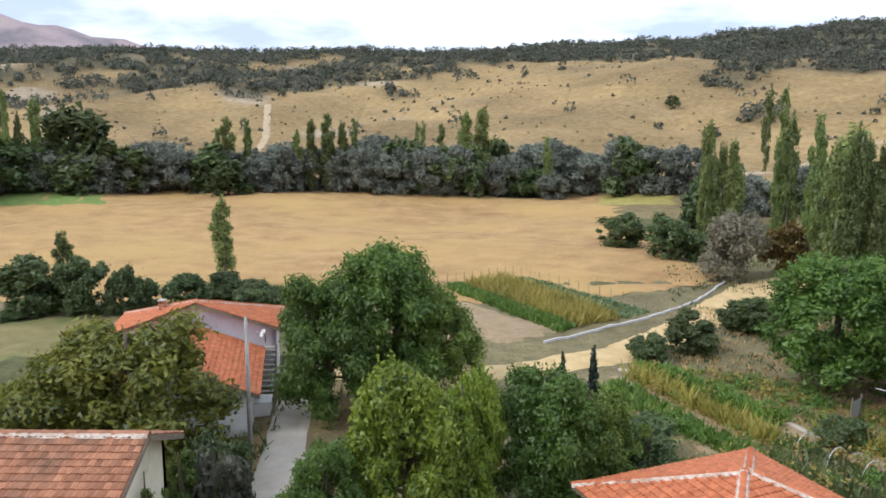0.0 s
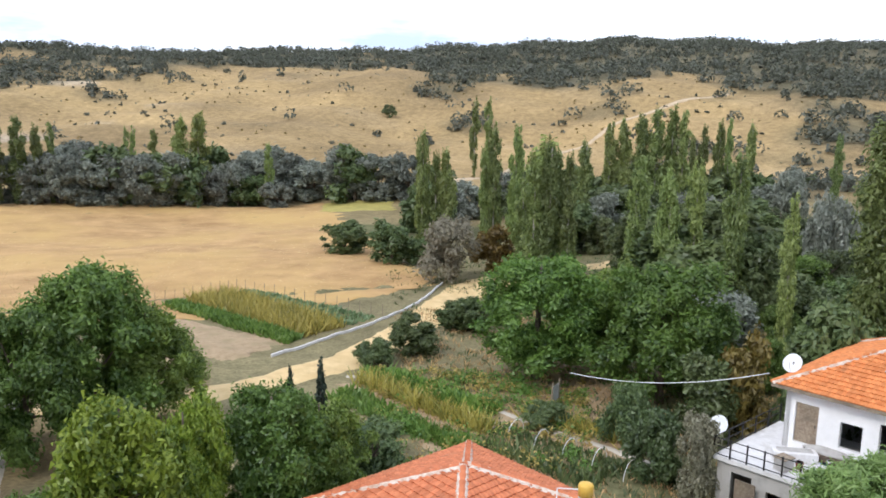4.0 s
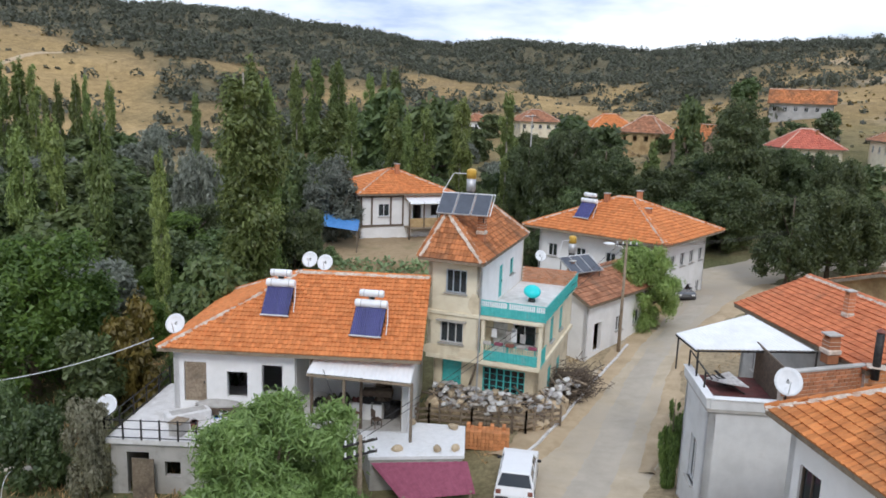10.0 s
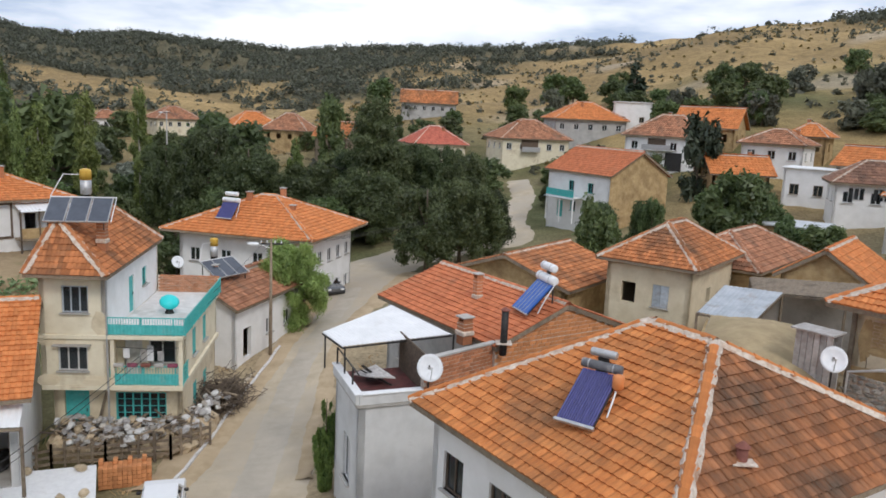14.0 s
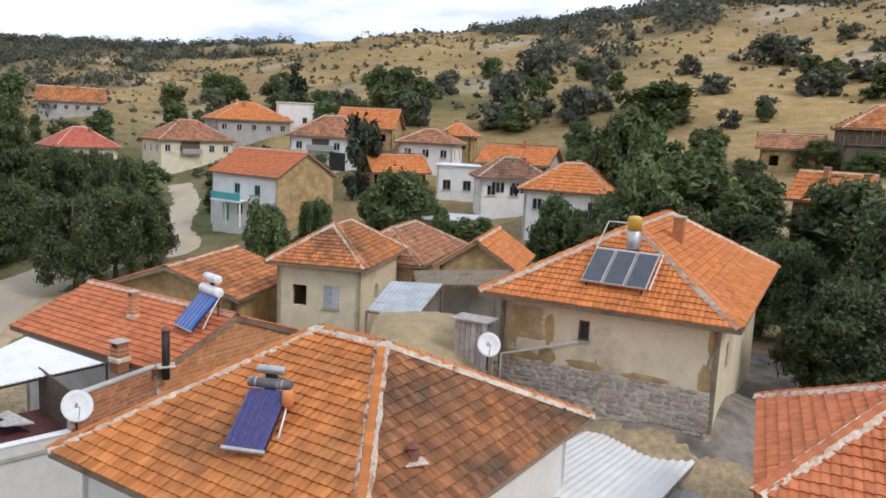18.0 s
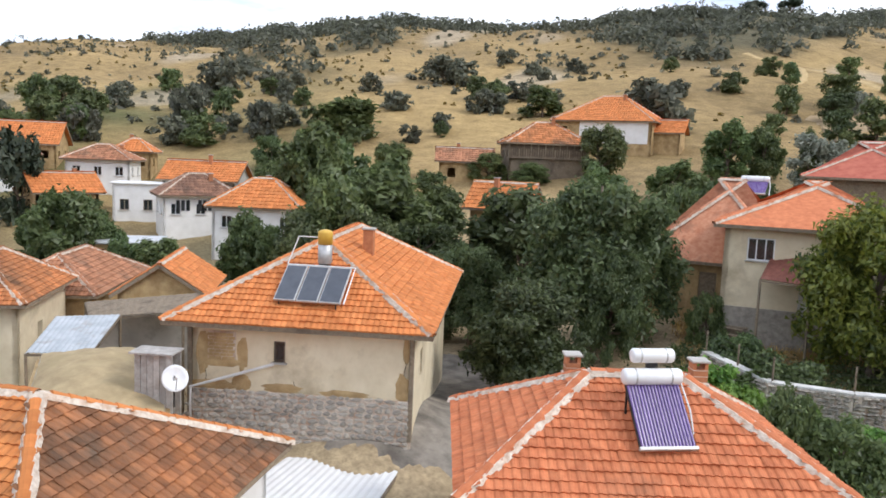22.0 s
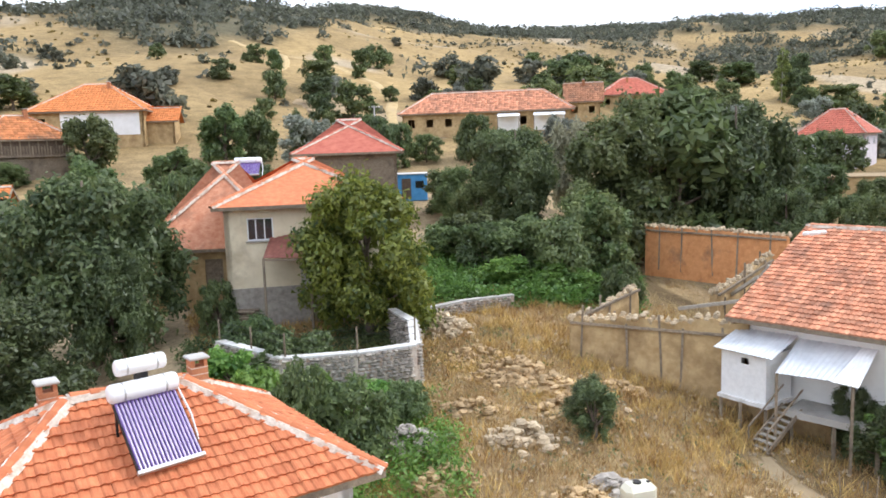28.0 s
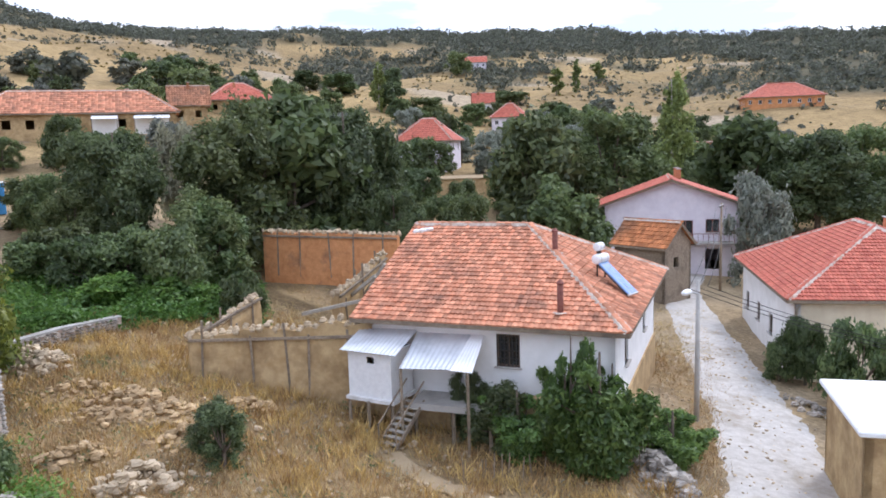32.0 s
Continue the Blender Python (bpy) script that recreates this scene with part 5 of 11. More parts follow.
house(23.6, -46.9, 195, 9.0, 10.5, 12.6, 17.3, "hip", "tile_patchy", "mud", fine=False, chimneys=0,
                 holes=([(0.8, 1.0, 0.8, 0.9, "plain"), (3.2, 0.2, 1.0, 1.9, "door")], (), (), ()), frame="wood",
                 label="mud-plastered wing under a long sloping tiled roof", group="")
house(21.4, -67.5, 193, 9.0, 11.0, 17.7, 20.5, "hip", "tile_crimson", "wood", fine=False, chimneys=0,
                holes=(row(2, 0, 8, 1.5, 0.8, 0.9, "hole"), (), (), ()), frame="wood",
                label="timber-clad house under a sharp pink-red pyramid roof", group="")
house_w = house(-42.2, -67.0, 57, 9.3, 13.3, 11.3, 13.7, "gable", "tile_crimson", "pinkish", fine=False, over=0.7, chimneys=2,
                holes=((), [(2.2, 3.4, 0.9, 1.2), (4.2, 3.2, 1.3, 1.5), (6.6, 3.2, 1.3, 1.5), (9.0, 3.6, 1.2, 1.2), (6.0, 0.4, 1.0, 1.0), (9.0, 0.2, 1.4, 1.9, "hole")], (), ()), frame="rust",
                label="tall pale house with a gable front and long balcony", group="")
for w_y in (3.9,):
    balcony_w = part("balcony", Geo().box((4.65 - 0.7 + 0.75, w_y * 0.5 + 1.0, 2.75), (1.5, 5.0, 0.14), bevel=0.02), M["concrete"], house_w)
    for k in range(12):
        part("baluster", Geo().box((5.4, 0.55 + 0.44 * k, 3.2), (0.04, 0.04, 0.8)), M["rust"], balcony_w)
    part("rail", Geo().box((5.4, 2.95, 3.62), (0.06, 5.0, 0.06)), M["rust"], balcony_w)
house(-36.9, -39.5, 60, 16.1, 12.4, 8.7, 11.9, "hip", "tile_crimson", ("white", "beige", "white", "white"), fine=True, chimneys=1,
                holes=(row(4, 0, 14.8, 1.6, 1.0, 1.2), (), (), [(1.5, 1.5, 1.1, 1.4), (5.0, 0.9, 1.1, 2.0, "hole"), (8.0, 1.5, 1.2, 1.4)]), frame="dark_wood",
                label="long white house under a brick-red hipped roof", group="")
house(-18.45, 25.1, 0, 10.3, 6.6, 6.05, 7.4, "gable", "tile_old", "cream", singles=64, near=(5, -4, 5), chimneys=0,
                 holes=(row(3, 0, 10, 1.2, 1.0, 1.2), (), (), ()), label="house under a dull brown-orange tiled roof with a straight ridge", **NEAR)
house(-19.6, 50.7, 100, 5.5, 10.8, 4.3, 6.2, "gh", "tile_red", "pinkish", fine=True, chimneys=0, ext=0.4, over=0.45,
                holes=((), (), (), ()), label="pale pink gabled house under red tiles", group="")
house(-18.8, 43.8, 101, 8.6, 9.4, 3.0, 4.95, "gable", "tile_red", "white", fine=True, chimneys=0, over=0.5,
                 holes=([(3.0, 0.9, 0.9, 1.0)], (), (), [(1.4, 1.0, 0.9, 1.0)]), label="low white annex under patchy red tiles", group="")
house_r = house(38.64, -0.74, -146, 10.1, 7.9, 8.4, 9.85, "gable", "tile_red", "cement", fine=True, over=0.4, chimneys=0, du=0.22, dv=0.33,
                holes=(row(3, 0, 10, 3.0, 1.0, 1.2), (), (), [(2.5, 3.2, 1.0, 1.2)]), label="house under a plain red roof beside the street", group="")
house_p = house(95.6, -17.4, 30, 12.1, 9.6, 11.8, 14.6, "gable", "tile_red", "white", fine=False, chimneys=0, over=0.4,
                holes=((), (), [(2.0, 0.2, 1.1, 2.0, "door"), (4.5, 1.2, 1.0, 1.2), (7.5, 3.6, 1.0, 1.2), (4.0, 3.6, 1.0, 1.2), (9.2, 0.2, 1.0, 2.0, "door")], [(5.8, 3.9, 0.9, 1.0, "hole")]), frame="turquoise",
                label="white house with an ochre adobe gable and red roof", group="")
house_hw = house(70.7, 42.8, -41, 10.5, 9.6, 8.8, 10.8, "hip", "tile_orange", "white", fine=False, chimneys=1,
                 holes=([(1.9, 5.9, 1.2, 1.3), (5.6, 5.0, 0.95, 2.0, "hole"), (7.6, 5.9, 1.0, 1.1, "hole")], (), (), row(3, 0, 8.4, 5.6, 1.0, 1.1)), frame="white_paint", plinth=(3.2, "stone"),
                 label="timber-framed two-storey house under an orange hipped roof", group="")
house(53.6, 16.1, -16, 9.5, 5.4, 5.1, 6.5, "gable", "tile_old", "white", fine=False, chimneys=1, over=0.4,
                 holes=([(1.0, 0.1, 1.0, 2.0, "hole"), (4.0, 1.0, 0.9, 1.1), (6.5, 1.0, 0.9, 1.1)], (), (), ()), label="small white house under brown tiles by the street", group="")
house(57.0, -19.6, -40, 12, 7.0, 8.7, 10.7, "hip", "tile_old", "mud", fine=False, chimneys=0, label="brown tiled farm building behind the beige house", group="")
house(53.5, -4.5, -36, 9, 9.5, 7.6, 9.2, "gable", "tile_worn", "mud", fine=False, chimneys=0, label="low mud-walled house under orange tiles", group="")
house(47.4, -21.9, -38, 7.5, 5.4, 9.5, 11.3, "gable", "tile_orange", "mud", fine=False, chimneys=0, over=0.35,
                 holes=((), (), (), [(1.8, 3.4, 0.5, 0.6, "hole")]), label="small adobe barn with a gable of bare mud", group="")
CLAD = [(-4.42, -2.0), (4.42, -2.0), (4.42, 5.9), (0, 8.5), (-4.42, 5.9)]
part("adobe_gable", Geo().add([(x, y, z) for x in (-5.71, -5.655) for y, z in CLAD],
                  [(0, 1, 2, 3, 4), (9, 8, 7, 6, 5)] + [(k, 5 + k, 5 + (k + 1) % 5, (k + 1) % 5) for k in range(5)]), M["mud"], house_p)

# ---- the farther houses of the village ----
FAR_HOUSES = (
    (215.6, 77.3, -51, 13.1, 10.5, 13.1, 16.4, "hip", "tile_old", "cream"), (227.9, 101.1, -66, 9, 7, 12.0, 14.4, "hip", "tile_old", "white"),
    (197.9, 51.4, -56, 12.5, 9.4, 12.8, 16.2, "hip", "tile_orange", "mud"), (183.4, 38.7, -99, 11.6, 9.3, 12.5, 16.3, "hip", "tile_old", "mud"),
    (166.7, 25.4, -112, 8.5, 7.0, 11.9, 15.2, "gable", "tile_worn", "wood"), (148.0, 4.7, -69, 11, 9.0, 12.3, 15.5, "hip", "tile_crimson", "cream"),
    (220.5, 7.7, -89, 16, 8.0, 20.4, 24.0, "gable", "tile_worn", "cement"))
FAR_HOUSES_2 = (
    (147.2, -12.7, -76, 13.8, 11, 14.1, 17.5, "hip", "tile_old", "cream"), (154.9, -24.3, -85, 14.7, 11.8, 18.0, 21.3, "hip", "tile_orange", "cement"),
    (117.9, -31.2, -121, 12.5, 9.2, 16.1, 19.2, "hip", "tile_old", "white"), (123.2, -38.6, -123, 10, 8.4, 17.6, 20.7, "gable", "tile_orange", "mud"),
    (104.4, -41.5, -128, 8.8, 7.0, 16.0, 17.9, "hip", "tile_old", "white"), (109.7, -48.1, -130, 6, 5, 17.1, 18.9, "hip", "tile_orange", "mud"),
    (79.9, -41.1, -109, 8.6, 6.8, 13.0, 15.2, "hip", "tile_dark", "white"))
FAR_HOUSES_3 = (
    (87.9, -46.9, -139, 9.6, 7.2, 14.2, 16.4, "gable", "tile_orange", "cement"), (66.7, -41.0, -138, 9.2, 7.2, 12.7, 15.3, "hip", "tile_orange", "white"),
    (95.6, -32.8, -90, 7.8, 6.0, 12.4, 14.5, "gable", "tile_orange", "mud"), (62.7, -79.5, -133, 10.8, 8.6, 20.2, 22.9, "hip", "tile_worn", "wood"),
    (64.5, -98.2, -163, 14.9, 11.9, 24.0, 27.8, "hip", "tile_orange", "mud"), (70.1, -72.9, -138, 7.4, 5.6, 17.6, 19.3, "gable", "tile_old", "mud"),
    (46.0, -52.0, -160, 6.0, 5.2, 13.8, 16.0, "gable", "tile_orange", "mud"), (14.4, -119.2, -179, 25.7, 9.0, 23.0, 26.1, "hip", "tile_patchy", "mud"))
FAR_HOUSES_4 = (
    (-0.3, -144.3, 179, 7, 6, 25.3, 28.7, "gable", "tile_old", "mud"), (-10.8, -175.3, 186, 14.9, 11.9, 27.9, 31.7, "hip", "tile_crimson", "mud"),
    (-40.8, -137.4, 147, 11.1, 8.9, 18.2, 22.2, "hip", "tile_crimson", "pinkish"), (-86.7, -204.5, 141, 9.9, 8.0, 24.5, 28.3, "hip", "tile_crimson", "pinkish"),
    (-92.8, -239.4, 158, 7.3, 5.8, 30.2, 33.6, "gable", "tile_crimson", "white"), (-144.0, -376.2, 159, 12.6, 10.1, 57.7, 61, "gable", "tile_crimson", "pinkish"),
    (-173.5, -197.3, 148, 23, 15, 28.6, 32.9, "hip", "tile_crimson", "mud_red"), (-81.6, -90.0, 136, 11.4, 9.1, 9.5, 12.0, "hip", "tile_crimson", "mud"),
    (-94.9, -132.5, 143, 5.6, 4.4, 13.6, 16.4, "gable", "tile_crimson", "white"))
VILLAGE = {}
WORDS = dict(tile_worn="orange-brown worn tiles", tile_dark="dark brown tiles", tile_old="brown weathered tiles", tile_orange="orange tiles", tile_crimson="red tiles", tile_patchy="patchy red tiles")
WALLS = dict(cream="cream plastered", white="white plastered", mud="mud-plastered", cement="grey rendered", pinkish="pale pink", wood="timber-fronted", mud_red="bare brick")
for fx, fy, fr, fl, fw, fe, fz, fk, ft, fm in FAR_HOUSES + FAR_HOUSES_2 + FAR_HOUSES_3 + FAR_HOUSES_4:
    fb = min(gz(fx, fy), fe - 2.6)
    tall = fe - fb > 4.2
    n1, n2 = max(2, int(fl / 2.6)), max(1, int(fw / 3.2))
    zs = [0.9, 3.5] if tall and fe - fb > 4.9 else [fe - fb - 2.0]
    style = "hole" if fm in ("wood", "mud") else "plain"
    VILLAGE[(fx, fy)] = house(fx, fy, fr, fl, fw, fe, fz, fk, ft, fm, base=fb, du=0.42, dv=0.5, depth=3.0,
          holes=([q for z in zs for q in row(n1, 0, fl - 1.1, z, 1.0, 1.15, style)], [q for z in zs[-1:] for q in row(n2, 0, fw - 1.1, z, 0.95, 1.1, style)], (), [q for z in zs[-1:] for q in row(n2, 0, fw - 1.1, z, 0.95, 1.1, style)]),
          label="%s %s house under %s" % (WALLS[fm], "two-storey" if tall else "low", WORDS[ft]), chimneys=1)

def village_fronts():
    """Galleries, balconies, gates and porches on the farther houses."""
    h = VILLAGE[(62.7, -79.5)]
    top = 20.4 - h.matrix_world.translation.z
    for side, n, ln in ((-1, 12, 9.7), (1, 12, 9.7)):
        y = side * 3.95
        deck = part("gallery", Geo().box((0, y, top - 2.0), (ln + 0.3, 0.5, 0.16)), M["wood"], h, "weathered timber gallery under the eaves")
        # dark sheet standing in for the shade inside the open gallery
        part("shade_wall", Geo().box((0, y * 0.955, top - 0.95), (ln - 0.4, 0.06, 1.7)), M["dark_wood"], deck)
        for k in range(n):
            x = (k / (n - 1) - 0.5) * ln
            part("post", Geo().box((x, y + side * 0.16, top - 0.95), (0.12, 0.12, 2.0)), M["wood"], deck)
        for k in range(34):
            part("slat", Geo().box(((k / 33 - 0.5) * ln, y + side * 0.2, top - 1.45), (0.13, 0.03, 0.9 + 0.1 * (k % 3))), M["wood"], deck)
    h = VILLAGE[(117.9, -31.2)]
    top = 16.1 - h.matrix_world.translation.z
    for y in (-4.07,):
        part("garage_door", Geo().box((1.6, y - 0.02, top - 3.6), (2.4, 0.1, 2.6)), M["iron"], h, "black metal gate")
        b = part("balcony", Geo().box((-0.8, y - 0.5, top - 2.0), (4.2, 1.0, 0.14)), M["white_paint"], h)
        part("balcony_front", Geo().box((-0.8, y - 1.0, top - 1.6), (4.2, 0.05, 0.7)), M["steel"], b)
        # dark panel painted for the shadow behind the balcony
        part("shadow_door", Geo().box((-1.0, y - 0.01, top - 1.15), (2.6, 0.06, 1.5)), M["dark_wood"], b)
    h = VILLAGE[(147.2, -12.7)]
    top = 14.1 - h.matrix_world.translation.z
    b = part("balcony", Geo().box((-1.2, -5.4, top - 2.3), (3.4, 1.0, 0.15)), M["concrete"], h)
    # shade of the balcony recess, drawn as a dark panel
    part("shadow_door", Geo().box((-1.2, -4.98, top - 1.15), (3.2, 0.06, 2.0)), M["dark_wood"], b)
    part("balcony_front", Geo().box((-1.2, -5.9, top - 1.85), (3.4, 0.05, 0.8)), M["steel"], b)
    h = VILLAGE[(79.9, -41.1)]
    top = 13.0 - h.matrix_world.translation.z
    for k in range(3):
        for j in range(3):
            part("window", Geo().box((-2.3 + 2.2 * k + 0.5 * j, -2.9, top - 1.05), (0.36, 0.08, 1.1)), M["car_glass"], h)
    h = VILLAGE[(64.5, -98.2)]
    top = 24.0 - h.matrix_world.translation.z
    part("white_front", Geo().box((1.6, -5.46, top - 1.6), (9.6, 0.08, 3.0)), M["white"], h, "whitewashed upper front")
    w = house(56.2, -99.0, -163, 5.4, 5.0, 22.6, 24.4, "gable", "tile_orange", "mud", chimneys=0, label="low mud-walled lean-to wing under orange tiles", depth=4.0)
    h = VILLAGE[(14.4, -119.2)]
    top = 23.0 - h.matrix_world.translation.z
    for x0, wide in ((9.2, 4.5), (3.4, 3.2)):
        part("porch_roof", corrugated([(x0 - wide / 2, -6.2, top - 0.9), (x0 + wide / 2, -6.2, top - 0.9), (x0 + wide / 2, -3.9, top - 0.3), (x0 - wide / 2, -3.9, top - 0.3)], 12, 0.04), M["white_sheet"], h, "pale sheet porch roof")
        part("porch_wall", Geo().box((x0, -4.02, top - 1.7), (wide, 0.08, 2.4)), M["white"], h)
        for k in (-0.48, 0.48):
            part("porch_post", Geo().box((x0 + wide * k, -6.1, top - 2.2), (0.12, 0.12, 2.6)), M["wood"], h)
    h, front = house_p, 4.42
    deck = part("balcony", Geo().box((1.4, front + 0.75, 2.9), (5.2, 1.5, 0.16)), M["white"], h, "white balcony with a pale turquoise front")
    part("balcony_front", Geo().box((1.4, front + 1.48, 3.35), (5.2, 0.05, 0.8)), M["turquoise"], deck)
    for x in (-1.1, 1.4, 3.9):
        part("post", Geo().box((x, front + 1.42, 1.4), (0.16, 0.16, 3.0)), M["white"], deck)
    part("awning", corrugated([(-1.3, front + 1.8, 2.75), (4.1, front + 1.8, 2.75), (4.1, front + 0.02, 3.0), (-1.3, front + 0.02, 3.0)], 14, 0.03), M["sheet"], deck)


village_fronts()

# ---- helpers for things laid out in world coordinates ----
def wpart(name, g, material, parent, label="", smooth=False):
    ob = part(name, g, material, parent, label, smooth)
    if parent.parent is None:
        ob.matrix_local = parent.matrix_world.inverted()
    return ob


def frame_of(x, y, z, up_heading, tilt):
    """Axes of a tilted panel: x across, y up the slope, z out of it."""
    a, t = radians(up_heading), radians(tilt)
    up = Vector((math.cos(a) * math.cos(t), math.sin(a) * math.cos(t), math.sin(t)))
    side = Vector((math.sin(a), -math.cos(a), 0))
    out = side.cross(up)
    return Matrix(((side.x, up.x, out.x, x), (side.y, up.y, out.y, y), (side.z, up.z, out.z, z), (0, 0, 0, 1)))


def tube_heater(x, y, z, up_heading, tilt=42, wide=1.35, long=1.65, tubes=16, glass="tube_blue", tank="tank_white", tanks=1, can=False, label="", solid=None, slim=1.0):
    """A rooftop water heater: glass tubes, a boiler across their top, a feeder above, an iron stand."""
    h = tagged(new("solar_water_heater"), label, "water heater", "rooftop water heaters")
    h.empty_display_size = 0.3
    h.matrix_world = frame_of(x, y, z, up_heading, tilt)
    if solid:
        part("collector", Geo().box((0, long / 2, 0), (wide, long, 0.09), bevel=0.01), M[solid], h)
        for i in range(1, 5):
            part("collector_rib", Geo().box((wide * (i / 5 - 0.5), long / 2, 0.05), (0.02, long, 0.014)), M["steel"], h)
    else:
        part("reflector", Geo().box((0, long / 2, -0.06), (wide, long, 0.015)), M["sheet"], h)
        for i in range(tubes):
            u = wide * ((i + 0.5) / tubes - 0.5)
            part("glass_tube", Geo().tube([(u, 0.03, 0), (u, long, 0)], wide / tubes * 0.44, 7), M[glass], h)
    part("foot_rail", Geo().box((0, 0, -0.01), (wide + 0.1, 0.09, 0.10), bevel=0.01), M["steel"], h)
    for s in (-1, 1):
        part("side_rail", Geo().bar((s * wide / 2, 0, -0.05), (s * wide / 2, long, -0.05), 0.045), M["iron"], h)
    up = np.array(h.matrix_world.to_3x3().inverted() @ Vector((0, 0, 1)))
    for i in range(tanks):
        c = np.array((0, long + 0.14 + 0.10 * i, 0.08)) + up * 0.44 * i * slim
        w = wide + 0.16 - 0.42 * (i > 0)
        r = (0.21 - 0.03 * (i > 0)) * slim
        body = part("boiler" if i == 0 else "feed_tank", Geo().tube([c + (s * w / 2, 0, 0) for s in (-1, -0.97, -0.9, 0.9, 0.97, 1)], [r * 0.55, r * 0.88, r, r, r * 0.88, r * 0.55], 14), M[tank if i == 0 else "steel" if can else "tank_white"], h, smooth=True)
        for s in (-0.6, 0.6):
            part("tank_band", Geo().tube([c + (s * w / 2 - 0.02, 0, 0), c + (s * w / 2 + 0.02, 0, 0)], r * 1.02, 14), M["steel"], body)
        part("tank_stand", Geo().bar(c - up * r, c - up * (r + 0.22), 0.3, 0.05), M["iron"], h)
    for s in (-1, 1):
        top = np.array((s * wide * 0.46, long, -0.05))
        part("back_leg", Geo().bar(top, top - up * (long * math.sin(radians(tilt)) - long * math.cos(radians(tilt)) * 0.45 + 0.1), 0.045), M["iron"], h)
    if can:
        c = np.array((wide * 0.62, long * 0.85, 0.1))
        part("feed_can", Geo().tube([c - up * 0.2, c - up * 0.15, c + up * 0.16, c + up * 0.2], [0.1, 0.15, 0.15, 0.08], 12), M["orange_can"], h, "orange plastic feed can", True)
    part("water_pipe", Geo().tube([(wide * 0.55, long + 0.1, 0.0), (wide * 0.62, long * 0.6, -0.1), (wide * 0.62, long * 0.2, -0.3)], 0.025, 6), M["white_paint"], h)
    return h


def flat_heater(x, y, z, up_heading, tilt=35, tank_h=1.2, wide=0.92, long=1.75, panels=3, tank_up=0.5, roof_drop=0.9, label=""):
    """Flat collectors side by side on a stand, with an upright tank behind them."""
    h = tagged(new("solar_water_heater"), label, "water heater", "rooftop water heaters")
    h.empty_display_size = 0.3
    h.matrix_world = frame_of(x, y, z, up_heading, tilt)
    up = np.array(h.matrix_world.to_3x3().inverted() @ Vector((0, 0, 1)))
    for i in range(panels):
        u = (i - (panels - 1) / 2) * (wide + 0.04)
        c = part("collector", Geo().box((u, long / 2, 0.0), (wide, long, 0.09), bevel=0.012), M["steel"], h)
        part("absorber", Geo().box((u, long / 2, 0.05), (wide - 0.09, long - 0.09, 0.012)), M["panel_grey"], c, "dark glazed absorber")
    w = panels * (wide + 0.04)
    part("header_pipe", Geo().tube([(-w / 2, long + 0.05, 0.02), (w / 2 + 0.1, long + 0.05, 0.02), (w / 2 + 0.1, 0.0, 0.02)], 0.03, 6), M["white_paint"], h)
    for s in (-1, 1):
        part("front_leg", Geo().bar((s * w * 0.42, 0.05, -0.05), np.array((s * w * 0.42, 0.05, -0.05)) - up * 0.35, 0.045), M["iron"], h)
        top = np.array((s * w * 0.42, long - 0.05, -0.05))
        part("back_leg", Geo().bar(top, top - up * roof_drop, 0.045), M["iron"], h)
    c = np.array((0.1, long + 0.35, 0)) + up * tank_up
    t = part("tank", Geo().tube([c - up * tank_h / 2, c - up * (tank_h / 2 - 0.05), c + up * tank_h * 0.12, c + up * tank_h * 0.121], [0.22, 0.26, 0.26, 0.2], 16), M["steel"], h, "steel lower tank", True)
    part("feed_tank", Geo().tube([c + up * tank_h * 0.1, c + up * tank_h * 0.45, c + up * tank_h * 0.5, c + up * tank_h * 0.55], [0.27, 0.27, 0.25, 0.1], 16), M["tank_yellow"], h, "yellow upper tank", True)
    part("tank_stand", Geo().bar(c - up * tank_h / 2, c - up * (tank_h / 2 + roof_drop * 0.6), 0.35, 0.3), M["iron"], h)
    part("tank_pipe", Geo().tube([c + up * tank_h * 0.3 + (-0.27, 0, 0), c + up * tank_h * 0.3 + (-1.0, 0, 0), (-w / 2, long + 0.05, 0.02)], 0.025, 6), M["white_paint"], h)
    return h


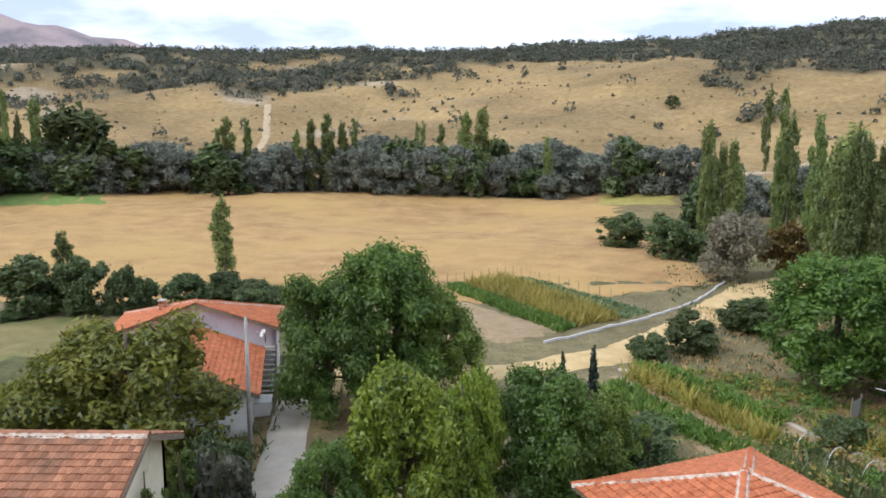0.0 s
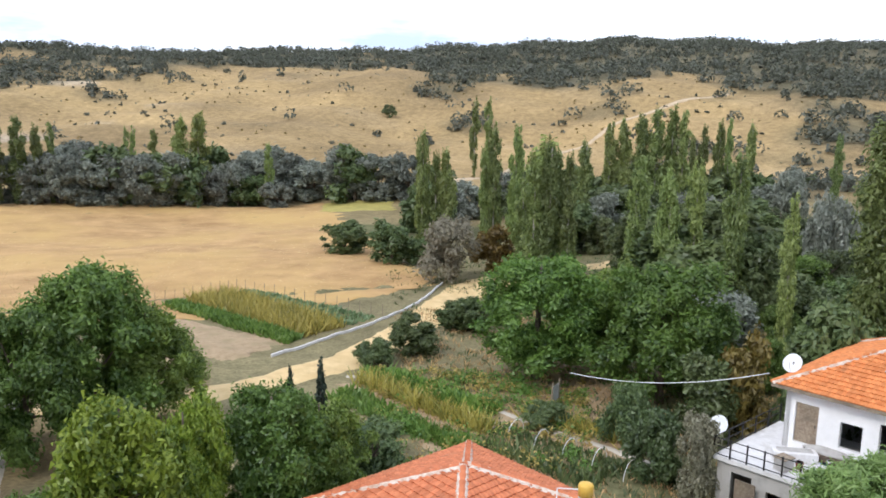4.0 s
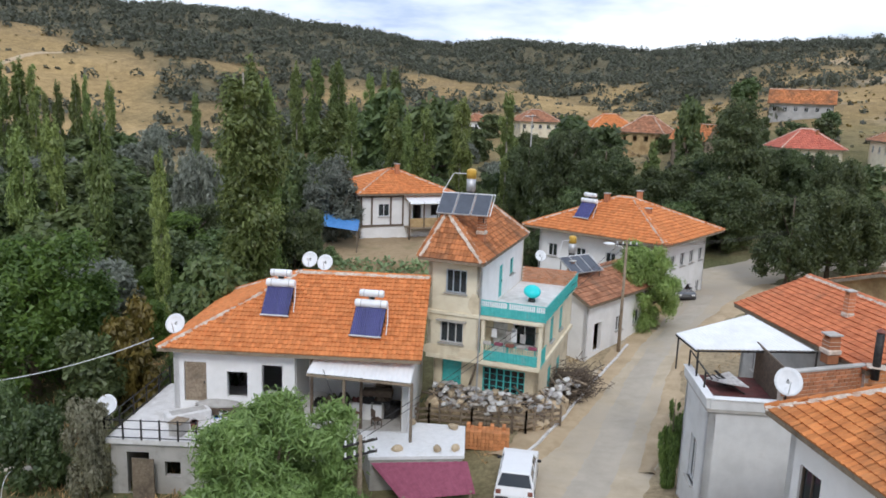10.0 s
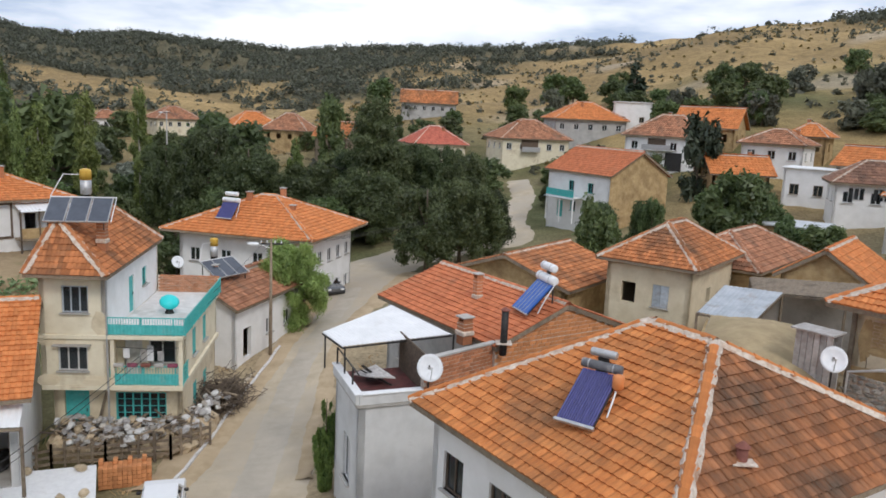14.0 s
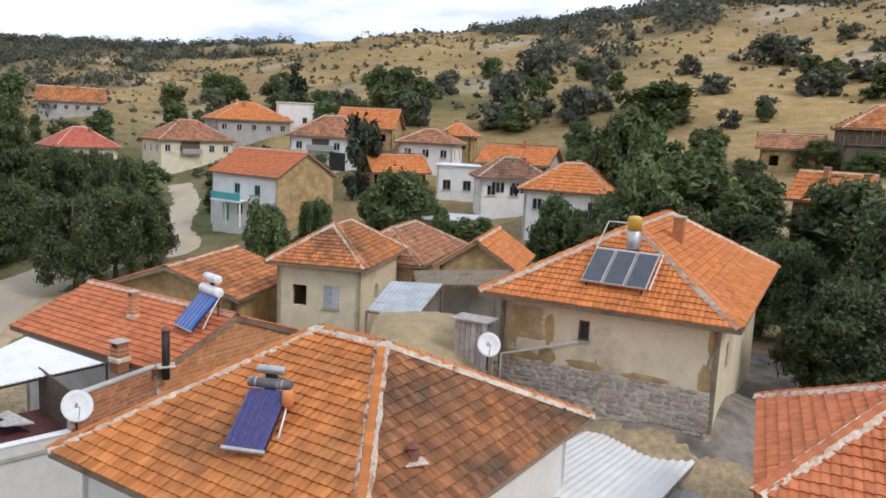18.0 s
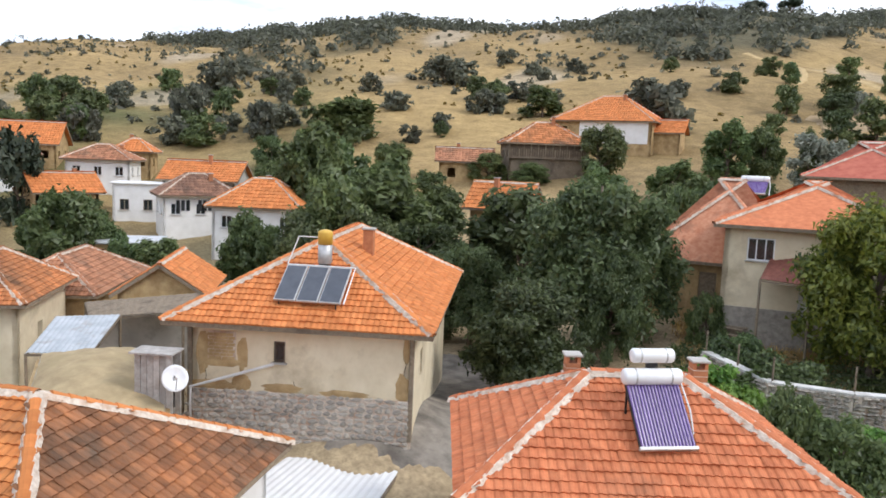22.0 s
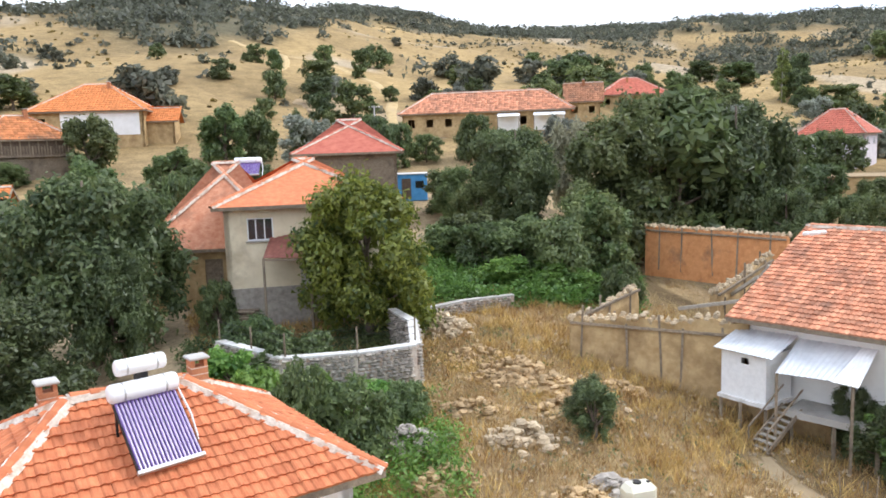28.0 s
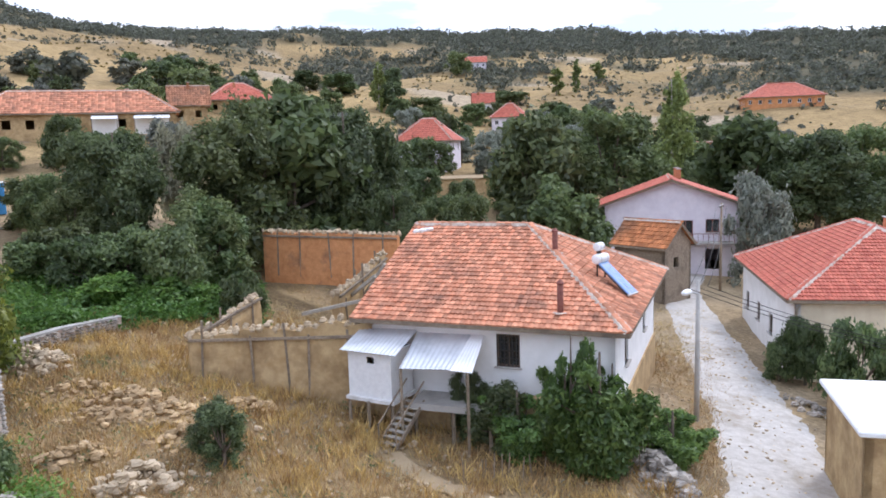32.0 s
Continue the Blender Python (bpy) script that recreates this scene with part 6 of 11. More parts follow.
def satellite_dish(x, y, z, face, size=0.8, elev=32, mast=0.9, label="white satellite dish on an iron mast"):
    """A shallow bowl facing a heading, with feed arm, head and mast; (x, y, z) is the bowl's middle."""
    d = thing("satellite_dish", x, y, z, 0, label, "satellite dish", "satellite dishes")
    a, e = radians(face), radians(elev)
    n = np.array((math.cos(a) * math.cos(e), math.sin(a) * math.cos(e), math.sin(e)))
    s = np.array((-math.sin(a), math.cos(a), 0))
    u = np.cross(n, s) * -1
    u = u if u[2] > 0 else -u
    pts, fs, rings, k = [], [], 5, 20
    for side in (0, 0.018):
        for i in range(rings):
            r = size / 2 * (i + 0.02) / (rings - 1)
            for j in range(k):
                b = 2 * math.pi * j / k
                pts.append(s * r * math.cos(b) + u * r * 1.08 * math.sin(b) + n * (0.16 * size * (r / (size / 2)) ** 2 - side - 0.05))
    m = rings * k
    for i in range(rings - 1):
        for j in range(k):
            q = (i * k + j, i * k + (j + 1) % k, (i + 1) * k + (j + 1) % k, (i + 1) * k + j)
            fs += [q, tuple(m + t for t in q[::-1])]
    o = (rings - 1) * k
    fs += [(o + j, o + (j + 1) % k, m + o + (j + 1) % k, m + o + j) for j in range(k)]
    part("reflector", Geo().add(pts, fs), M["dish"], d, "", True)
    tip = n * size * 0.62 - u * size * 0.12
    part("feed_arm", Geo().bar(-u * size * 0.5, tip, 0.025), M["steel"], d)
    part("feed_head", Geo().tube([tip - n * 0.05, tip + n * 0.07], [0.035, 0.05], 8), M["white_paint"], d)
    b = -n * 0.09
    part("bracket", Geo().box(b, (0.12, 0.12, 0.16)), M["steel"], d)
    part("mast", Geo().tube([b + (0, 0, 0.12), b - n * 0.1 - (0, 0, 0.1), b - n * 0.1 - (0, 0, mast)], 0.03, 8), M["iron"], d)
    return d


def chimney(x, y, z, high=0.9, wide=0.42, kind="brick", label="", rot=0):
    """A stack through the roof at z: brick with a capped top, or a rusty pipe."""
    c = thing("chimney", x, y, z - 0.5, rot, label, "chimney")
    if kind == "pipe":
        part("pipe", Geo().tube([(0, 0, 0), (0, 0, high + 0.5)], wide / 2, 12), M["iron" if "black" in label else "rust"], c, "", True)
        part("cowl", Geo().tube([(0, 0, high + 0.5), (0, 0, high + 0.53), (0, 0, high + 0.66)], [wide * 0.6, wide * 0.7, 0.04], 12), M["rust"], c)
        part("flashing", Geo().box((0, 0, 0.53), (wide * 2.2, wide * 2.2, 0.03)), M["mortar"], c)
        return c
    part("base", Geo().box((0, 0, 0.55), (wide * 1.25, wide * 1.25, 0.2), bevel=0.03), M["mortar"], c)
    g = Geo().box((0, 0, high / 2 + 0.3), (wide, wide, high + 0.5), bevel=0.015)
    st = part("shaft", g, M["brick"], c)
    for i in range(int((high + 0.2) / 0.16)):
        part("joint", Geo().box((0, 0, 0.5 + 0.16 * i), (wide + 0.004, wide + 0.004, 0.018)), M["mortar"], st)
    for s in (-1, 1):
        part("cap_post", Geo().box((s * wide * 0.38, 0, high + 0.63), (0.09, wide * 0.9, 0.2)), M["brick"], c)
    part("cap", Geo().box((0, 0, high + 0.76), (wide * 1.25, wide * 1.25, 0.07), bevel=0.02), M["concrete"], c)
    return c


def railing(parent, pts, high, material, step=0.16, post=1.5, bars=True, rails=2, name="railing"):
    """Rails, posts and balusters along a line of local points."""
    pts = [np.array(p, float) for p in pts]
    r = None
    for a, b in zip(pts, pts[1:]):
        g = Geo()
        for k in range(rails):
            z = high * (1 - k * (0.9 / max(1, rails - 1)) if rails > 1 else 1)
            g.bar(a + (0, 0, z), b + (0, 0, z), 0.045)
        ln = np.linalg.norm(b - a)
        if bars:
            for i in range(int(ln / step) + 1):
                p = a + (b - a) * min(1, i * step / ln)
                g.bar(p + (0, 0, high * 0.08), p + (0, 0, high), 0.022)
        r = part(name, g, M[material], parent)
        for i in range(int(ln / post) + 1):
            p = a + (b - a) * min(1, i * post / ln)
            part("post", Geo().box(p + (0, 0, high / 2), (0.06, 0.06, high)), M[material], r)
    return r


def sheet_fence(parent, a, b, z0, z1, material, name="parapet_sheet"):
    a, b = np.array(a, float), np.array(b, float)
    return part(name, corrugated([(a[0], a[1], z0), (b[0], b[1], z0), (b[0], b[1], z1), (a[0], a[1], z1)], int(np.linalg.norm(b - a) / 0.16), 0.02), M[material], parent)


def brick_wall(parent, a, b, z0, z1, thick=0.2, rows=None, single=True, brick="brick", bl=0.24, bh=0.10):
    """A wall of bare bricks: a mortar core with courses of separate bricks on both faces."""
    a, b = np.array(a, float), np.array(b, float)
    d = b - a
    ln = np.linalg.norm(d)
    d /= ln
    ang = math.degrees(math.atan2(d[1], d[0]))
    core = part("brick_wall", Geo().box((ln / 2, 0, (z1 - z0) / 2), (ln, thick - 0.03, z1 - z0)), M["mortar"], parent)
    core.matrix_local = pose(a[0], a[1], z0, 0, 0, ang)
    one = Geo().box((0, 0, 0), (bl - 0.015, thick, bh - 0.018), bevel=0.008).mesh("brick", M[brick])
    rnd = random.Random(int(ln * 100))
    for j in range(round((z1 - z0) / bh)):
        for i in range(int(ln / bl)):
            ob = new("brick", one)
            ob.parent = core
            ob.matrix_local = pose((i + 0.5 + 0.45 * (j % 2)) * bl, rnd.uniform(-0.008, 0.008), (j + 0.5) * bh, 0, 0, rnd.uniform(-1.5, 1.5))
    return core


# ---- the cream three-storey house with the roof terrace ----
def tower_house():
    rot, ox, oy, base = -84, 35.9, 20.7, 1.1
    h = thing("house", ox, oy, base, rot, "cream three-storey house with turquoise railings and a roof terrace", "house")
    z1, z2, z3 = 4.4 - base, 6.9 - base, 9.75 - base
    loc = lambda p: tuple(h.matrix_world.inverted() @ Vector(p))
    c = [loc(p) for p in ((35.3, 17.25, 9.95), (45.9, 18.6, 9.95), (45.7, 23.4, 9.95), (35.1, 20.95, 9.95))]
    r = [loc(p) for p in ((36.9, 20.2, 12.35), (43.9, 21.1, 12.25))]
    make_roof(h, c, r, "hip", "tile_worn", 85, np.array(c[0]), True)
    part("attic_floor", Geo().slab([(p[0] * 0.98, p[1], z3 + 0.1) for p in c], 0.08), M["dark_wood"], h)

    def walls(name, corners, za, zb, holes, wall="cream", frame="turquoise"):
        for i in range(len(corners)):
            a, b = corners[i], corners[(i + 1) % len(corners)]
            g = Geo()
            wall_panel(g, a, b, za, zb, [q[:4] for q in holes.get(i, ())], 0.24)
            w = part(name, g, M["white" if name == "top_floor_wall" and i == 1 else wall], h)
            for q in holes.get(i, ()):
                window_in(w, a, b, *q[:4], q[5] if len(q) > 5 else frame, q[4])
    walls("ground_floor_wall", [(0.15, 0.9), (6.2, 0.9), (6.2, 9.3), (0.15, 9.3)], -1.5, z1 - 0.25,
          {0: [(0.5, 0.75, 1.15, 2.0, "door"), (2.9, 1.25, 2.4, 1.4, "grille")], 1: [(2.5, 0.4, 1.1, 1.8, "door"), (5.0, 0.9, 1.0, 1.1, "shutters")]}, "beige")
    part("floor_slab", Geo().box((3.2, 4.66, z1 - 0.12), (6.46, 9.36, 0.25), bevel=0.02), M["cream"], h)
    walls("first_floor_wall", [(0, 0), (3.05, 0), (3.05, 1.25), (6.3, 1.25), (6.3, 9.3), (0, 9.3)], z1, z2 - 0.2,
          {0: [(0.75, z1 + 0.72, 1.35, 1.2, "triple", "white_cap")], 2: [(0.35, z1 + 0.1, 0.85, 1.9, "door", "white_cap"), (1.5, z1 + 0.7, 1.3, 1.2, "plain", "white_cap")], 3: [(1.6, z1 + 0.6, 0.9, 1.4, "shutters"), (4.2, z1 + 0.6, 0.9, 1.4, "shutters")]})
    part("terrace_slab", Geo().box((3.22, 4.62, z2 - 0.1), (6.6, 9.44, 0.22), bevel=0.03), M["cream"], h)
    part("terrace_floor", Geo().box((4.75, 4.4, z2 + 0.035), (3.4, 8.8, 0.03)), M["pale_slab"], h)
    walls("top_floor_wall", [(0, 0), (3.0, 0), (3.0, 9.2), (0, 9.2)], z2 + 0.02, z3 + 0.15,
          {0: [(1.0, z2 + 1.05, 1.2, 1.3, "triple", "shutter_blue")], 1: [(3.6, z2 + 0.06, 0.9, 1.95, "door"), (6.0, z2 + 1.0, 0.9, 1.0, "plain")]})
    for x, y in ((6.35, 0.1), (3.2, 0.1)):
        part("balcony_column", Geo().box((x, y, (z2 + z1) / 2 - 0.1), (0.2, 0.2, z2 - z1 - 0.1), bevel=0.02), M["cream"], h)
    railing(h, [(3.1, 0.05, z1), (6.45, 0.05, z1), (6.45, 1.2, z1)], 0.95, "turquoise", 0.13)
    railing(h, [(3.05, -0.05, z2 + 0.02), (6.6, -0.05, z2 + 0.02), (6.6, 9.1, z2 + 0.02)], 0.85, "turquoise", 0.12)
    sheet_fence(h, (3.15, 0.02), (6.4, 0.02), z1 + 0.05, z1 + 0.6, "turquoise", "railing_sheet")
    sheet_fence(h, (3.1, -0.09), (6.55, -0.09), z2 + 0.06, z2 + 0.55, "turquoise", "railing_sheet")
    sheet_fence(h, (6.56, 0.0), (6.56, 9.1), z2 + 0.06, z2 + 0.7, "turquoise", "railing_sheet")
    brick_wall(h, (3.1, 8.9), (6.55, 8.9), z2 + 0.02, z2 + 1.0)
    for i, x in enumerate((3.7, 4.5, 4.8, 5.3)):
        part("washing", Geo().box((x, 0.55 + 0.03 * (i % 3), z1 + 1.45 - 0.12 * (i % 2)), (0.3, 0.03, 0.5 + 0.15 * (i % 3)), bevel=0.01), M[("white_sheet", "concrete", "white_sheet", "sacks")[i]], h)
    part("window_hood", Geo().box((1.43, -0.12, z1 + 2.0), (1.7, 0.3, 0.07), bevel=0.01), M["concrete"], h)
    for k in range(5):
        part("flower_box", Geo().box((3.5 + 0.62 * k, 0.0, z1 + 1.04), (0.45, 0.2, 0.16), bevel=0.02), M[("concrete", "maroon", "rust")[k % 3]], h)
    for k, (x, z, wx, wz) in enumerate(((0.35, z1 + 0.25, 0.5, 0.3), (2.5, z1 + 0.2, 0.7, 0.28), (0.5, z2 - 0.25, 0.6, 0.3), (2.7, z2 + 0.5, 0.35, 0.6), (4.6, z1 - 0.1, 1.5, 0.14), (1.6, z1 - 0.08, 0.8, 0.12))):
        part("damp_stain", Geo().lump((x, -0.005, z), (wx, 0.02, wz), 310 + k, 7, 13, 0.25), M["beige"], h, "brown damp stain on cream plaster")
    part("washing_line", Geo().tube([(3.2, 0.55, z1 + 1.75), (4.8, 0.55, z1 + 1.68), (6.3, 0.55, z1 + 1.75)], 0.012, 5), M["iron"], h)
    part("strut", Geo().bar((2.2, 0.9, 1.0), (2.9, 0.1, z1 - 0.3), 0.1), M["wood"], h)
    part("drain_pipe", Geo().tube([(3.02, -0.06, z3), (3.02, -0.06, -0.5)], 0.05, 8), M["steel"], h)
    p = h.matrix_world @ Vector((4.9, 4.0, z2 + 0.05))
    t = thing("round_tub", p.x, p.y, p.z, 0, "round bright turquoise tub leaning on a stand", "tub")
    part("stand", Geo().tube([(0, 0, 0), (0, 0, 0.4)], [0.25, 0.1], 8), M["iron"], t)
    m = Geo().lump((0, 0, 0), (0.5, 0.5, 0.3), 3, 8, 16, 0.02)
    ob = part("bowl", m, M["tub"], t, "", True)
    ob.matrix_local = pose(0, 0, 0.6, 0, -28, 30)
    return h


tower_house()
flat_heater(36.6, 19.2, 12.15, 12, 33, tank_up=0.55, label="three dark flat collectors with a yellow tank on a worn roof", roof_drop=1.0)
chimney(37.6, 18.4, 11.1, 0.95, 0.4, "brick", "brick chimney on a worn orange roof")
satellite_dish(45.6, 17.6, 8.6, 215, 0.7, mast=1.6)
flat_heater(51.2, 15.9, 6.7, 60, 30, tank_up=0.6, label="three flat collectors with a yellow tank on brown tiles")

annex = thing("annex", 10.6, 21.6, gz(10.6, 21.6), 22, "low flat-roofed annex beside the red-roofed house", "annex")
part("body", Geo().box((0, 0, 1.3), (4.4, 3.0, 3.2), bevel=0.04), M["white"], annex)
part("roof", Geo().box((0, 0, 2.95), (4.8, 3.4, 0.16), bevel=0.03), M["concrete"], annex)

# ---- heaters, dishes and chimneys of the other roofs ----
tube_heater(28.85, 25.65, 7.42, 20, 48, tank="tank_white", tanks=2, label="blue tube water heater with a white boiler on orange tiles")
tube_heater(29.65, 20.9, 6.92, 17, 44, wide=1.5, tanks=2, label="blue tube water heater with two tanks on orange tiles")
tube_heater(64.7, 20.4, 8.5, 340, 48, wide=1.5, long=1.7, tanks=2, label="blue tube water heater on a broad orange roof")
tube_heater(19.45, -1.35, 10.42, 325, 34, wide=1.0, long=1.75, tubes=15, slim=0.62, tank="iron_tank", tanks=2, can=True, label="blue tube water heater with a dark boiler and orange can")
tube_heater(34.4, -1.4, 9.5, 290, 46, wide=1.4, long=1.75, tanks=2, solid="panel_blue", label="bright blue collector with two white tanks on red tiles")
tube_heater(10.95, -15.6, 11.42, 322, 45, wide=1.35, long=1.7, glass="tube_violet", tanks=2, label="violet tube water heater with two white tanks on red tiles")
tube_heater(23.0, -48.4, 16.5, 285, 28, wide=1.6, long=1.6, glass="tube_violet", label="violet tube water heater on a long tiled roof")
tube_heater(-14.9, -30.7, 11.05, 300, 40, wide=0.72, long=1.9, tanks=2, solid="panel_sky", label="sky-blue collector with white tanks on patchy tiles")
flat_heater(24.55, -15.2, 12.75, 305, 36, wide=0.78, tank_up=0.5, label="three dark flat collectors with a yellow tank on orange tiles")
flat_heater(9.75, 21.2, 4.05, 65, 28, tank_up=0.45, tank_h=1.1, panels=2, label="flat collectors with a yellow tank on a red pyramid roof")
satellite_dish(23.0, 30.7, 3.7, 205, 0.95, mast=0.8)
satellite_dish(26.9, 30.2, 6.75, 205, 0.95, mast=0.7)
satellite_dish(33.5, 26.8, 9.3, 200, 0.85, mast=0.6)
satellite_dish(33.5, 25.8, 9.25, 200, 0.85, mast=0.6)
satellite_dish(29.3, 2.4, 8.35, 190, 1.0, mast=1.0)
satellite_dish(26.1, 1.4, 5.1, 190, 0.85, mast=0.8, label="satellite dish fixed beside a house wall")
satellite_dish(26.2, -11.2, 10.35, 160, 0.85, mast=0.9, label="white satellite dish beside a cracked plaster wall")
chimney(37.3, 0.35, 9.3, 0.9, 0.34, "brick", "slim brick chimney on red tiles", 35)
chimney(33.4, 1.0, 8.6, 0.5, 0.5, "brick", "low brick chimney with a pitched cap", 35)
chimney(32.2, -0.6, 8.6, 1.4, 0.3, "pipe", "black stove pipe above a brick parapet")
chimney(14.5, -16.7, 12.1, 0.4, 0.4, "brick", "short brick chimney on red tiles", 45)
chimney(11.7, -18.4, 12.2, 0.45, 0.4, "brick", "short brick chimney on red tiles", 45)
chimney(-12.6, -33.2, 12.6, 0.95, 0.24, "pipe", "rusty stove pipe on patchy tiles")
chimney(-10.8, -29.3, 10.9, 1.15, 0.24, "pipe", "rusty stove pipe on patchy tiles")
chimney(17.9, -5.0, 10.3, 0.35, 0.26, "pipe", "clay vent pipe on weathered tiles")


# ---- the grey house with the white canopy ----
def canopy_house():
    h = thing("house", 33.8, 6.96, 1.0, -159, "grey rendered house with a flat roof under a white canopy", "house")
    top = 6.0
    cor = [(1.8, 0), (5.5, 0), (5.5, 6.5), (1.8, 6.5)]
    holes = {0: [(1.5, 2.2, 1.0, 1.9, "plain")], 1: []}
    for i in range(4):
        a, b = cor[i], cor[(i + 1) % 4]
        g = Geo()
        wall_panel(g, a, b, -1.5, top, [q[:4] for q in holes.get(i, ())])
        w = part("wall", g, M["pale_render"], h)
        for q in holes.get(i, ()):
            window_in(w, a, b, *q[:4], "white_paint", q[4])
    part("roof_slab", Geo().box((3.65, 3.25, top - 0.05), (3.9, 6.7, 0.16), bevel=0.02), M["concrete"], h)
    for c, s in (((3.65, -0.02, top + 0.2), (3.8, 0.24, 0.4)), ((5.5, 1.2, top + 0.2), (0.24, 2.4, 0.4))):
        part("parapet", Geo().box(c, s, bevel=0.02), M["pale_render"], h)
    for c, s in (((3.65, -0.02, top + 0.43), (3.9, 0.34, 0.06)), ((5.5, 1.3, top + 0.43), (0.34, 2.4, 0.06))):
        part("coping", Geo().box(c, s, bevel=0.015), M["white_paint"], h)
    part("terrace_floor", Geo().box((3.6, 3.2, top + 0.045), (3.5, 6.2, 0.03)), M["maroon_floor"], h, "dark red-brown terrace floor")
    inv = h.matrix_world.inverted()
    q = [inv @ Vector(p) for p in ((31.05, 5.95, 8.5), (33.2, 1.55, 8.6), (36.8, 4.4, 8.85), (32.6, 7.0, 8.6))]
    part("canopy", corrugated([tuple(p) for p in q], 26, 0.035), M["white_sheet"], h, "white corrugated canopy sheet")
    for p in q:
        part("canopy_post", Geo().bar((p.x * 0.97, p.y + 0.12, top), (p.x * 0.97, p.y + 0.12, p.z - 0.04), 0.06), M["iron"], h)
    for a, b in ((0, 1), (1, 2), (2, 3), (3, 0)):
        part("canopy_beam", Geo().bar(tuple(q[a] - Vector((0, 0, 0.07))), tuple(q[b] - Vector((0, 0, 0.07))), 0.06), M["iron"], h)
    # dark board added to stand for the shaded interior under the canopy
    part("back_wall", Geo().box((3.4, 2.75, top + 0.85), (3.2, 0.06, 1.6)), M["dark_wood"], h)
    railing(h, [(1.9, 0, top + 0.4), (5.45, 0, top + 0.4)], 0.75, "iron", 0.3, 1.3, False, 1)
    brick_wall(h, (5.2, 2.6), (3.6, 6.4), top - 0.4, top + 1.45, bl=0.3, bh=0.16)
    part("wall_coping", Geo().bar((5.2, 2.6, top + 1.5), (3.6, 6.4, top + 1.5), 0.3, 0.07), M["concrete"], h)
    return h


canopy = canopy_house()
r_base = house_r.matrix_world.translation.z
brick_wall(house_r, (4.86, -3.9), (4.86, 3.5), 6.6 - r_base, 8.42 - r_base, 0.24, brick="brick_new", bl=0.34, bh=0.18)
for k in range(7):
    half = 3.5 * (1 - (k + 0.9) / 7.6)
    brick_wall(house_r, (4.86, -half), (4.86, half), 8.42 + 0.18 * k - r_base, 8.6 + 0.18 * k - r_base, 0.24, brick="brick_new", bl=0.34, bh=0.18)
w0 = thing("garden_chair", 30.9, 4.6, 7.08, 40, "folded chair and scrap heaped on the terrace", "chair")
for i in range(7):
    a = i * 0.9
    part("bar", Geo().bar((-0.6 + 0.2 * i, -0.4, 0.02), (0.5 - 0.1 * i, 0.4, 0.5 + 0.25 * math.sin(a)), 0.04), M["iron"], w0)
part("cover", Geo().add([(-0.7, -0.5, 0.35), (0.7, -0.5, 0.5), (0.8, 0.5, 0.25), (-0.6, 0.5, 0.55), (-0.7, -0.5, 0.3), (0.7, -0.5, 0.45), (0.8, 0.5, 0.2), (-0.6, 0.5, 0.5)],
                        [(0, 1, 2, 3), (7, 6, 5, 4), (0, 4, 5, 1), (1, 5, 6, 2), (2, 6, 7, 3), (3, 7, 4, 0)]), M["sacks"], w0, "grey sheet laid over it")


# ---- the terrace in front of the orange-roofed house ----
def terrace_block():
    h = thing("terrace_building", 24.5, 27, 0.2, 0, "flat-roofed outbuilding carrying a pale terrace with a wire rail", "outbuilding")
    P = [(21.6, 29.3), (23.3, 25.6), (28.6, 21.3), (31.5, 24.5), (28.0, 31.8)]
    g = Geo()
    wpart("terrace_slab", g.slab([(x, y, 2.95) for x, y in P], 0.22), M["pale_slab"], h)
    holes = {0: [(0.7, 0.3, 1.0, 2.0, "hole"), (2.4, 1.2, 0.7, 0.7, "hole")], 1: [(2.5, 0.3, 1.1, 2.0, "hole")]}
    for i in range(5):
        a, b = np.array(P[i]), np.array(P[(i + 1) % 5])
        mid = np.array((27.0, 27.0))
        a, b = a + (mid - a) * 0.04, b + (mid - b) * 0.04
        g = Geo()
        wall_panel(g, a, b, -0.8, 2.75, [q[:4] for q in holes.get(i, ())], 0.25)
        wpart("wall", g, M["concrete"], h)
    for a, b in ((P[0], P[1]), (P[0], P[4])):
        r = None
        a, b = np.array((*a, 2.95)), np.array((*b, 2.95))
        g = Geo()
        for z in (0.9, 0.5, 0.1):
            g.bar(a + (0, 0, z), b + (0, 0, z), 0.035)
        r = wpart("railing", g, M["iron"], h)
        for i in range(6):
            p = a + (b - a) * i / 5
            wpart("post", Geo().box(p + (0, 0, 0.48), (0.06, 0.06, 0.96)), M["iron"], h)
    wpart("door_leaf", Geo().box((22.1, 27.6, 1.2), (0.06, 1.0, 2.0), radians(20)), M["wood"], h)
    return h


terrace_block()
sink = thing("stone_trough", 24.9, 27.6, 2.95, -30, "pale stone trough on the terrace", "trough")
part("basin", Geo().box((0, 0, 0.25), (2.0, 0.8, 0.5), bevel=0.05), M["pale_slab"], sink)
part("hollow", Geo().box((0, 0, 0.505), (1.6, 0.5, 0.02)), M["concrete"], sink)
bx = thing("crate", 23.6, 26.9, 2.95, 10, "grey wooden crate on the terrace", "crate")
part("body", Geo().box((0, 0, 0.3), (0.7, 0.6, 0.6), bevel=0.02), M["concrete"], bx)
part("lid", Geo().box((0, 0, 0.62), (0.76, 0.66, 0.05), bevel=0.01), M["wood"], bx)
wm = thing("washing_machine", 28.0, 25.2, 2.95, -67, "white washing machine against the house wall", "washing machine")
part("cabinet", Geo().box((0, 0, 0.42), (0.6, 0.55, 0.84), bevel=0.02), M["white_paint"], wm)
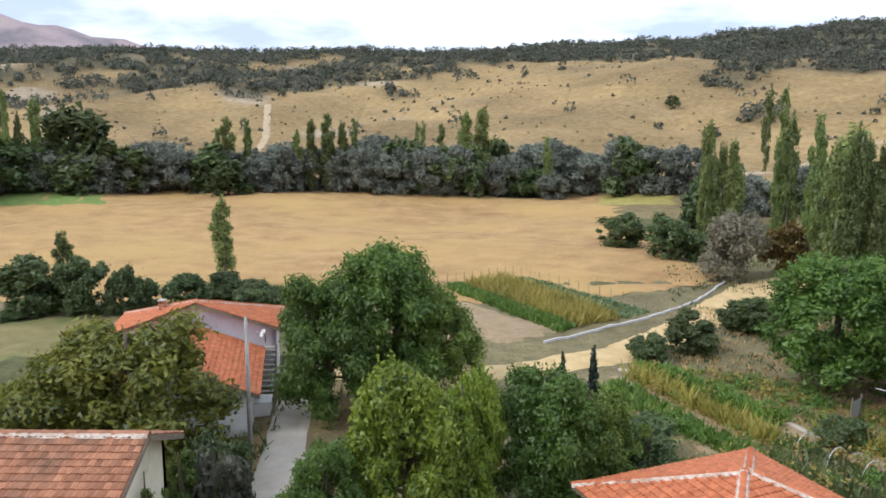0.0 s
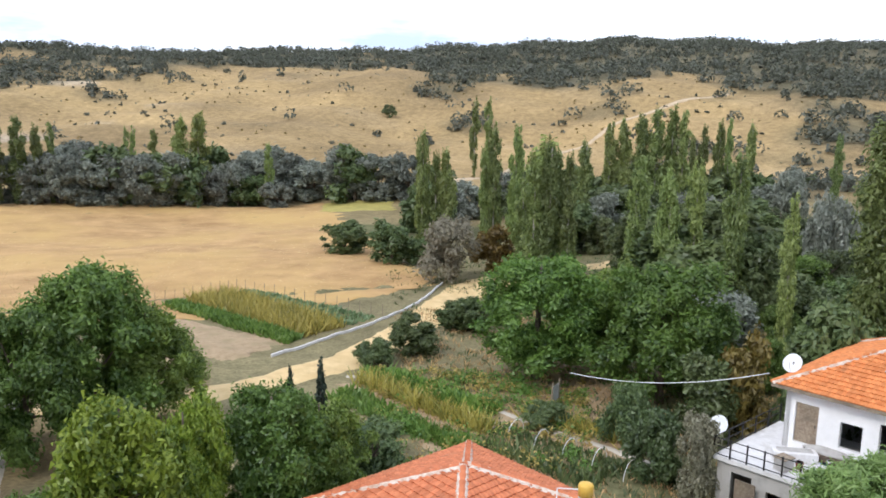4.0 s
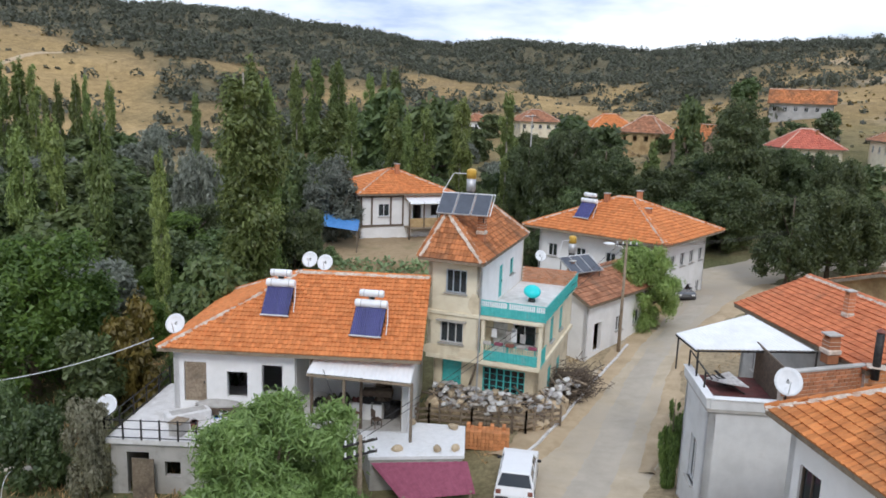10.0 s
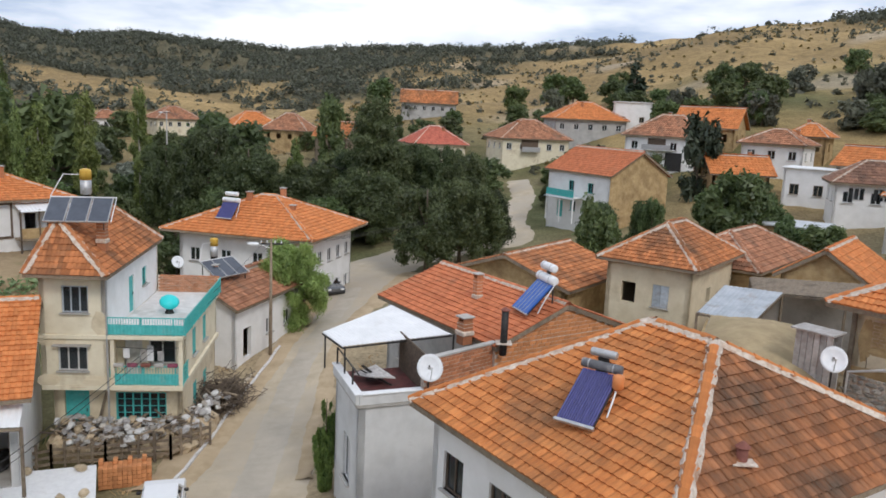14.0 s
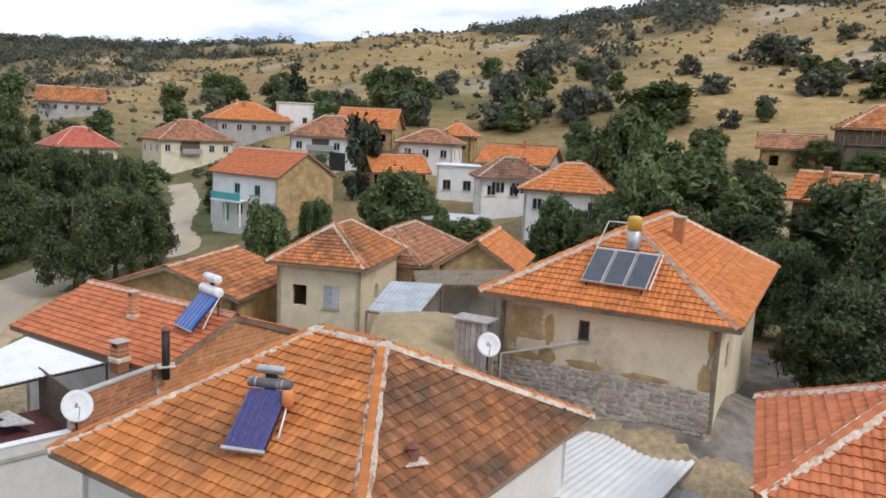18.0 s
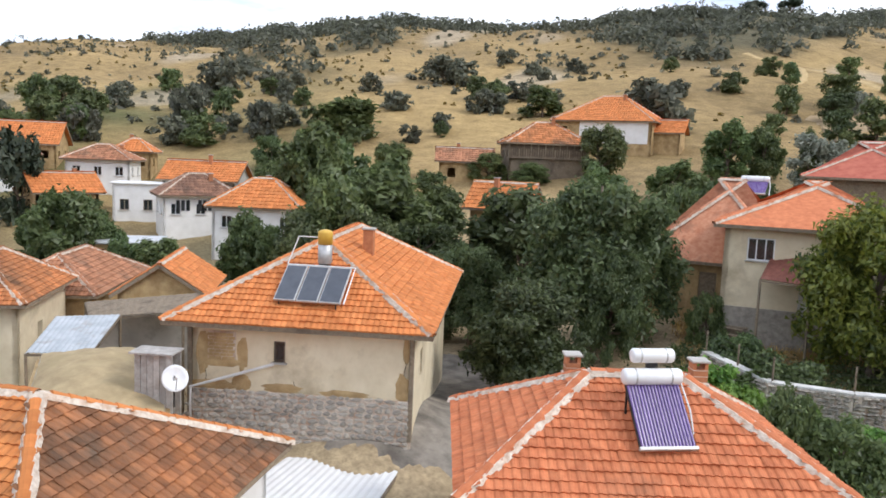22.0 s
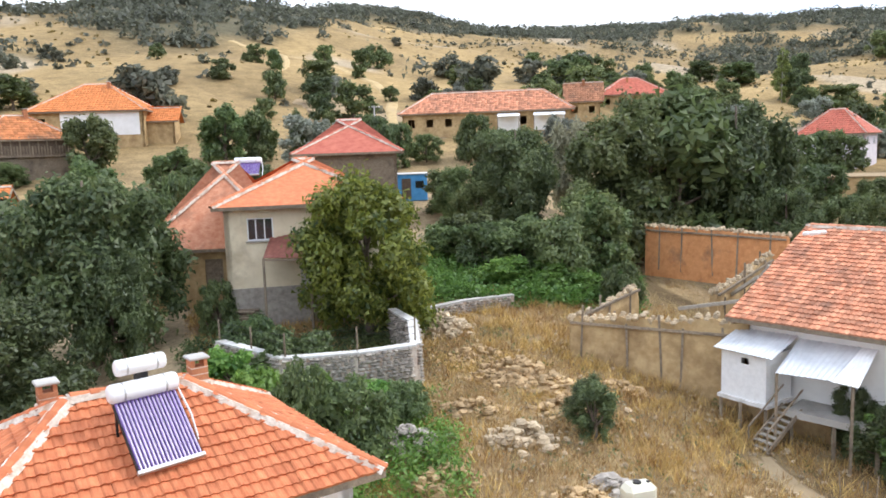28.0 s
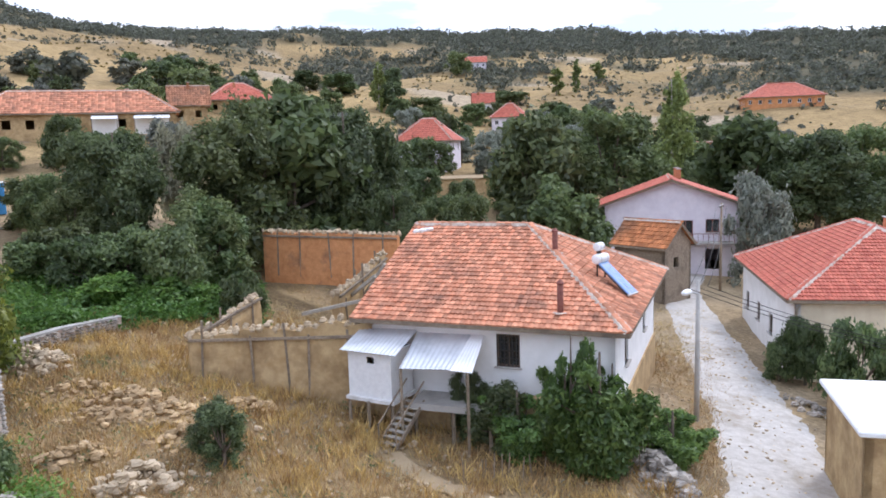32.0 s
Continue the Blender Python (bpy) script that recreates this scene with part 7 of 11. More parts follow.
part("drum_door", Geo().tube([(0, -0.27, 0.42), (0, -0.31, 0.42)], [0.2, 0.17], 16), M["iron"], wm)
part("control_panel", Geo().box((0, -0.28, 0.77), (0.56, 0.02, 0.1)), M["steel"], wm)
so = thing("old_sofa", 26.3, 27.0, 2.95, -67, "low grey daybed under a cover", "daybed")
part("base", Geo().box((0, 0, 0.2), (2.2, 0.8, 0.4), bevel=0.05), M["dark_wood"], so)
part("cover", Geo().lump((0, 0, 0.45), (1.1, 0.42, 0.2), 5, 6, 12, 0.08), M["concrete"], so, "", True)
for i in range(9):
    rr = random.Random(40 + i)
    bz = thing("bucket", 24.2 + rr.uniform(0, 4.0), 24.9 + rr.uniform(0, 2.6), 2.95, rr.uniform(0, 90), "small pail standing on the terrace", "bucket", "pails on the terrace")
    part("pail", Geo().tube([(0, 0, 0), (0, 0, 0.36), (0, 0, 0.36), (0, 0, 0.05)], [0.14, 0.19, 0.165, 0.12], 12), M[("white_paint", "blue", "steel", "rust")[i % 4]], bz, "", True)
    part("bail", Geo().tube([(-0.19, 0, 0.34), (-0.12, 0.1, 0.42), (0.12, 0.1, 0.42), (0.19, 0, 0.34)], 0.008, 5), M["iron"], bz)

aw = thing("awning", 30.6, 19.9, 2.5, 0, "white sheet awning on wooden posts before the house", "awning")
A4 = [(27.3, 22.6, 5.5), (29.2, 18.1, 5.25), (30.3, 18.5, 5.85), (28.5, 22.9, 5.95)]
wpart("canopy_sheet", corrugated(A4, 20, 0.025), M["white_sheet"], aw, "white corrugated sheet")
for k in (0.35, 1):
    p = np.array(A4[0]) * (1 - k) + np.array(A4[1]) * k
    wpart("post", Geo().bar((p[0] + 0.1, p[1], 2.3), p + (0.1, 0, -0.05), 0.11), M["wood"], aw)
wpart("beam", Geo().bar(np.array(A4[0]) - (0, 0, 0.1), np.array(A4[1]) - (0, 0, 0.1), 0.1), M["wood"], aw)


def veranda_recess():
    """The open veranda let into the front of the whitewashed house: floor, back wall, plank side and posts."""
    z = 2.35 - BASE_B
    part("veranda_floor", Geo().box((2.8, -3.45, z - 0.1), (5.2, 3.1, 0.2)), M["concrete"], house_b)
    g = Geo()
    wall_panel(g, (0.1, -1.9), (5.5, -1.9), z, z + 3.5, [(1.6, 1.9 + z, 0.9, 0.8), (3.6, z, 0.9, 2.0)], 0.2)
    back = part("veranda_wall", g, M["white"], house_b)
    window_in(back, (0.1, -1.9), (5.5, -1.9), 1.6, 1.9 + z, 0.9, 0.8, "white_paint", "plain")
    window_in(back, (0.1, -1.9), (5.5, -1.9), 3.6, z, 0.9, 2.0, "dark_wood", "door")
    part("veranda_wall", Geo().box((0.12, -3.3, z + 1.75), (0.2, 2.8, 3.5)), M["white"], house_b)
    for k in range(14):
        part("plank", Geo().box((5.35, -4.6 + 0.2 * k, z + 1.6 + 0.1 * (k % 3)), (0.05, 0.17, 3.2 + 0.2 * (k % 3))), M["wood"], house_b, "grey upright plank")
    for x in (1.0, 3.4):
        part("post", Geo().box((x, -4.85, z + 1.75), (0.14, 0.14, 3.5), bevel=0.015), M["dark_wood"], house_b)


BASE_B = gz(32.5, 25.9)
veranda_recess()
low_wall = thing("low_wall", 30.38, 21.41, 2.3, 0, "low whitewashed wall before the veranda", "wall")
wpart("wall", Geo().bar((30.06, 22.43, 2.75), (30.71, 20.38, 2.75), 0.16, 0.8), M["white"], low_wall)
for k in range(5):
    p = np.array((30.06, 22.43)) * (1 - k / 4) + np.array((30.71, 20.38)) * k / 4
    wpart("post", Geo().bar((p[0] - 0.1, p[1], 2.35), (p[0] - 0.1, p[1], 3.3), 0.07), M["concrete"], low_wall)
for k in range(7):
    x, y = 29.7 + 0.27 * k + 0.1 * (k % 2), 23.5 - 0.55 * k
    bn = thing("covered_bundle", x, y, 2.35, 25 * k, "dark covered bundle stored on the veranda", "bundle", "bundles on the veranda")
    part("cover", Geo().lump((0, 0, 0.42), (0.55, 0.42, 0.5 + 0.12 * (k % 3)), 700 + k, 7, 11, 0.2), M[("iron", "dark_wood", "iron", "maroon_floor")[k % 4]], bn)
    part("tie", Geo().tube([(-0.5, 0, 0.2), (-0.3, 0.1, 0.88), (0.3, -0.1, 0.88), (0.5, 0, 0.2)], 0.015, 5), M["wood"], bn)
stove = thing("old_cooker", 31.0, 20.9, 2.35, -67, "dark old cooker with a chimney pipe under the awning", "cooker")
part("body", Geo().box((0, 0, 0.45), (1.3, 0.6, 0.9), bevel=0.03), M["iron"], stove)
part("hood", Geo().box((0, 0.1, 1.25), (1.5, 0.5, 0.35), bevel=0.05), M["dark_wood"], stove)
for k in range(3):
    part("hotplate", Geo().tube([(-0.4 + 0.4 * k, -0.02, 0.9), (-0.4 + 0.4 * k, -0.02, 0.93)], 0.14, 12), M["rust"], stove)
for k, (x, y, r) in enumerate(((29.0, 22.3, 10), (29.9, 20.3, 60), (27.6, 23.2, 35))):
    ch = thing("wooden_chair", x, y, 2.95 if k == 2 else 2.3, r, "dark wooden chair standing in the veranda's shade", "chair", "veranda chairs")
    part("seat", Geo().box((0, 0, 0.45), (0.42, 0.42, 0.05), bevel=0.01), M["dark_wood"], ch)
    part("backrest", Geo().box((0, 0.2, 0.78), (0.42, 0.04, 0.42), bevel=0.01), M["dark_wood"], ch)
    for sx in (-0.18, 0.18):
        for sy in (-0.18, 0.18):
            part("leg", Geo().box((sx, sy, 0.22), (0.045, 0.045, 0.44)), M["dark_wood"], ch)
pier = thing("masonry_block", 24.6, 24.9, 2.95, -38, "squat pinkish plastered block at the terrace edge", "block")
part("block", Geo().box((0, 0, 0.35), (1.5, 0.8, 0.75), bevel=0.05), M["pinkish"], pier)
for k in range(4):
    cl = thing("laundry_sheet", 25.6 + 0.6 * k, 25.0 - 0.45 * k, 2.97, 30 * k, "white cloth spread out on the terrace", "cloth", "cloths on the terrace")
    part("cloth", Geo().lump((0, 0, 0.14), (0.5, 0.36, 0.2), 200 + k, 7, 12, 0.25), M["white_sheet"], cl)


def flat_store():
    h = thing("low_store", 28, 17, 0.6, 0, "low outbuilding with a flat white roof", "outbuilding")
    P = [(27.0, 19.0), (29.3, 15.3), (32.3, 16.6), (30.4, 21.8)]
    wpart("roof_slab", Geo().slab([(x, y, 2.3) for x, y in P], 0.16), M["white_paint"], h, "whitewashed flat roof")
    for i in range(4):
        a, b = np.array(P[i]), np.array(P[(i + 1) % 4])
        g = Geo()
        wall_panel(g, a * 0.97 + np.array((29.8, 18.0)) * 0.03, b * 0.97 + np.array((29.8, 18.0)) * 0.03, -0.5, 2.14, (), 0.2)
        wpart("wall", g, M["concrete"], h)
    c = thing("cover_sheet", 27.2, 16.0, 2.0, 0, "faded maroon sheet over a store", "sheet")
    wpart("sheet", corrugated([(25.8, 16.6, 1.4), (27.9, 14.1, 1.4), (29.2, 15.1, 2.1), (26.9, 18.8, 2.1)], 12, 0.03), M["maroon"], c)
    for x, y in ((25.95, 16.6), (27.85, 14.3)):
        wpart("post", Geo().bar((x, y, 0), (x, y, 1.5), 0.1), M["wood"], c)


flat_store()
for i, (x, y) in enumerate(((29.6, 15.9), (29.1, 16.6), (31.2, 19.0), (31.7, 17.0), (28.2, 18.2))):
    s = thing("stone_block", x, y, 2.3, 30 * i, "loose pale stone lying on a flat roof", "stone")
    part("block", Geo().lump((0, 0, 0.12), (0.28, 0.2, 0.16), 60 + i, 5, 7, 0.15), M["rubble"], s)

# brick stack at the roadside
bs = thing("brick_stack", 33.4, 15.5, gz(33.4, 15.5), -70, "stack of new orange hollow bricks by the road", "bricks")
one_brick = Geo().box((0, 0, 0), (0.19, 0.185, 0.185), bevel=0.012).mesh("brick", M["brick_new"])
for i in range(11):
    for j in range(4):
        for k in range(5 if j < 2 or i % 3 else 6):
            ob = new("brick", one_brick)
            ob.parent = bs
            ob.matrix_local = pose((i - 6.5) * 0.2, (j - 1.5) * 0.2 + (0.03 if i % 2 else 0), 0.1 + k * 0.195, 0, 0, random.Random(i * 50 + j * 7 + k).uniform(-5, 5))

# sacks, logs and scrap heaped before the cream house
heap = thing("sack_heap", 36.2, 16.4, 1.3, 0, "heap of pale sacks, firewood and scrap behind a plank fence", "heap")
rr = random.Random(5)
HEAP = np.array([(36.0, 19.8), (36.1, 17.2), (37.0, 14.6), (40.6, 13.9)])
mound = Geo()
for k in range(14):
    p = HEAP[min(2, k // 5)] + (HEAP[min(2, k // 5) + 1] - HEAP[min(2, k // 5)]) * (k % 5) / 5
    mound.lump((*p, gz(*p) + 0.5), (0.8, 0.8, 0.75), 500 + k, 6, 10, 0.2)
wpart("earth", mound, M["rubble"], heap, "grey rubble under the sacks")
for i in range(430):
    k = rr.random() * 3
    p = HEAP[int(k)] + (HEAP[int(k) + 1] - HEAP[int(k)]) * (k % 1)
    u = rr.uniform(-1, 1)
    x, y = p[0] + 0.75 * u + rr.uniform(-0.1, 0.1), p[1] + rr.uniform(-0.5, 0.5)
    z = gz(x, y) + 0.35 + (1.5 - 0.55 * u * u) * rr.uniform(0.55, 1.05) * (1 if k < 2 else 0.85)
    a = rr.uniform(0, 6.28)
    if i % 5 < 3:
        wpart("sack", Geo().lump((x, y, z), (rr.uniform(0.16, 0.36), rr.uniform(0.14, 0.26), rr.uniform(0.09, 0.18)), i, 5, 7, 0.22), M[("sacks", "stone_pale", "white_cap", "concrete", "sacks", "rubble")[i % 6]], heap)
    else:
        wpart("log", Geo().tube([(x, y, z), (x + 0.7 * math.cos(a), y + 0.7 * math.sin(a), z + rr.uniform(-0.2, 0.3))], rr.uniform(0.03, 0.07), 6), M["wood" if i % 4 else "bark"], heap)
fence = thing("plank_fence", 36, 17, 1.2, 0, "low grey plank fence round a heap", "fence")
FP = [(33.6, 22.0), (34.7, 19.8), (35.0, 17.4), (35.7, 14.6), (37.6, 13.3)]
for a, b in zip(FP, FP[1:]):
    for k in range(3):
        wpart("board", Geo().bar((*a, gz(*a) + 0.45 + 0.32 * k), (*b, gz(*b) + 0.4 + 0.33 * k), 0.04, 0.13), M["wood"], fence)
    for k in range(5):
        p = np.array(a) * (1 - k / 4) + np.array(b) * k / 4
        wpart("post", Geo().bar((*p, gz(*p) - 0.3), (*p, gz(*p) + 1.35 + 0.12 * (k % 2)), 0.1), M["wood"], fence)
brush = thing("brushwood_pile", 42.2, 14.2, gz(42.2, 14.2), -15, "dark pile of dry brushwood beside the street", "brushwood")
g = Geo()
for i in range(1500):
    a, e = rr.uniform(0, 6.28), rr.uniform(-0.2, 0.6)
    c = np.array((rr.gauss(0, 1.05), rr.gauss(0, 0.6), abs(rr.gauss(0.6, 0.5))))
    d = np.array((math.cos(a), math.sin(a) * 0.7, e)) * rr.uniform(0.25, 0.55)
    g.bar(c - d, c + d, 0.03)
tagged(part("brush", g, M["bark"], brush), kind="stuff")
planks = thing("plank_pile", 58.5, 12.6, gz(58.5, 12.6), 12, "grey boards stacked beside the street", "planks")
for i in range(10):
    part("board", Geo().box((rr.uniform(-0.3, 0.3), (i % 3) * 0.35 - 0.3, 0.12 + 0.14 * (i // 3)), (3.0, 0.3, 0.06), rr.uniform(-0.15, 0.15)), M["wood"], planks)
hay = thing("hay_stack", 62.0, 13.6, gz(62, 13.6), 0, "small stack of golden straw by the street", "hay")
part("stack", Geo().lump((0, 0, 0.7), (1.4, 1.2, 1.3), 9, 7, 12, 0.12), M["strawmat"], hay, "", True)


# ---- vehicles ----
def car(x, y, rot, paint, label, high=1.45, van=False):
    c = thing("car", x, y, gz(x, y) + 0.10, rot, label, "car")
    L, W = (4.1, 1.7)
    prof = [(-2.05, 0.35), (-2.03, 0.75), (-1.9, 0.9), (-1.1, 0.96), (1.55 if van else 1.2, 0.98), (1.95, 0.93), (2.05, 0.6), (2.05, 0.3)]
    pts, fs, k = [], [], len(prof)
    for s, q in ((-1, 1.0), (1, 1.0)):
        pts += [(px_, s * W / 2 * (0.94 if pz > 0.8 else 1.0), pz) for px_, pz in prof]
    fs = [(i, i + 1, k + i + 1, k + i) for i in range(k - 1)] + [(k - 1, 0, k, 2 * k - 1), tuple(range(k))[::-1], tuple(range(k, 2 * k))]
    body = part("body", Geo().add(pts, fs), M[paint], c)
    a0, a1, r0, r1 = (-0.95, 1.95, -0.25, 1.75) if van else (-0.85, 1.75, -0.05, 1.15)
    gl = [(a0, -0.76, 0.96), (a1, -0.76, 0.96), (a1, 0.76, 0.96), (a0, 0.76, 0.96), (r0, -0.62, high - 0.05), (r1, -0.62, high - 0.05), (r1, 0.62, high - 0.05), (r0, 0.62, high - 0.05)]
    part("window_glass", Geo().add(gl, [(0, 1, 5, 4), (1, 2, 6, 5), (2, 3, 7, 6), (3, 0, 4, 7), (4, 5, 6, 7)]), M["car_glass"], c, "dark tinted glass")
    part("roof", Geo().box(((r0 + r1) / 2, 0, high - 0.02), (r1 - r0 + 0.1, 1.3, 0.07), bevel=0.03), M[paint], c)
    for s in (-1, 1):
        for p, q in ((0, 4), (1, 5)):
            a, b = np.array(gl[p if s < 0 else 3 - p if p < 2 else p]), np.array(gl[q if s < 0 else 7 - (q - 4)])
            part("pillar", Geo().bar(a, b, 0.08), M[paint], c)
        part("mid_pillar", Geo().bar((0.5, s * 0.775, 0.96), (0.55, s * 0.63, high - 0.05), 0.07), M[paint], c)
        part("mirror", Geo().box((-0.65, s * 0.92, 1.0), (0.12, 0.18, 0.13), bevel=0.03), M["iron"], c)
        part("headlight", Geo().box((-2.02, s * 0.6, 0.68), (0.08, 0.32, 0.14), bevel=0.02), M["white_paint"], c)
        part("tail_light", Geo().box((2.03, s * 0.68, 0.72), (0.06, 0.22, 0.2), bevel=0.02), M["rust"], c)
        for x0 in (-1.3, 1.25):
            t = part("wheel", Geo().tube([(x0, s * 0.68, 0.22), (x0, s * 0.70, 0.22), (x0, s * 0.84, 0.22), (x0, s * 0.86, 0.22)], [0.26, 0.3, 0.3, 0.25], 18), M["rubber"], c)
            part("rim", Geo().tube([(x0, s * 0.85, 0.22), (x0, s * 0.875, 0.22)], [0.19, 0.16], 14), M["steel"], t)
    part("front_bumper", Geo().box((-2.06, 0, 0.42), (0.12, 1.6, 0.2), bevel=0.04), M["iron"], c)
    part("rear_bumper", Geo().box((2.06, 0, 0.42), (0.12, 1.6, 0.2), bevel=0.04), M["iron"], c)
    part("number_plate", Geo().box((2.13, 0, 0.55), (0.02, 0.5, 0.11)), M["white_paint"], c)
    return c


car(29.85, 12.9, 196, "car_white", "white estate car parked beside a brick stack", 1.5, True)
car(68.6, 12.2, 30, "car_grey", "dark grey saloon car parked on the dusty street")


# ---- poles and wires ----
def utility_pole(x, y, top, label, arms=1, lamp=False, material="concrete", heading=0, radius=0.13):
    z = gz(x, y)
    p = thing("utility_pole", x, y, z - 0.4, heading, label, "pole", "utility poles")
    h = top - z + 0.4
    part("pole", Geo().tube([(0, 0, 0), (0, 0, h)], [radius, radius * 0.62], 10), M[material], p, "", True)
    for k in range(arms):
        arm = part("cross_arm", Geo().box((0, 0, h - 0.3 - 0.5 * k), (1.5, 0.09, 0.09)), M["iron"], p)
        for s in (-0.65, -0.25, 0.25, 0.65):
            part("insulator", Geo().tube([(s, 0, h - 0.25 - 0.5 * k), (s, 0, h - 0.08 - 0.5 * k)], [0.05, 0.035], 8), M["white_paint"], arm)
    if lamp:
        part("lamp_arm", Geo().tube([(0, 0, h - 0.6), (0.5, 0, h - 0.45), (0.9, 0, h - 0.35)], 0.035, 6), M["steel"], p)
        part("lamp_head", Geo().lump((1.15, 0, h - 0.33), (0.42, 0.17, 0.13), 4, 7, 12, 0.02), M["tank_white"], p, "white lamp head", True)
    return p


POLES = (("-", 23.5, 17.3, 5.1, 2, False, "wood", -30), ("-", -13.5, 38.8, 7.8, 0, False, "concrete", 0), ("-", 50.9, 13.3, 9.3, 1, True, "wood", 100), ("-", 111.1, 41.6, 16.5, 1, True, "concrete", 60),
         ("-", 88.2, -2.5, 8.8, 3, True, "concrete", 80), ("-", -39.5, -56.0, 12.0, 1, False, "wood", 40), ("-", -18.2, -30.8, 11.3, 0, True, "concrete", 30),
         ("-", 26.7, -98.3, 23.5, 1, False, "concrete", 20), ("-", 84.0, 3.5, 9.0, 1, False, "wood", 80))
for _, x, y, top, arms, lamp, m, hd in POLES:
    utility_pole(x, y, top, "%s pole%s" % ("weathered timber utility" if m == "wood" else "pale concrete utility", " with a street lamp" if lamp else " beside the way" if not arms else " carrying wires"), arms, lamp, m, hd)


def wire(a, b, sag=0.6, label="thin dark overhead wire between poles", r=0.014, material="iron"):
    a, b = np.array(a, float), np.array(b, float)
    path = [a + (b - a) * k / 12 - np.array((0, 0, sag * 4 * (k / 12) * (1 - k / 12))) for k in range(13)]
    tagged(new("wire", Geo().tube(path, r, 5).mesh("wire", M[material], True)), label, "wire", "overhead wires")


for o in (-0.5, 0, 0.5):
    wire((50.9, 13.3 + o, 9.0), (88.2, -2.5 + o, 8.5), 0.9)
    wire((88.2, -2.5 + o, 8.5), (111.1, 41.6 + o, 16.2), 1.0)
    wire((-39.5 + o, -56.0, 11.7), (-18.2 + o, -30.8, 11.0), 0.8)
    wire((-18.2 + o, -30.8, 11.0), (-31 + o, -22, 7.5), 0.6)
wire((50.9, 13.3, 9.0), (23.5, 17.3, 4.9), 0.5)
wire((50.9, 13.8, 9.0), (23.5, 17.7, 4.9), 0.6)
wire((23.5, 17.3, 4.5), (27.8, 22.0, 5.6), 0.3)
wire((20.4, 41.3, 3.3), (26.6, 31.4, 5.9), 0.6, "pale sagging cable from the house to a garden tree", 0.025, "white_paint")


def timber_house_details():
    """Timber studs, a covered balcony and a shed under a blue sheet, at the two-storey house in the valley."""
    h, front = house_hw, -4.25
    for x in (-4.6, -3.5, -1.5, -0.2):
        part("stud", Geo().box((x, front - 0.03, 6.5), (0.16, 0.10, 3.2)), M["dark_wood"], h)
    for z in (5.0, 7.95):
        part("rail_beam", Geo().box((-2.4, front - 0.045, z), (4.6, 0.12, 0.18)), M["dark_wood"], h)
    deck = part("balcony", Geo().box((2.35, front - 0.7, 4.85), (4.7, 1.4, 0.16)), M["wood"], h, "weathered timber balcony")
    part("board_front", Geo().box((2.35, front - 1.37, 5.4), (4.7, 0.05, 0.9)), M["mud"], deck)
    for x in (0.05, 1.6, 3.1, 4.65):
        part("post", Geo().bar((x, front - 1.36, 2.0 if x in (0.05, 4.65) else 4.8), (x, front - 1.36, 7.5), 0.12), M["dark_wood"], deck)
    part("awning", corrugated([(0.0, front - 1.7, 7.35), (4.7, front - 1.7, 7.35), (4.7, front - 0.02, 7.9), (0.0, front - 0.02, 7.9)], 14, 0.03), M["white_sheet"], deck, "cream sheet awning")
    sheet_roof_at = [(71.5, 48.2), (67.6, 52.8), (70.6, 55.4), (74.5, 50.8)]
    t = thing("shed", 71, 51.8, gz(71, 51.8), 0, "open shed roofed with a bright blue plastic sheet", "shed")
    wpart("roof_sheet", corrugated([(x, y, (4.6, 4.6, 5.1, 5.1)[i]) for i, (x, y) in enumerate(sheet_roof_at)], 9, 0.09), M["tarp"], t, "rumpled blue plastic sheet")
    for x, y in sheet_roof_at:
        wpart("post", Geo().bar((x, y, gz(x, y) - 0.2), (x, y, 4.6), 0.12), M["wood"], t)
    g = Geo()
    wall_panel(g, sheet_roof_at[2], sheet_roof_at[3], 0.0, 4.4, (), 0.15)
    wpart("back_wall", g, M["mud"], t)


timber_house_details()


def lane_house_details():
    """Steps, a whitewashed bin, a chimney and a dish at the pink house beside the lane."""
    st = thing("concrete_steps", -14.6, 48.0, gz(-14.6, 48.0), 98, "flight of grey steps up to the pink house", "steps")
    for k in range(11):
        part("tread", Geo().box((-2.0 + 0.3 * k, 0, 0.24 * k + 0.1), (0.30, 0.85, 0.05)), M["concrete"], st)
    for s in (-0.43, 0.43):
        part("stringer", Geo().bar((-2.2, s, -0.1), (1.3, s, 2.7), 0.06, 0.2), M["dark_wood"], st)
    part("landing", Geo().box((1.6, 0, 2.62), (0.9, 0.9, 0.12)), M["pale_slab"], st)
    for s in (-0.35, 0.35):
        part("landing_post", Geo().box((1.9, s, 1.2), (0.1, 0.1, 2.9)), M["wood"], st)
    b = thing("bin", -14.15, 44.3, gz(-14.15, 44.3), 98, "low whitewashed bin with a flat lid beside the lane", "bin")
    part("body", Geo().box((0, 0, 0.35), (1.3, 1.0, 0.9), bevel=0.03), M["white"], b)
    part("lid", Geo().box((0, 0, 0.83), (1.4, 1.1, 0.06), bevel=0.02), M["white_sheet"], b)
    chimney(-21.7, 49.5, 5.25, 0.5, 0.4, label="short brick chimney on the pink house")
    satellite_dish(-15.0, 48.5, 4.1, 215, 0.55, mast=0.5, label="small white satellite dish on the pink house")


lane_house_details()
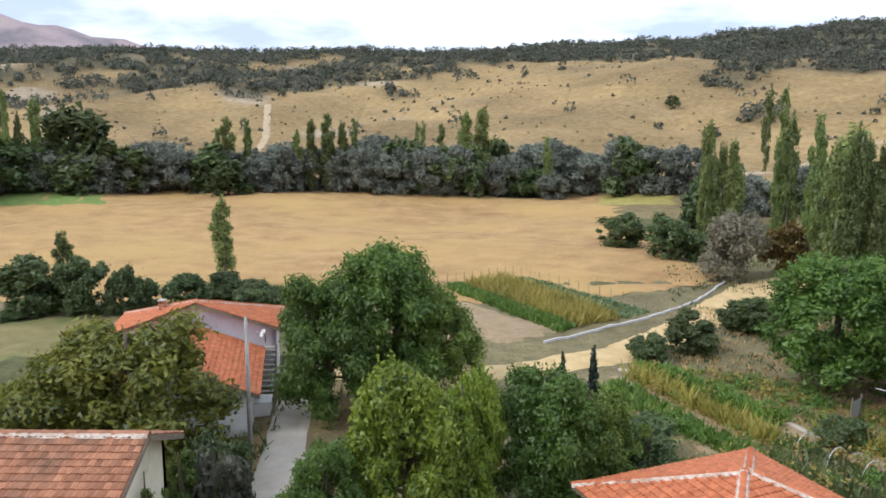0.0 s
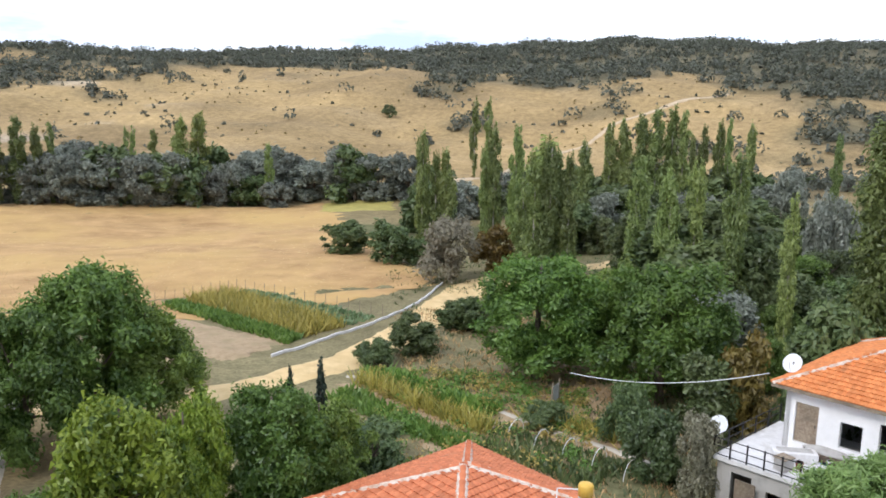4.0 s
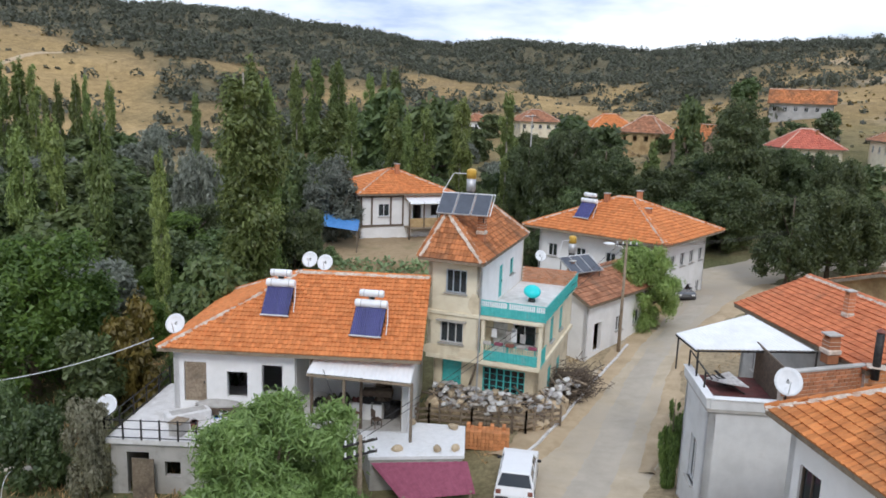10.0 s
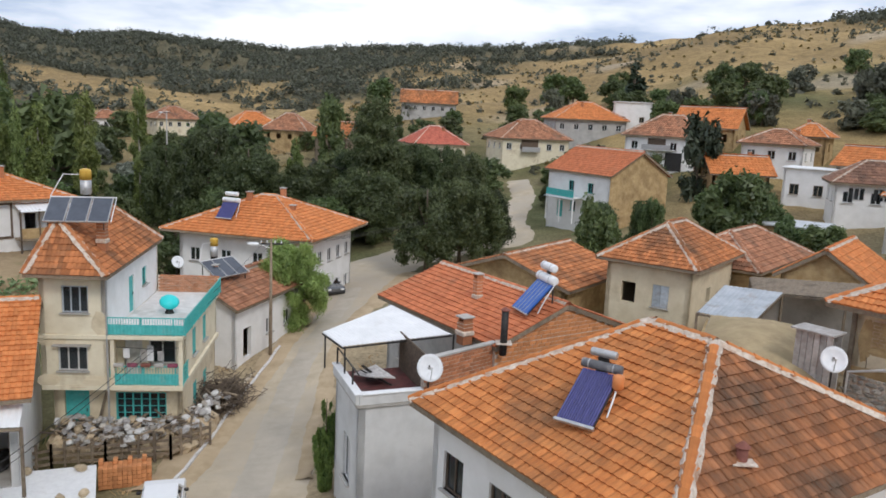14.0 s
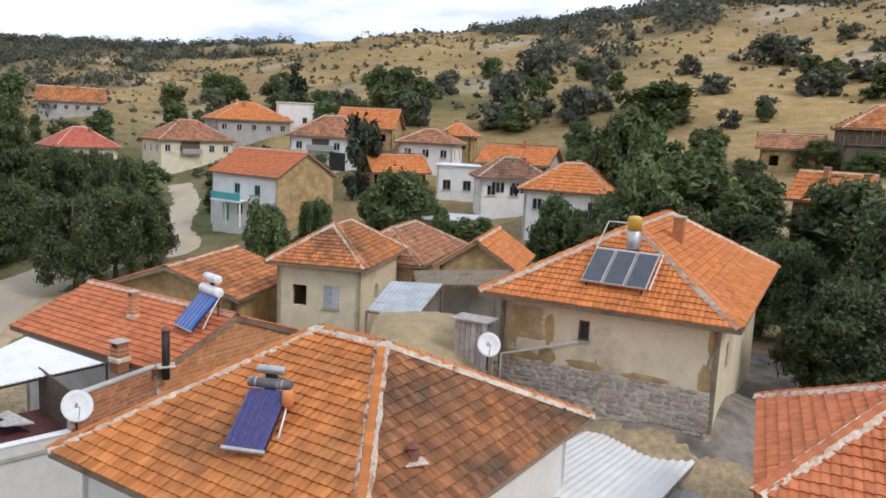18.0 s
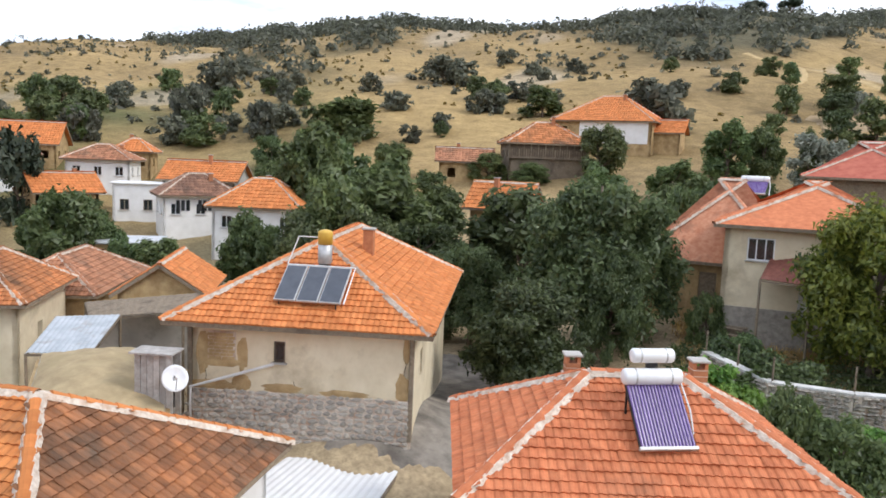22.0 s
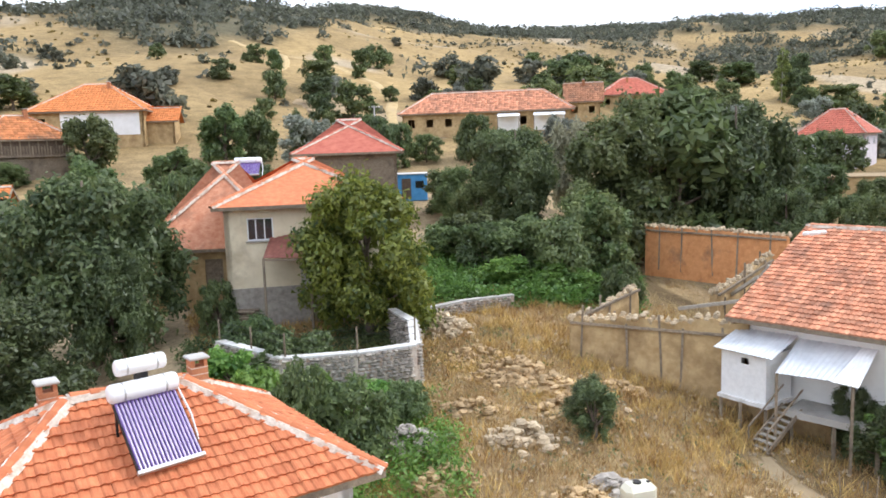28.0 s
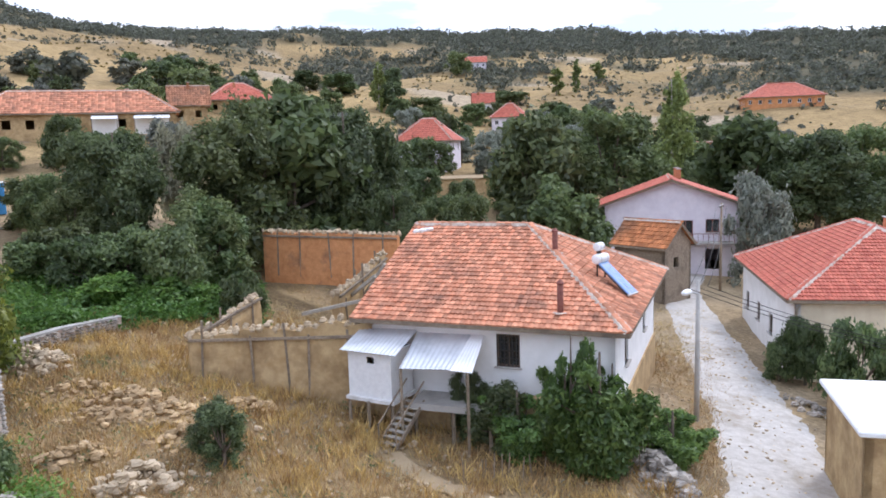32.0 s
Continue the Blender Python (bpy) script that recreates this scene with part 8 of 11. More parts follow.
# ---- stones, walls and ruins ----
def stones_geo(spots, seed, rough=0.22):
    """Joined stones, each (x, y, z, sx, sy, sz)."""
    rnd = np.random.default_rng(seed)
    base = Geo().lump((0, 0, 0), (1, 1, 1), seed, 4, 6, rough)
    bv, bf = base.v[0], np.array([f if len(f) == 4 else (*f, f[-1]) for f in base.f])
    spots = np.array(spots, float)
    n = len(spots)
    a = rnd.uniform(0, 6.28, n)
    ca, sa = np.cos(a), np.sin(a)
    v = bv[None] * spots[:, None, 3:6]
    v = np.stack([v[..., 0] * ca[:, None] - v[..., 1] * sa[:, None], v[..., 0] * sa[:, None] + v[..., 1] * ca[:, None], v[..., 2]], -1) + spots[:, None, :3]
    g = Geo()
    k = len(bv)
    for i in range(n):
        g.f += [tuple(dict.fromkeys(int(q) + i * k for q in f)) for f in bf]
    g.v, g.n = [v.reshape(-1, 3)], n * k
    return g


def rubble_heap(x, y, rx, ry, high, n, size, material="rubble", label="heap of pale broken stone", seed=1, name="rubble_heap"):
    rnd = random.Random(seed)
    t = thing(name, x, y, gz(x, y), 0, label, "rubble")
    spots = []
    for _ in range(n):
        a, r = rnd.uniform(0, 6.28), rnd.random() ** 0.62 * rnd.choice((0.8, 1.0, 1.25))
        px_, py_ = r * rx * math.cos(a), r * ry * math.sin(a)
        s = size * rnd.choice((0.3, 0.4, 0.5, 0.65, 0.8, 1.1, 1.6)) * rnd.uniform(0.8, 1.2)
        spots.append((px_, py_, gz(x + px_, y + py_) - gz(x, y) + high * max(0.0, 1 - r) ** 0.8 * rnd.uniform(0.5, 1.05), s, s * rnd.uniform(0.6, 1), s * rnd.uniform(0.4, 0.8)))
    tagged(part("rubble", stones_geo(spots, seed), M[material], t), kind="stuff")
    m = Geo().lump((0, 0, -0.25), (rx * 0.8, ry * 0.8, high * 0.75), seed, 7, 14, 0.2)
    part("earth", m, M["ochre"], t, "", True)
    return t


def stone_wall(pts, high, thick=0.4, cap=None, label="dry stone wall", seed=3, size=0.24, name="stone_wall", material="stone"):
    """A rough wall along (x, y, top) points: a core with stones on its faces, and a pale cap."""
    pts = [(x, y, min(z, gz(x, y) + high)) for x, y, z in pts]
    t = thing(name, pts[0][0], pts[0][1], pts[0][2] - high, 0, label, "wall")
    rnd = random.Random(seed)
    spots = []
    for (x0, y0, t0), (x1, y1, t1) in zip(pts, pts[1:]):
        ln = math.hypot(x1 - x0, y1 - y0)
        nx, ny = -(y1 - y0) / ln, (x1 - x0) / ln
        core = Geo()
        q = [(x0, y0), (x1, y1)]
        vs = [(x + nx * s * thick * 0.42, y + ny * s * thick * 0.42, z) for s in (-1, 1) for (x, y), tp in zip(q, (t0, t1)) for z in (tp - high - 0.5, tp - 0.03)]
        core.add(vs, [(0, 2, 3, 1), (4, 5, 7, 6), (1, 3, 7, 5), (0, 1, 5, 4), (2, 6, 7, 3)])
        wpart("core", core, M["mortar"], t)
        for j in range(int(high / (size * 0.62))):
            for i in range(int(ln / size)):
                for s in (-1, 1):
                    k = (i + rnd.random() * 0.6) * size / ln
                    x, y, tp = x0 + (x1 - x0) * k, y0 + (y1 - y0) * k, t0 + (t1 - t0) * k
                    spots.append((x + nx * s * thick * 0.42, y + ny * s * thick * 0.42, tp - 0.08 - j * size * 0.62, size * rnd.uniform(0.4, 0.95), size * rnd.uniform(0.4, 0.7), size * rnd.uniform(0.2, 0.34)))
        if cap:
            wpart("cap", Geo().bar((x0, y0, t0 + 0.02), (x1, y1, t1 + 0.02), thick + 0.04, 0.08), M[cap], t, "white mortar cap")
    g = stones_geo(spots, seed)
    ob = wpart("stonework", g, M[material], t)
    tagged(ob, kind="stuff")
    return t


def earth_wall(a, b, foot, top0, top1, material, label, posts=4, thick=0.45, seed=1, ragged=0.25, post_up=0.4):
    """A ruined wall of earth: uneven faces, a crumbling top, upright timbers let into it."""
    rnd = np.random.default_rng(seed)
    a, b = np.array(a, float), np.array(b, float)
    t = thing("ruined_wall", a[0], a[1], foot, 0, label, "wall")
    d = b - a
    ln = np.linalg.norm(d)
    nrm = np.array((-d[1], d[0])) / ln
    n, m = int(ln / 0.35) + 2, 7
    g, rows_ = Geo(), []
    crest = top0 + (top1 - top0) * np.linspace(0, 1, n) + np.cumsum(rnd.normal(0, ragged * 0.35, n)) * 0.35 + rnd.uniform(-ragged, 0, n) * 0.5
    for s in (-1, 1):
        pts = [(*(a + d * i / (n - 1) + nrm * s * (thick / 2 * (1.25 - 0.4 * j / (m - 1)) + rnd.normal(0, 0.02))), foot - 0.8 + (crest[i] - foot + 0.8) * j / (m - 1)) for i in range(n) for j in range(m)]
        g.add(pts, [(i * m + j, (i + 1) * m + j, (i + 1) * m + j + 1, i * m + j + 1)[:: -s] for i in range(n - 1) for j in range(m - 1)])
    o = n * m
    g.f += [(i * m + m - 1, (i + 1) * m + m - 1, o + (i + 1) * m + m - 1, o + i * m + m - 1) for i in range(n - 1)]
    for i in (0, n - 1):
        g.f += [(i * m + j, i * m + j + 1, o + i * m + j + 1, o + i * m + j) for j in range(m - 1)]
    wpart("wall", g, M[material], t)
    spots = []
    for i in range(n):
        for _ in range(3):
            p = a + d * i / (n - 1) + nrm * rnd.uniform(-0.2, 0.2)
            spots.append((*p, crest[i] + rnd.uniform(0, 0.12), *(rnd.uniform(0.07, 0.2, 3))))
    tagged(wpart("crest_stones", stones_geo(spots, seed), M["rubble"], t), kind="stuff")
    for k in range(posts):
        for s in (-1, 1):
            u = (k + 0.5 + rnd.uniform(-0.3, 0.3)) / posts
            p = a + d * u + nrm * s * (thick / 2 + 0.02)
            wpart("timber", Geo().bar((*p, foot - 0.3), (*(p + d / ln * rnd.uniform(-0.15, 0.15)), top0 + (top1 - top0) * u + post_up * rnd.uniform(-0.6, 1.2)), 0.09), M["wood"], t)
    wpart("rail_timber", Geo().bar((*(a - nrm * (thick / 2 + 0.04)), foot + (top0 - foot) * 0.9), (*(b - nrm * (thick / 2 + 0.04)), foot + (top1 - foot) * 0.9), 0.11), M["wood"], t)
    return t


earth_wall((-2.8, -57.5), (-10.4, -50.6), 9.2, 11.9, 11.9, "mud_red", "ruined wall of red adobe brick with timber posts", 5, seed=4, ragged=0.15, post_up=0.1)
earth_wall((2.6, -37.6), (-4.6, -34.2), 7.4, 9.7, 9.9, "mud", "crumbling mud wall with upright timbers and stones on top", 5, seed=6, ragged=0.4)
earth_wall((2.6, -37.6), (-0.6, -41.6), 8.2, 9.8, 10.5, "mud", "broken mud wall running up to a brick ruin", 3, seed=8, ragged=0.3)
earth_wall((-4.4, -41.2), (-8.4, -47.0), 8.6, 10.2, 11.2, "mud", "low remains of a mud wall", 3, seed=9, ragged=0.4, post_up=1.0)
roof_beams = thing("fallen_beam", -4.5, -41, 9.8, 0, "fallen grey roof beams on a ruined wall", "beam")
for i, (a, b) in enumerate((((-2.6, -40.4, 9.5), (-5.6, -38.6, 10.3)), ((-5.2, -43, 9.4), (-6.4, -40.8, 11.0)), ((-6.5, -44, 9.4), (-7.2, -41.8, 11.4)))):
    wpart("beam", Geo().bar(a, b, 0.16), M["pale_bark"], roof_beams)

stone_wall([(18.4, -33.6, 9.4), (14.3, -30.9, 9.45), (11.4, -31.5, 9.6), (9.2, -32.7, 9.75)], 1.9, 0.42, "white_cap", "stone garden wall with a whitened mortar cap", 5)
stone_wall([(9.2, -32.7, 9.75), (9.9, -35.6, 10.0), (11.3, -37.6, 10.1)], 1.9, 0.4, "white_cap", "stone garden wall with a whitened mortar cap", 6)
stone_wall([(11.0, -41.2, 11.4), (8.5, -43.4, 11.5), (5.9, -44.8, 11.5)], 0.7, 0.4, "concrete", "grey stone retaining wall in dry grass", 7)
rubble_heap(9.2, -39.6, 1.7, 1.3, 1.1, 340, 0.17, label="heap of pale broken building stone", seed=11)
rubble_heap(8.6, -27.2, 1.6, 1.0, 0.9, 260, 0.16, "stone", "heap of grey stone behind the red roof", 12)
rubble_heap(4.5, -27.8, 1.5, 0.9, 0.7, 170, 0.17, label="scattered heap of pale rubble in weeds", seed=13)
rubble_heap(2.9, -30.6, 1.3, 0.9, 0.5, 120, 0.16, "ochre", "low heap of earth and stones", 14)
rubble_heap(1.2, -25.2, 0.9, 0.8, 0.4, 60, 0.2, "stone", "few grey stones among dry weeds", 15)
rubble_heap(5.2, -34.0, 2.2, 1.6, 0.7, 240, 0.14, "ochre", "scree of yellow stones on the slope", 16)
rubble_heap(-12.9, -25.8, 0.8, 2.0, 0.9, 260, 0.17, "stone", "tumbled grey stone wall beside the road", 17)
rubble_heap(-13.9, -27.9, 0.7, 1.2, 0.7, 130, 0.17, "stone", "tumbled grey stone wall beside the road", 18)
rubble_heap(-25.5, -31.0, 0.7, 2.6, 0.4, 120, 0.15, "stone", "grey stones along the gravel road", 19)
for i, (x, y, a, b, h) in enumerate(((3.6, -32.6, 1.6, 1.1, 0.6), (6.6, -30.2, 1.5, 1.0, 0.6), (0.6, -33.4, 1.3, 0.8, 0.4), (6.8, -24.8, 1.2, 1.0, 0.6), (2.6, -24.2, 1.2, 0.8, 0.4), (7.2, -36.2, 1.6, 1.2, 0.5))):
    rubble_heap(x, y, a, b, h, 110, 0.13, "ochre", "mound of ochre earth and broken stone", 30 + i)
rnd = random.Random(77)
strewn = []
for _ in range(900):
    x, y = rnd.uniform(-7, 9.5), rnd.uniform(-46, -21)
    s = rnd.uniform(0.03, 0.11) * (2.0 if rnd.random() < 0.07 else 1)
    strewn.append((x, y, gz(x, y) + 0.06, s, s * rnd.uniform(0.6, 1), s * 0.6))
for _ in range(700):
    k = rnd.uniform(0, 1)
    x, y = -12 - 16 * k + rnd.uniform(-4, 4), -20 - 24 * k + rnd.uniform(-3, 3)
    s = rnd.uniform(0.03, 0.09)
    strewn.append((x, y, gz(x, y) + 0.1, s, s, s * 0.6))
tagged(new("loose_stones", stones_geo(strewn, 20).mesh("loose_stones", M["rubble"])), "loose pale stones strewn over dry ground", "stones", "", "stuff")

# white privy on stilts, porch roof and steps of the old house
privy = thing("privy", -4.6, -32.7, 6.2, 0, "white boxed porch on stilts under a bent metal roof", "outhouse")
SP = [(-3.25, -33.0), (-4.6, -31.5), (-5.8, -32.6), (-4.4, -34.2)]
for i in range(4):
    a, b = np.array(SP[i]), np.array(SP[(i + 1) % 4])
    g = Geo()
    wall_panel(g, a, b, 7.55, 9.5, [(0.9, 1.45 + 7.55, 0.35, 0.25)] if i == 0 else (), 0.08)
    wpart("board_wall", g, M["white_paint"], privy)
wpart("floor", Geo().slab([(*p, 7.6) for p in [(-3.1, -33.0), (-4.6, -31.3), (-5.95, -32.6), (-4.4, -34.3)]], 0.14), M["pale_slab"], privy)
for x, y in SP + [(-3.8, -32.1)]:
    wpart("stilt", Geo().bar((x, y, gz(x, y) - 0.3), (x, y, 7.5), 0.11), M["wood"], privy)
wpart("metal_roof", corrugated([(-2.9, -32.95, 9.5), (-4.65, -31.05, 9.5), (-6.1, -32.8, 10.0), (-4.3, -34.6, 10.0)], 14, 0.03), M["sheet"], privy, "galvanised corrugated roof sheet")
porch = thing("porch_roof", -6.6, -31.2, 9.2, 0, "sagging pale sheet-metal porch roof", "porch roof")
wpart("sheet", corrugated([(-4.7, -30.7, 9.1), (-6.3, -29.6, 9.15), (-7.9, -31.3, 9.95), (-6.2, -32.9, 9.95)], 10, 0.025), M["sheet"], porch)
wpart("sheet", corrugated([(-6.3, -29.6, 9.12), (-7.0, -29.0, 9.1), (-8.3, -30.9, 9.95), (-7.9, -31.3, 9.95)], 6, 0.025), M["white_sheet"], porch, "newer white sheet")
for x, y in ((-4.8, -30.8), (-6.9, -29.2)):
    wpart("post", Geo().bar((x, y, gz(x, y) - 0.2), (x, y, 9.08), 0.09), M["wood"], porch)
deck = thing("porch_deck", -6.6, -31.6, 7.4, 0, "raised porch floor on wooden props", "porch")
wpart("floor", Geo().slab([(-5.3, -31.3, 7.5), (-8.0, -29.1, 7.5), (-9.0, -30.4, 7.5), (-6.4, -32.9, 7.5)], 0.26), M["concrete"], deck)
for x, y in ((-5.5, -31.35), (-6.7, -30.35), (-7.85, -29.4)):
    wpart("prop", Geo().bar((x, y, gz(x, y) - 0.2), (x, y, 7.25), 0.12), M["wood"], deck)
bench = thing("bench", -9.4, -29.3, gz(-9.4, -29.3), 140, "mustard yellow boarded bench beneath the window", "bench")
part("board", Geo().box((0, 0.1, 7.7 - gz(-9.4, -29.3)), (2.2, 0.5, 0.1), bevel=0.02), M["mud"], bench)
part("front_board", Geo().box((0, -0.12, 7.3 - gz(-9.4, -29.3)), (2.2, 0.05, 0.7)), M["mud"], bench)
for s in (-1, 1):
    part("support", Geo().box((s * 0.9, 0.1, 3.83 - gz(-9.4, -29.3) / 2), (0.12, 0.4, 7.66 - gz(-9.4, -29.3))), M["wood"], bench)
stair = thing("wooden_steps", -4.9, -30.9, 6.2, 0, "grey wooden steps with a handrail up to the porch", "steps")
S0, S1 = np.array((-4.1, -30.5, gz(-4.1, -30.5))), np.array((-5.6, -31.6, 7.5))
side = np.array((0.5, -0.68, 0)) * 0.5
for s in (-1, 1):
    wpart("stringer", Geo().bar(S0 + side * s, S1 + side * s, 0.06, 0.16), M["wood"], stair)
    wpart("handrail", Geo().bar(S0 + side * s + (0, 0, 0.8), S1 + side * s + (0, 0, 0.8), 0.05), M["wood"], stair)
    wpart("rail_post", Geo().bar(S0 + side * s, S0 + side * s + (0, 0, 0.85), 0.05), M["wood"], stair)
for k in range(8):
    p = S0 + (S1 - S0) * (k + 0.6) / 8
    wpart("tread", Geo().bar(p - side, p + side, 0.22, 0.04), M["pale_bark"], stair)
ridge_patch = thing("mortar_patch", -7.6, -36.2, 13.62, 30, "lumps of white mortar on the old ridge", "mortar")
for k in range(5):
    part("lump", Geo().lump((0.22 * k - 0.45, 0.1 * math.sin(3 * k), 0.04), (0.17, 0.13, 0.1), 90 + k, 5, 7, 0.2), M["white_paint"], ridge_patch)
wt = thing("water_tank", 0.75, -24.6, gz(0.75, -24.6), 25, "small cream plastic water tank lying in weeds", "tank")
part("shell", Geo().box((0, 0, 0.42), (1.05, 0.7, 0.66), bevel=0.16), M["tank_cream"], wt)
part("filler_cap", Geo().tube([(0.05, 0, 0.74), (0.05, 0, 0.8)], 0.13, 14), M["iron"], wt)
part("filler_cap", Geo().tube([(-0.3, 0.05, 0.74), (-0.3, 0.05, 0.78)], 0.06, 10), M["iron"], wt)
for s in (-0.3, 0.3):
    part("skid", Geo().box((s, 0, 0.04), (0.12, 0.7, 0.12)), M["wood"], wt)

# fence posts with wire round the garden
gf = thing("wire_fence", 12, -31, 9.6, 0, "rusty wire fence on thin posts along the garden wall", "fence")
FP2 = [(18.4, -33.6, 9.4), (16.3, -32.2, 9.4), (14.3, -30.9, 9.45), (11.4, -31.5, 9.6), (9.2, -32.7, 9.75)]
for x, y, z in FP2:
    wpart("post", Geo().bar((x, y, z), (x, y, z + 1.0), 0.06), M["wood"], gf)
for a, b in zip(FP2, FP2[1:]):
    for z in (0.3, 0.6, 0.9):
        wpart("strand", Geo().bar((a[0], a[1], a[2] + z), (b[0], b[1], b[2] + z), 0.012), M["iron"], gf)
for i in range(22):
    x, y = rnd.uniform(-13, -6), 0
    y = -26.6 + (x + 10) * -0.25 + rnd.uniform(-0.5, 0.5)
    st = thing("stake", x, y, gz(x, y) - 0.2, 0, "thin weathered stake in a rough fence", "stake", "fence stakes")
    part("stick", Geo().bar((0, 0, 0), (rnd.uniform(-0.12, 0.12), rnd.uniform(-0.12, 0.12), rnd.uniform(0.8, 1.3)), 0.03), M["wood"], st)

# blue cabin, timber shed, far flat roofs
cabin = thing("cabin", 18.0, -77.5, gz(18, -77.5), 12, "small bright blue cabin on the slope", "cabin")
part("body", Geo().box((0, 0, 1.2), (2.9, 2.2, 2.6), bevel=0.03), M["blue"], cabin)
part("roof", Geo().box((0, 0, 2.56), (3.2, 2.5, 0.12), bevel=0.02), M["white_paint"], cabin)
part("door", Geo().box((0.6, 1.12, 1.1), (0.9, 0.06, 2.0)), M["dark_wood"], cabin)
part("window", Geo().box((-0.7, 1.12, 1.5), (0.8, 0.05, 0.7)), M["car_glass"], cabin)
house(-32.5, -55.4, 112, 5.2, 4.2, 9.2, 11.0, "gable", "tile_worn", "wood", fine=False, over=0.3, chimneys=0, holes=((), [(1.2, 2.6, 0.7, 0.8, "hole")], (), [(1.2, 2.6, 0.7, 0.8, "hole")]), label="narrow timber shed under orange tiles", category="shed", group="", name="shed")


def flat_building(x, y, rot, L, W, top, wall, roof, label, holes=(), base=None):
    base = gz(x, y) if base is None else base
    h = thing("outbuilding", x, y, base, rot, label, "outbuilding")
    cor = [(-L / 2, -W / 2), (L / 2, -W / 2), (L / 2, W / 2), (-L / 2, W / 2)]
    STANDS.append((x, y, max(L, W) * 0.6))
    for i in range(4):
        g = Geo()
        hs = holes[i] if i < len(holes) else ()
        wall_panel(g, cor[i], cor[(i + 1) % 4], -2.0, top - base, [q[:4] for q in hs], 0.25)
        w = part("wall", g, M[wall], h)
        for q in hs:
            window_in(w, cor[i], cor[(i + 1) % 4], *q[:4], "wood", q[4])
    part("roof", Geo().box((0, 0, top - base + 0.08), (L + 0.5, W + 0.5, 0.2), bevel=0.05), M[roof], h)
    return h


flat_building(-20.6, -22.2, 57, 5.2, 4.4, 7.9, "mud", "white_paint", "low mud building with a flat whitewashed roof", base=5.4)
flat_building(-35.6, -112, 161, 12, 9.5, 12.5, "mud", "soil", "low farm building with a flat earth roof", [[(2, 0.5, 1, 1.8, "door")]])
flat_building(153.7, -33.3, -100, 7, 5, 21.5, "white", "pale_slab", "small white flat-roofed building on the slope", [row(2, 0, 7, 0.8, 0.9, 1.0)])
flat_building(89.9, -39.5, -125, 5, 4.5, 13.6, "white", "white_sheet", "small white building with a covered balcony", [row(2, 0, 5, 0.8, 1.0, 1.2)])
flat_building(70, -28, -120, 8, 5, 9.6, "mud", "sheet", "long shed under grey and white sheet metal", [[(2, 0.4, 2.4, 1.6, "hole")]])


def garden_bank():
    """A sloping vegetable bank and level yard before the timber-framed house."""
    rows = [((44.2, 35.6), (50.2, 25.6), 0.3), ((48.6, 39.0), (55.4, 27.6), 2.2), ((53.0, 42.4), (60.6, 29.4), 4.1), ((59.0, 47.0), (67.0, 32.2), 4.25), ((67.0, 53.5), (76.0, 36.0), 4.25), ((69.0, 55.0), (78.0, 36.8), 0.2)]
    rnd = np.random.default_rng(77)
    pts, n = [], 24
    for a, b, z in rows:
        for i in range(n + 1):
            x, y = np.array(a) * (1 - i / n) + np.array(b) * i / n
            side = 0.2 if i in (0, n) else z
            pts.append((x + rnd.uniform(-0.3, 0.3), y + rnd.uniform(-0.3, 0.3), side + rnd.uniform(-0.12, 0.12)))
    f = [(r * (n + 1) + i, (r + 1) * (n + 1) + i, (r + 1) * (n + 1) + i + 1, r * (n + 1) + i + 1)[::-1] for r in range(len(rows) - 1) for i in range(n)]
    structure("bank", Geo().add(pts, f), M["soil"], "brown garden bank below the timber-framed house", True)
    c = []
    for r in range(2):
        for _ in range(1500):
            u, v = rnd.uniform(0.06, 0.94), rnd.uniform(0, 1)
            p = [np.array((*rows[r + k][0], rows[r + k][2])) * (1 - u) + np.array((*rows[r + k][1], rows[r + k][2])) * u for k in (0, 1)]
            c.append(p[0] * (1 - v) + p[1] * v + (0, 0, rnd.uniform(0.05, 0.45)))
    v, f = leaf_cards(np.array(c), np.tile((0, 0, 1.0), (len(c), 1)), 0.28, rnd, 1.6, 0, True, 0.9)
    tagged(new("bank_vegetables", cards_mesh("bank_vegetables", v, f, M["cabbage"])), "grey-green vegetables growing on a garden bank", "crop", "", "stuff")


ts = thing("tarpaulin_shelter", 59.8, 42.1, 4.2, 30, "low shelter of poles under a blue tarpaulin", "shelter")
part("tarpaulin", corrugated([(-2.7, -1.8, 2.0), (2.7, -1.8, 2.2), (2.7, 1.8, 2.7), (-2.7, 1.8, 2.5)], 5, 0.12), M["tarp"], ts)
for x in (-2.5, 0, 2.5):
    for y in (-1.7, 1.7):
        part("pole", Geo().bar((x, y, -0.2), (x, y, 2.1), 0.1), M["wood"], ts)


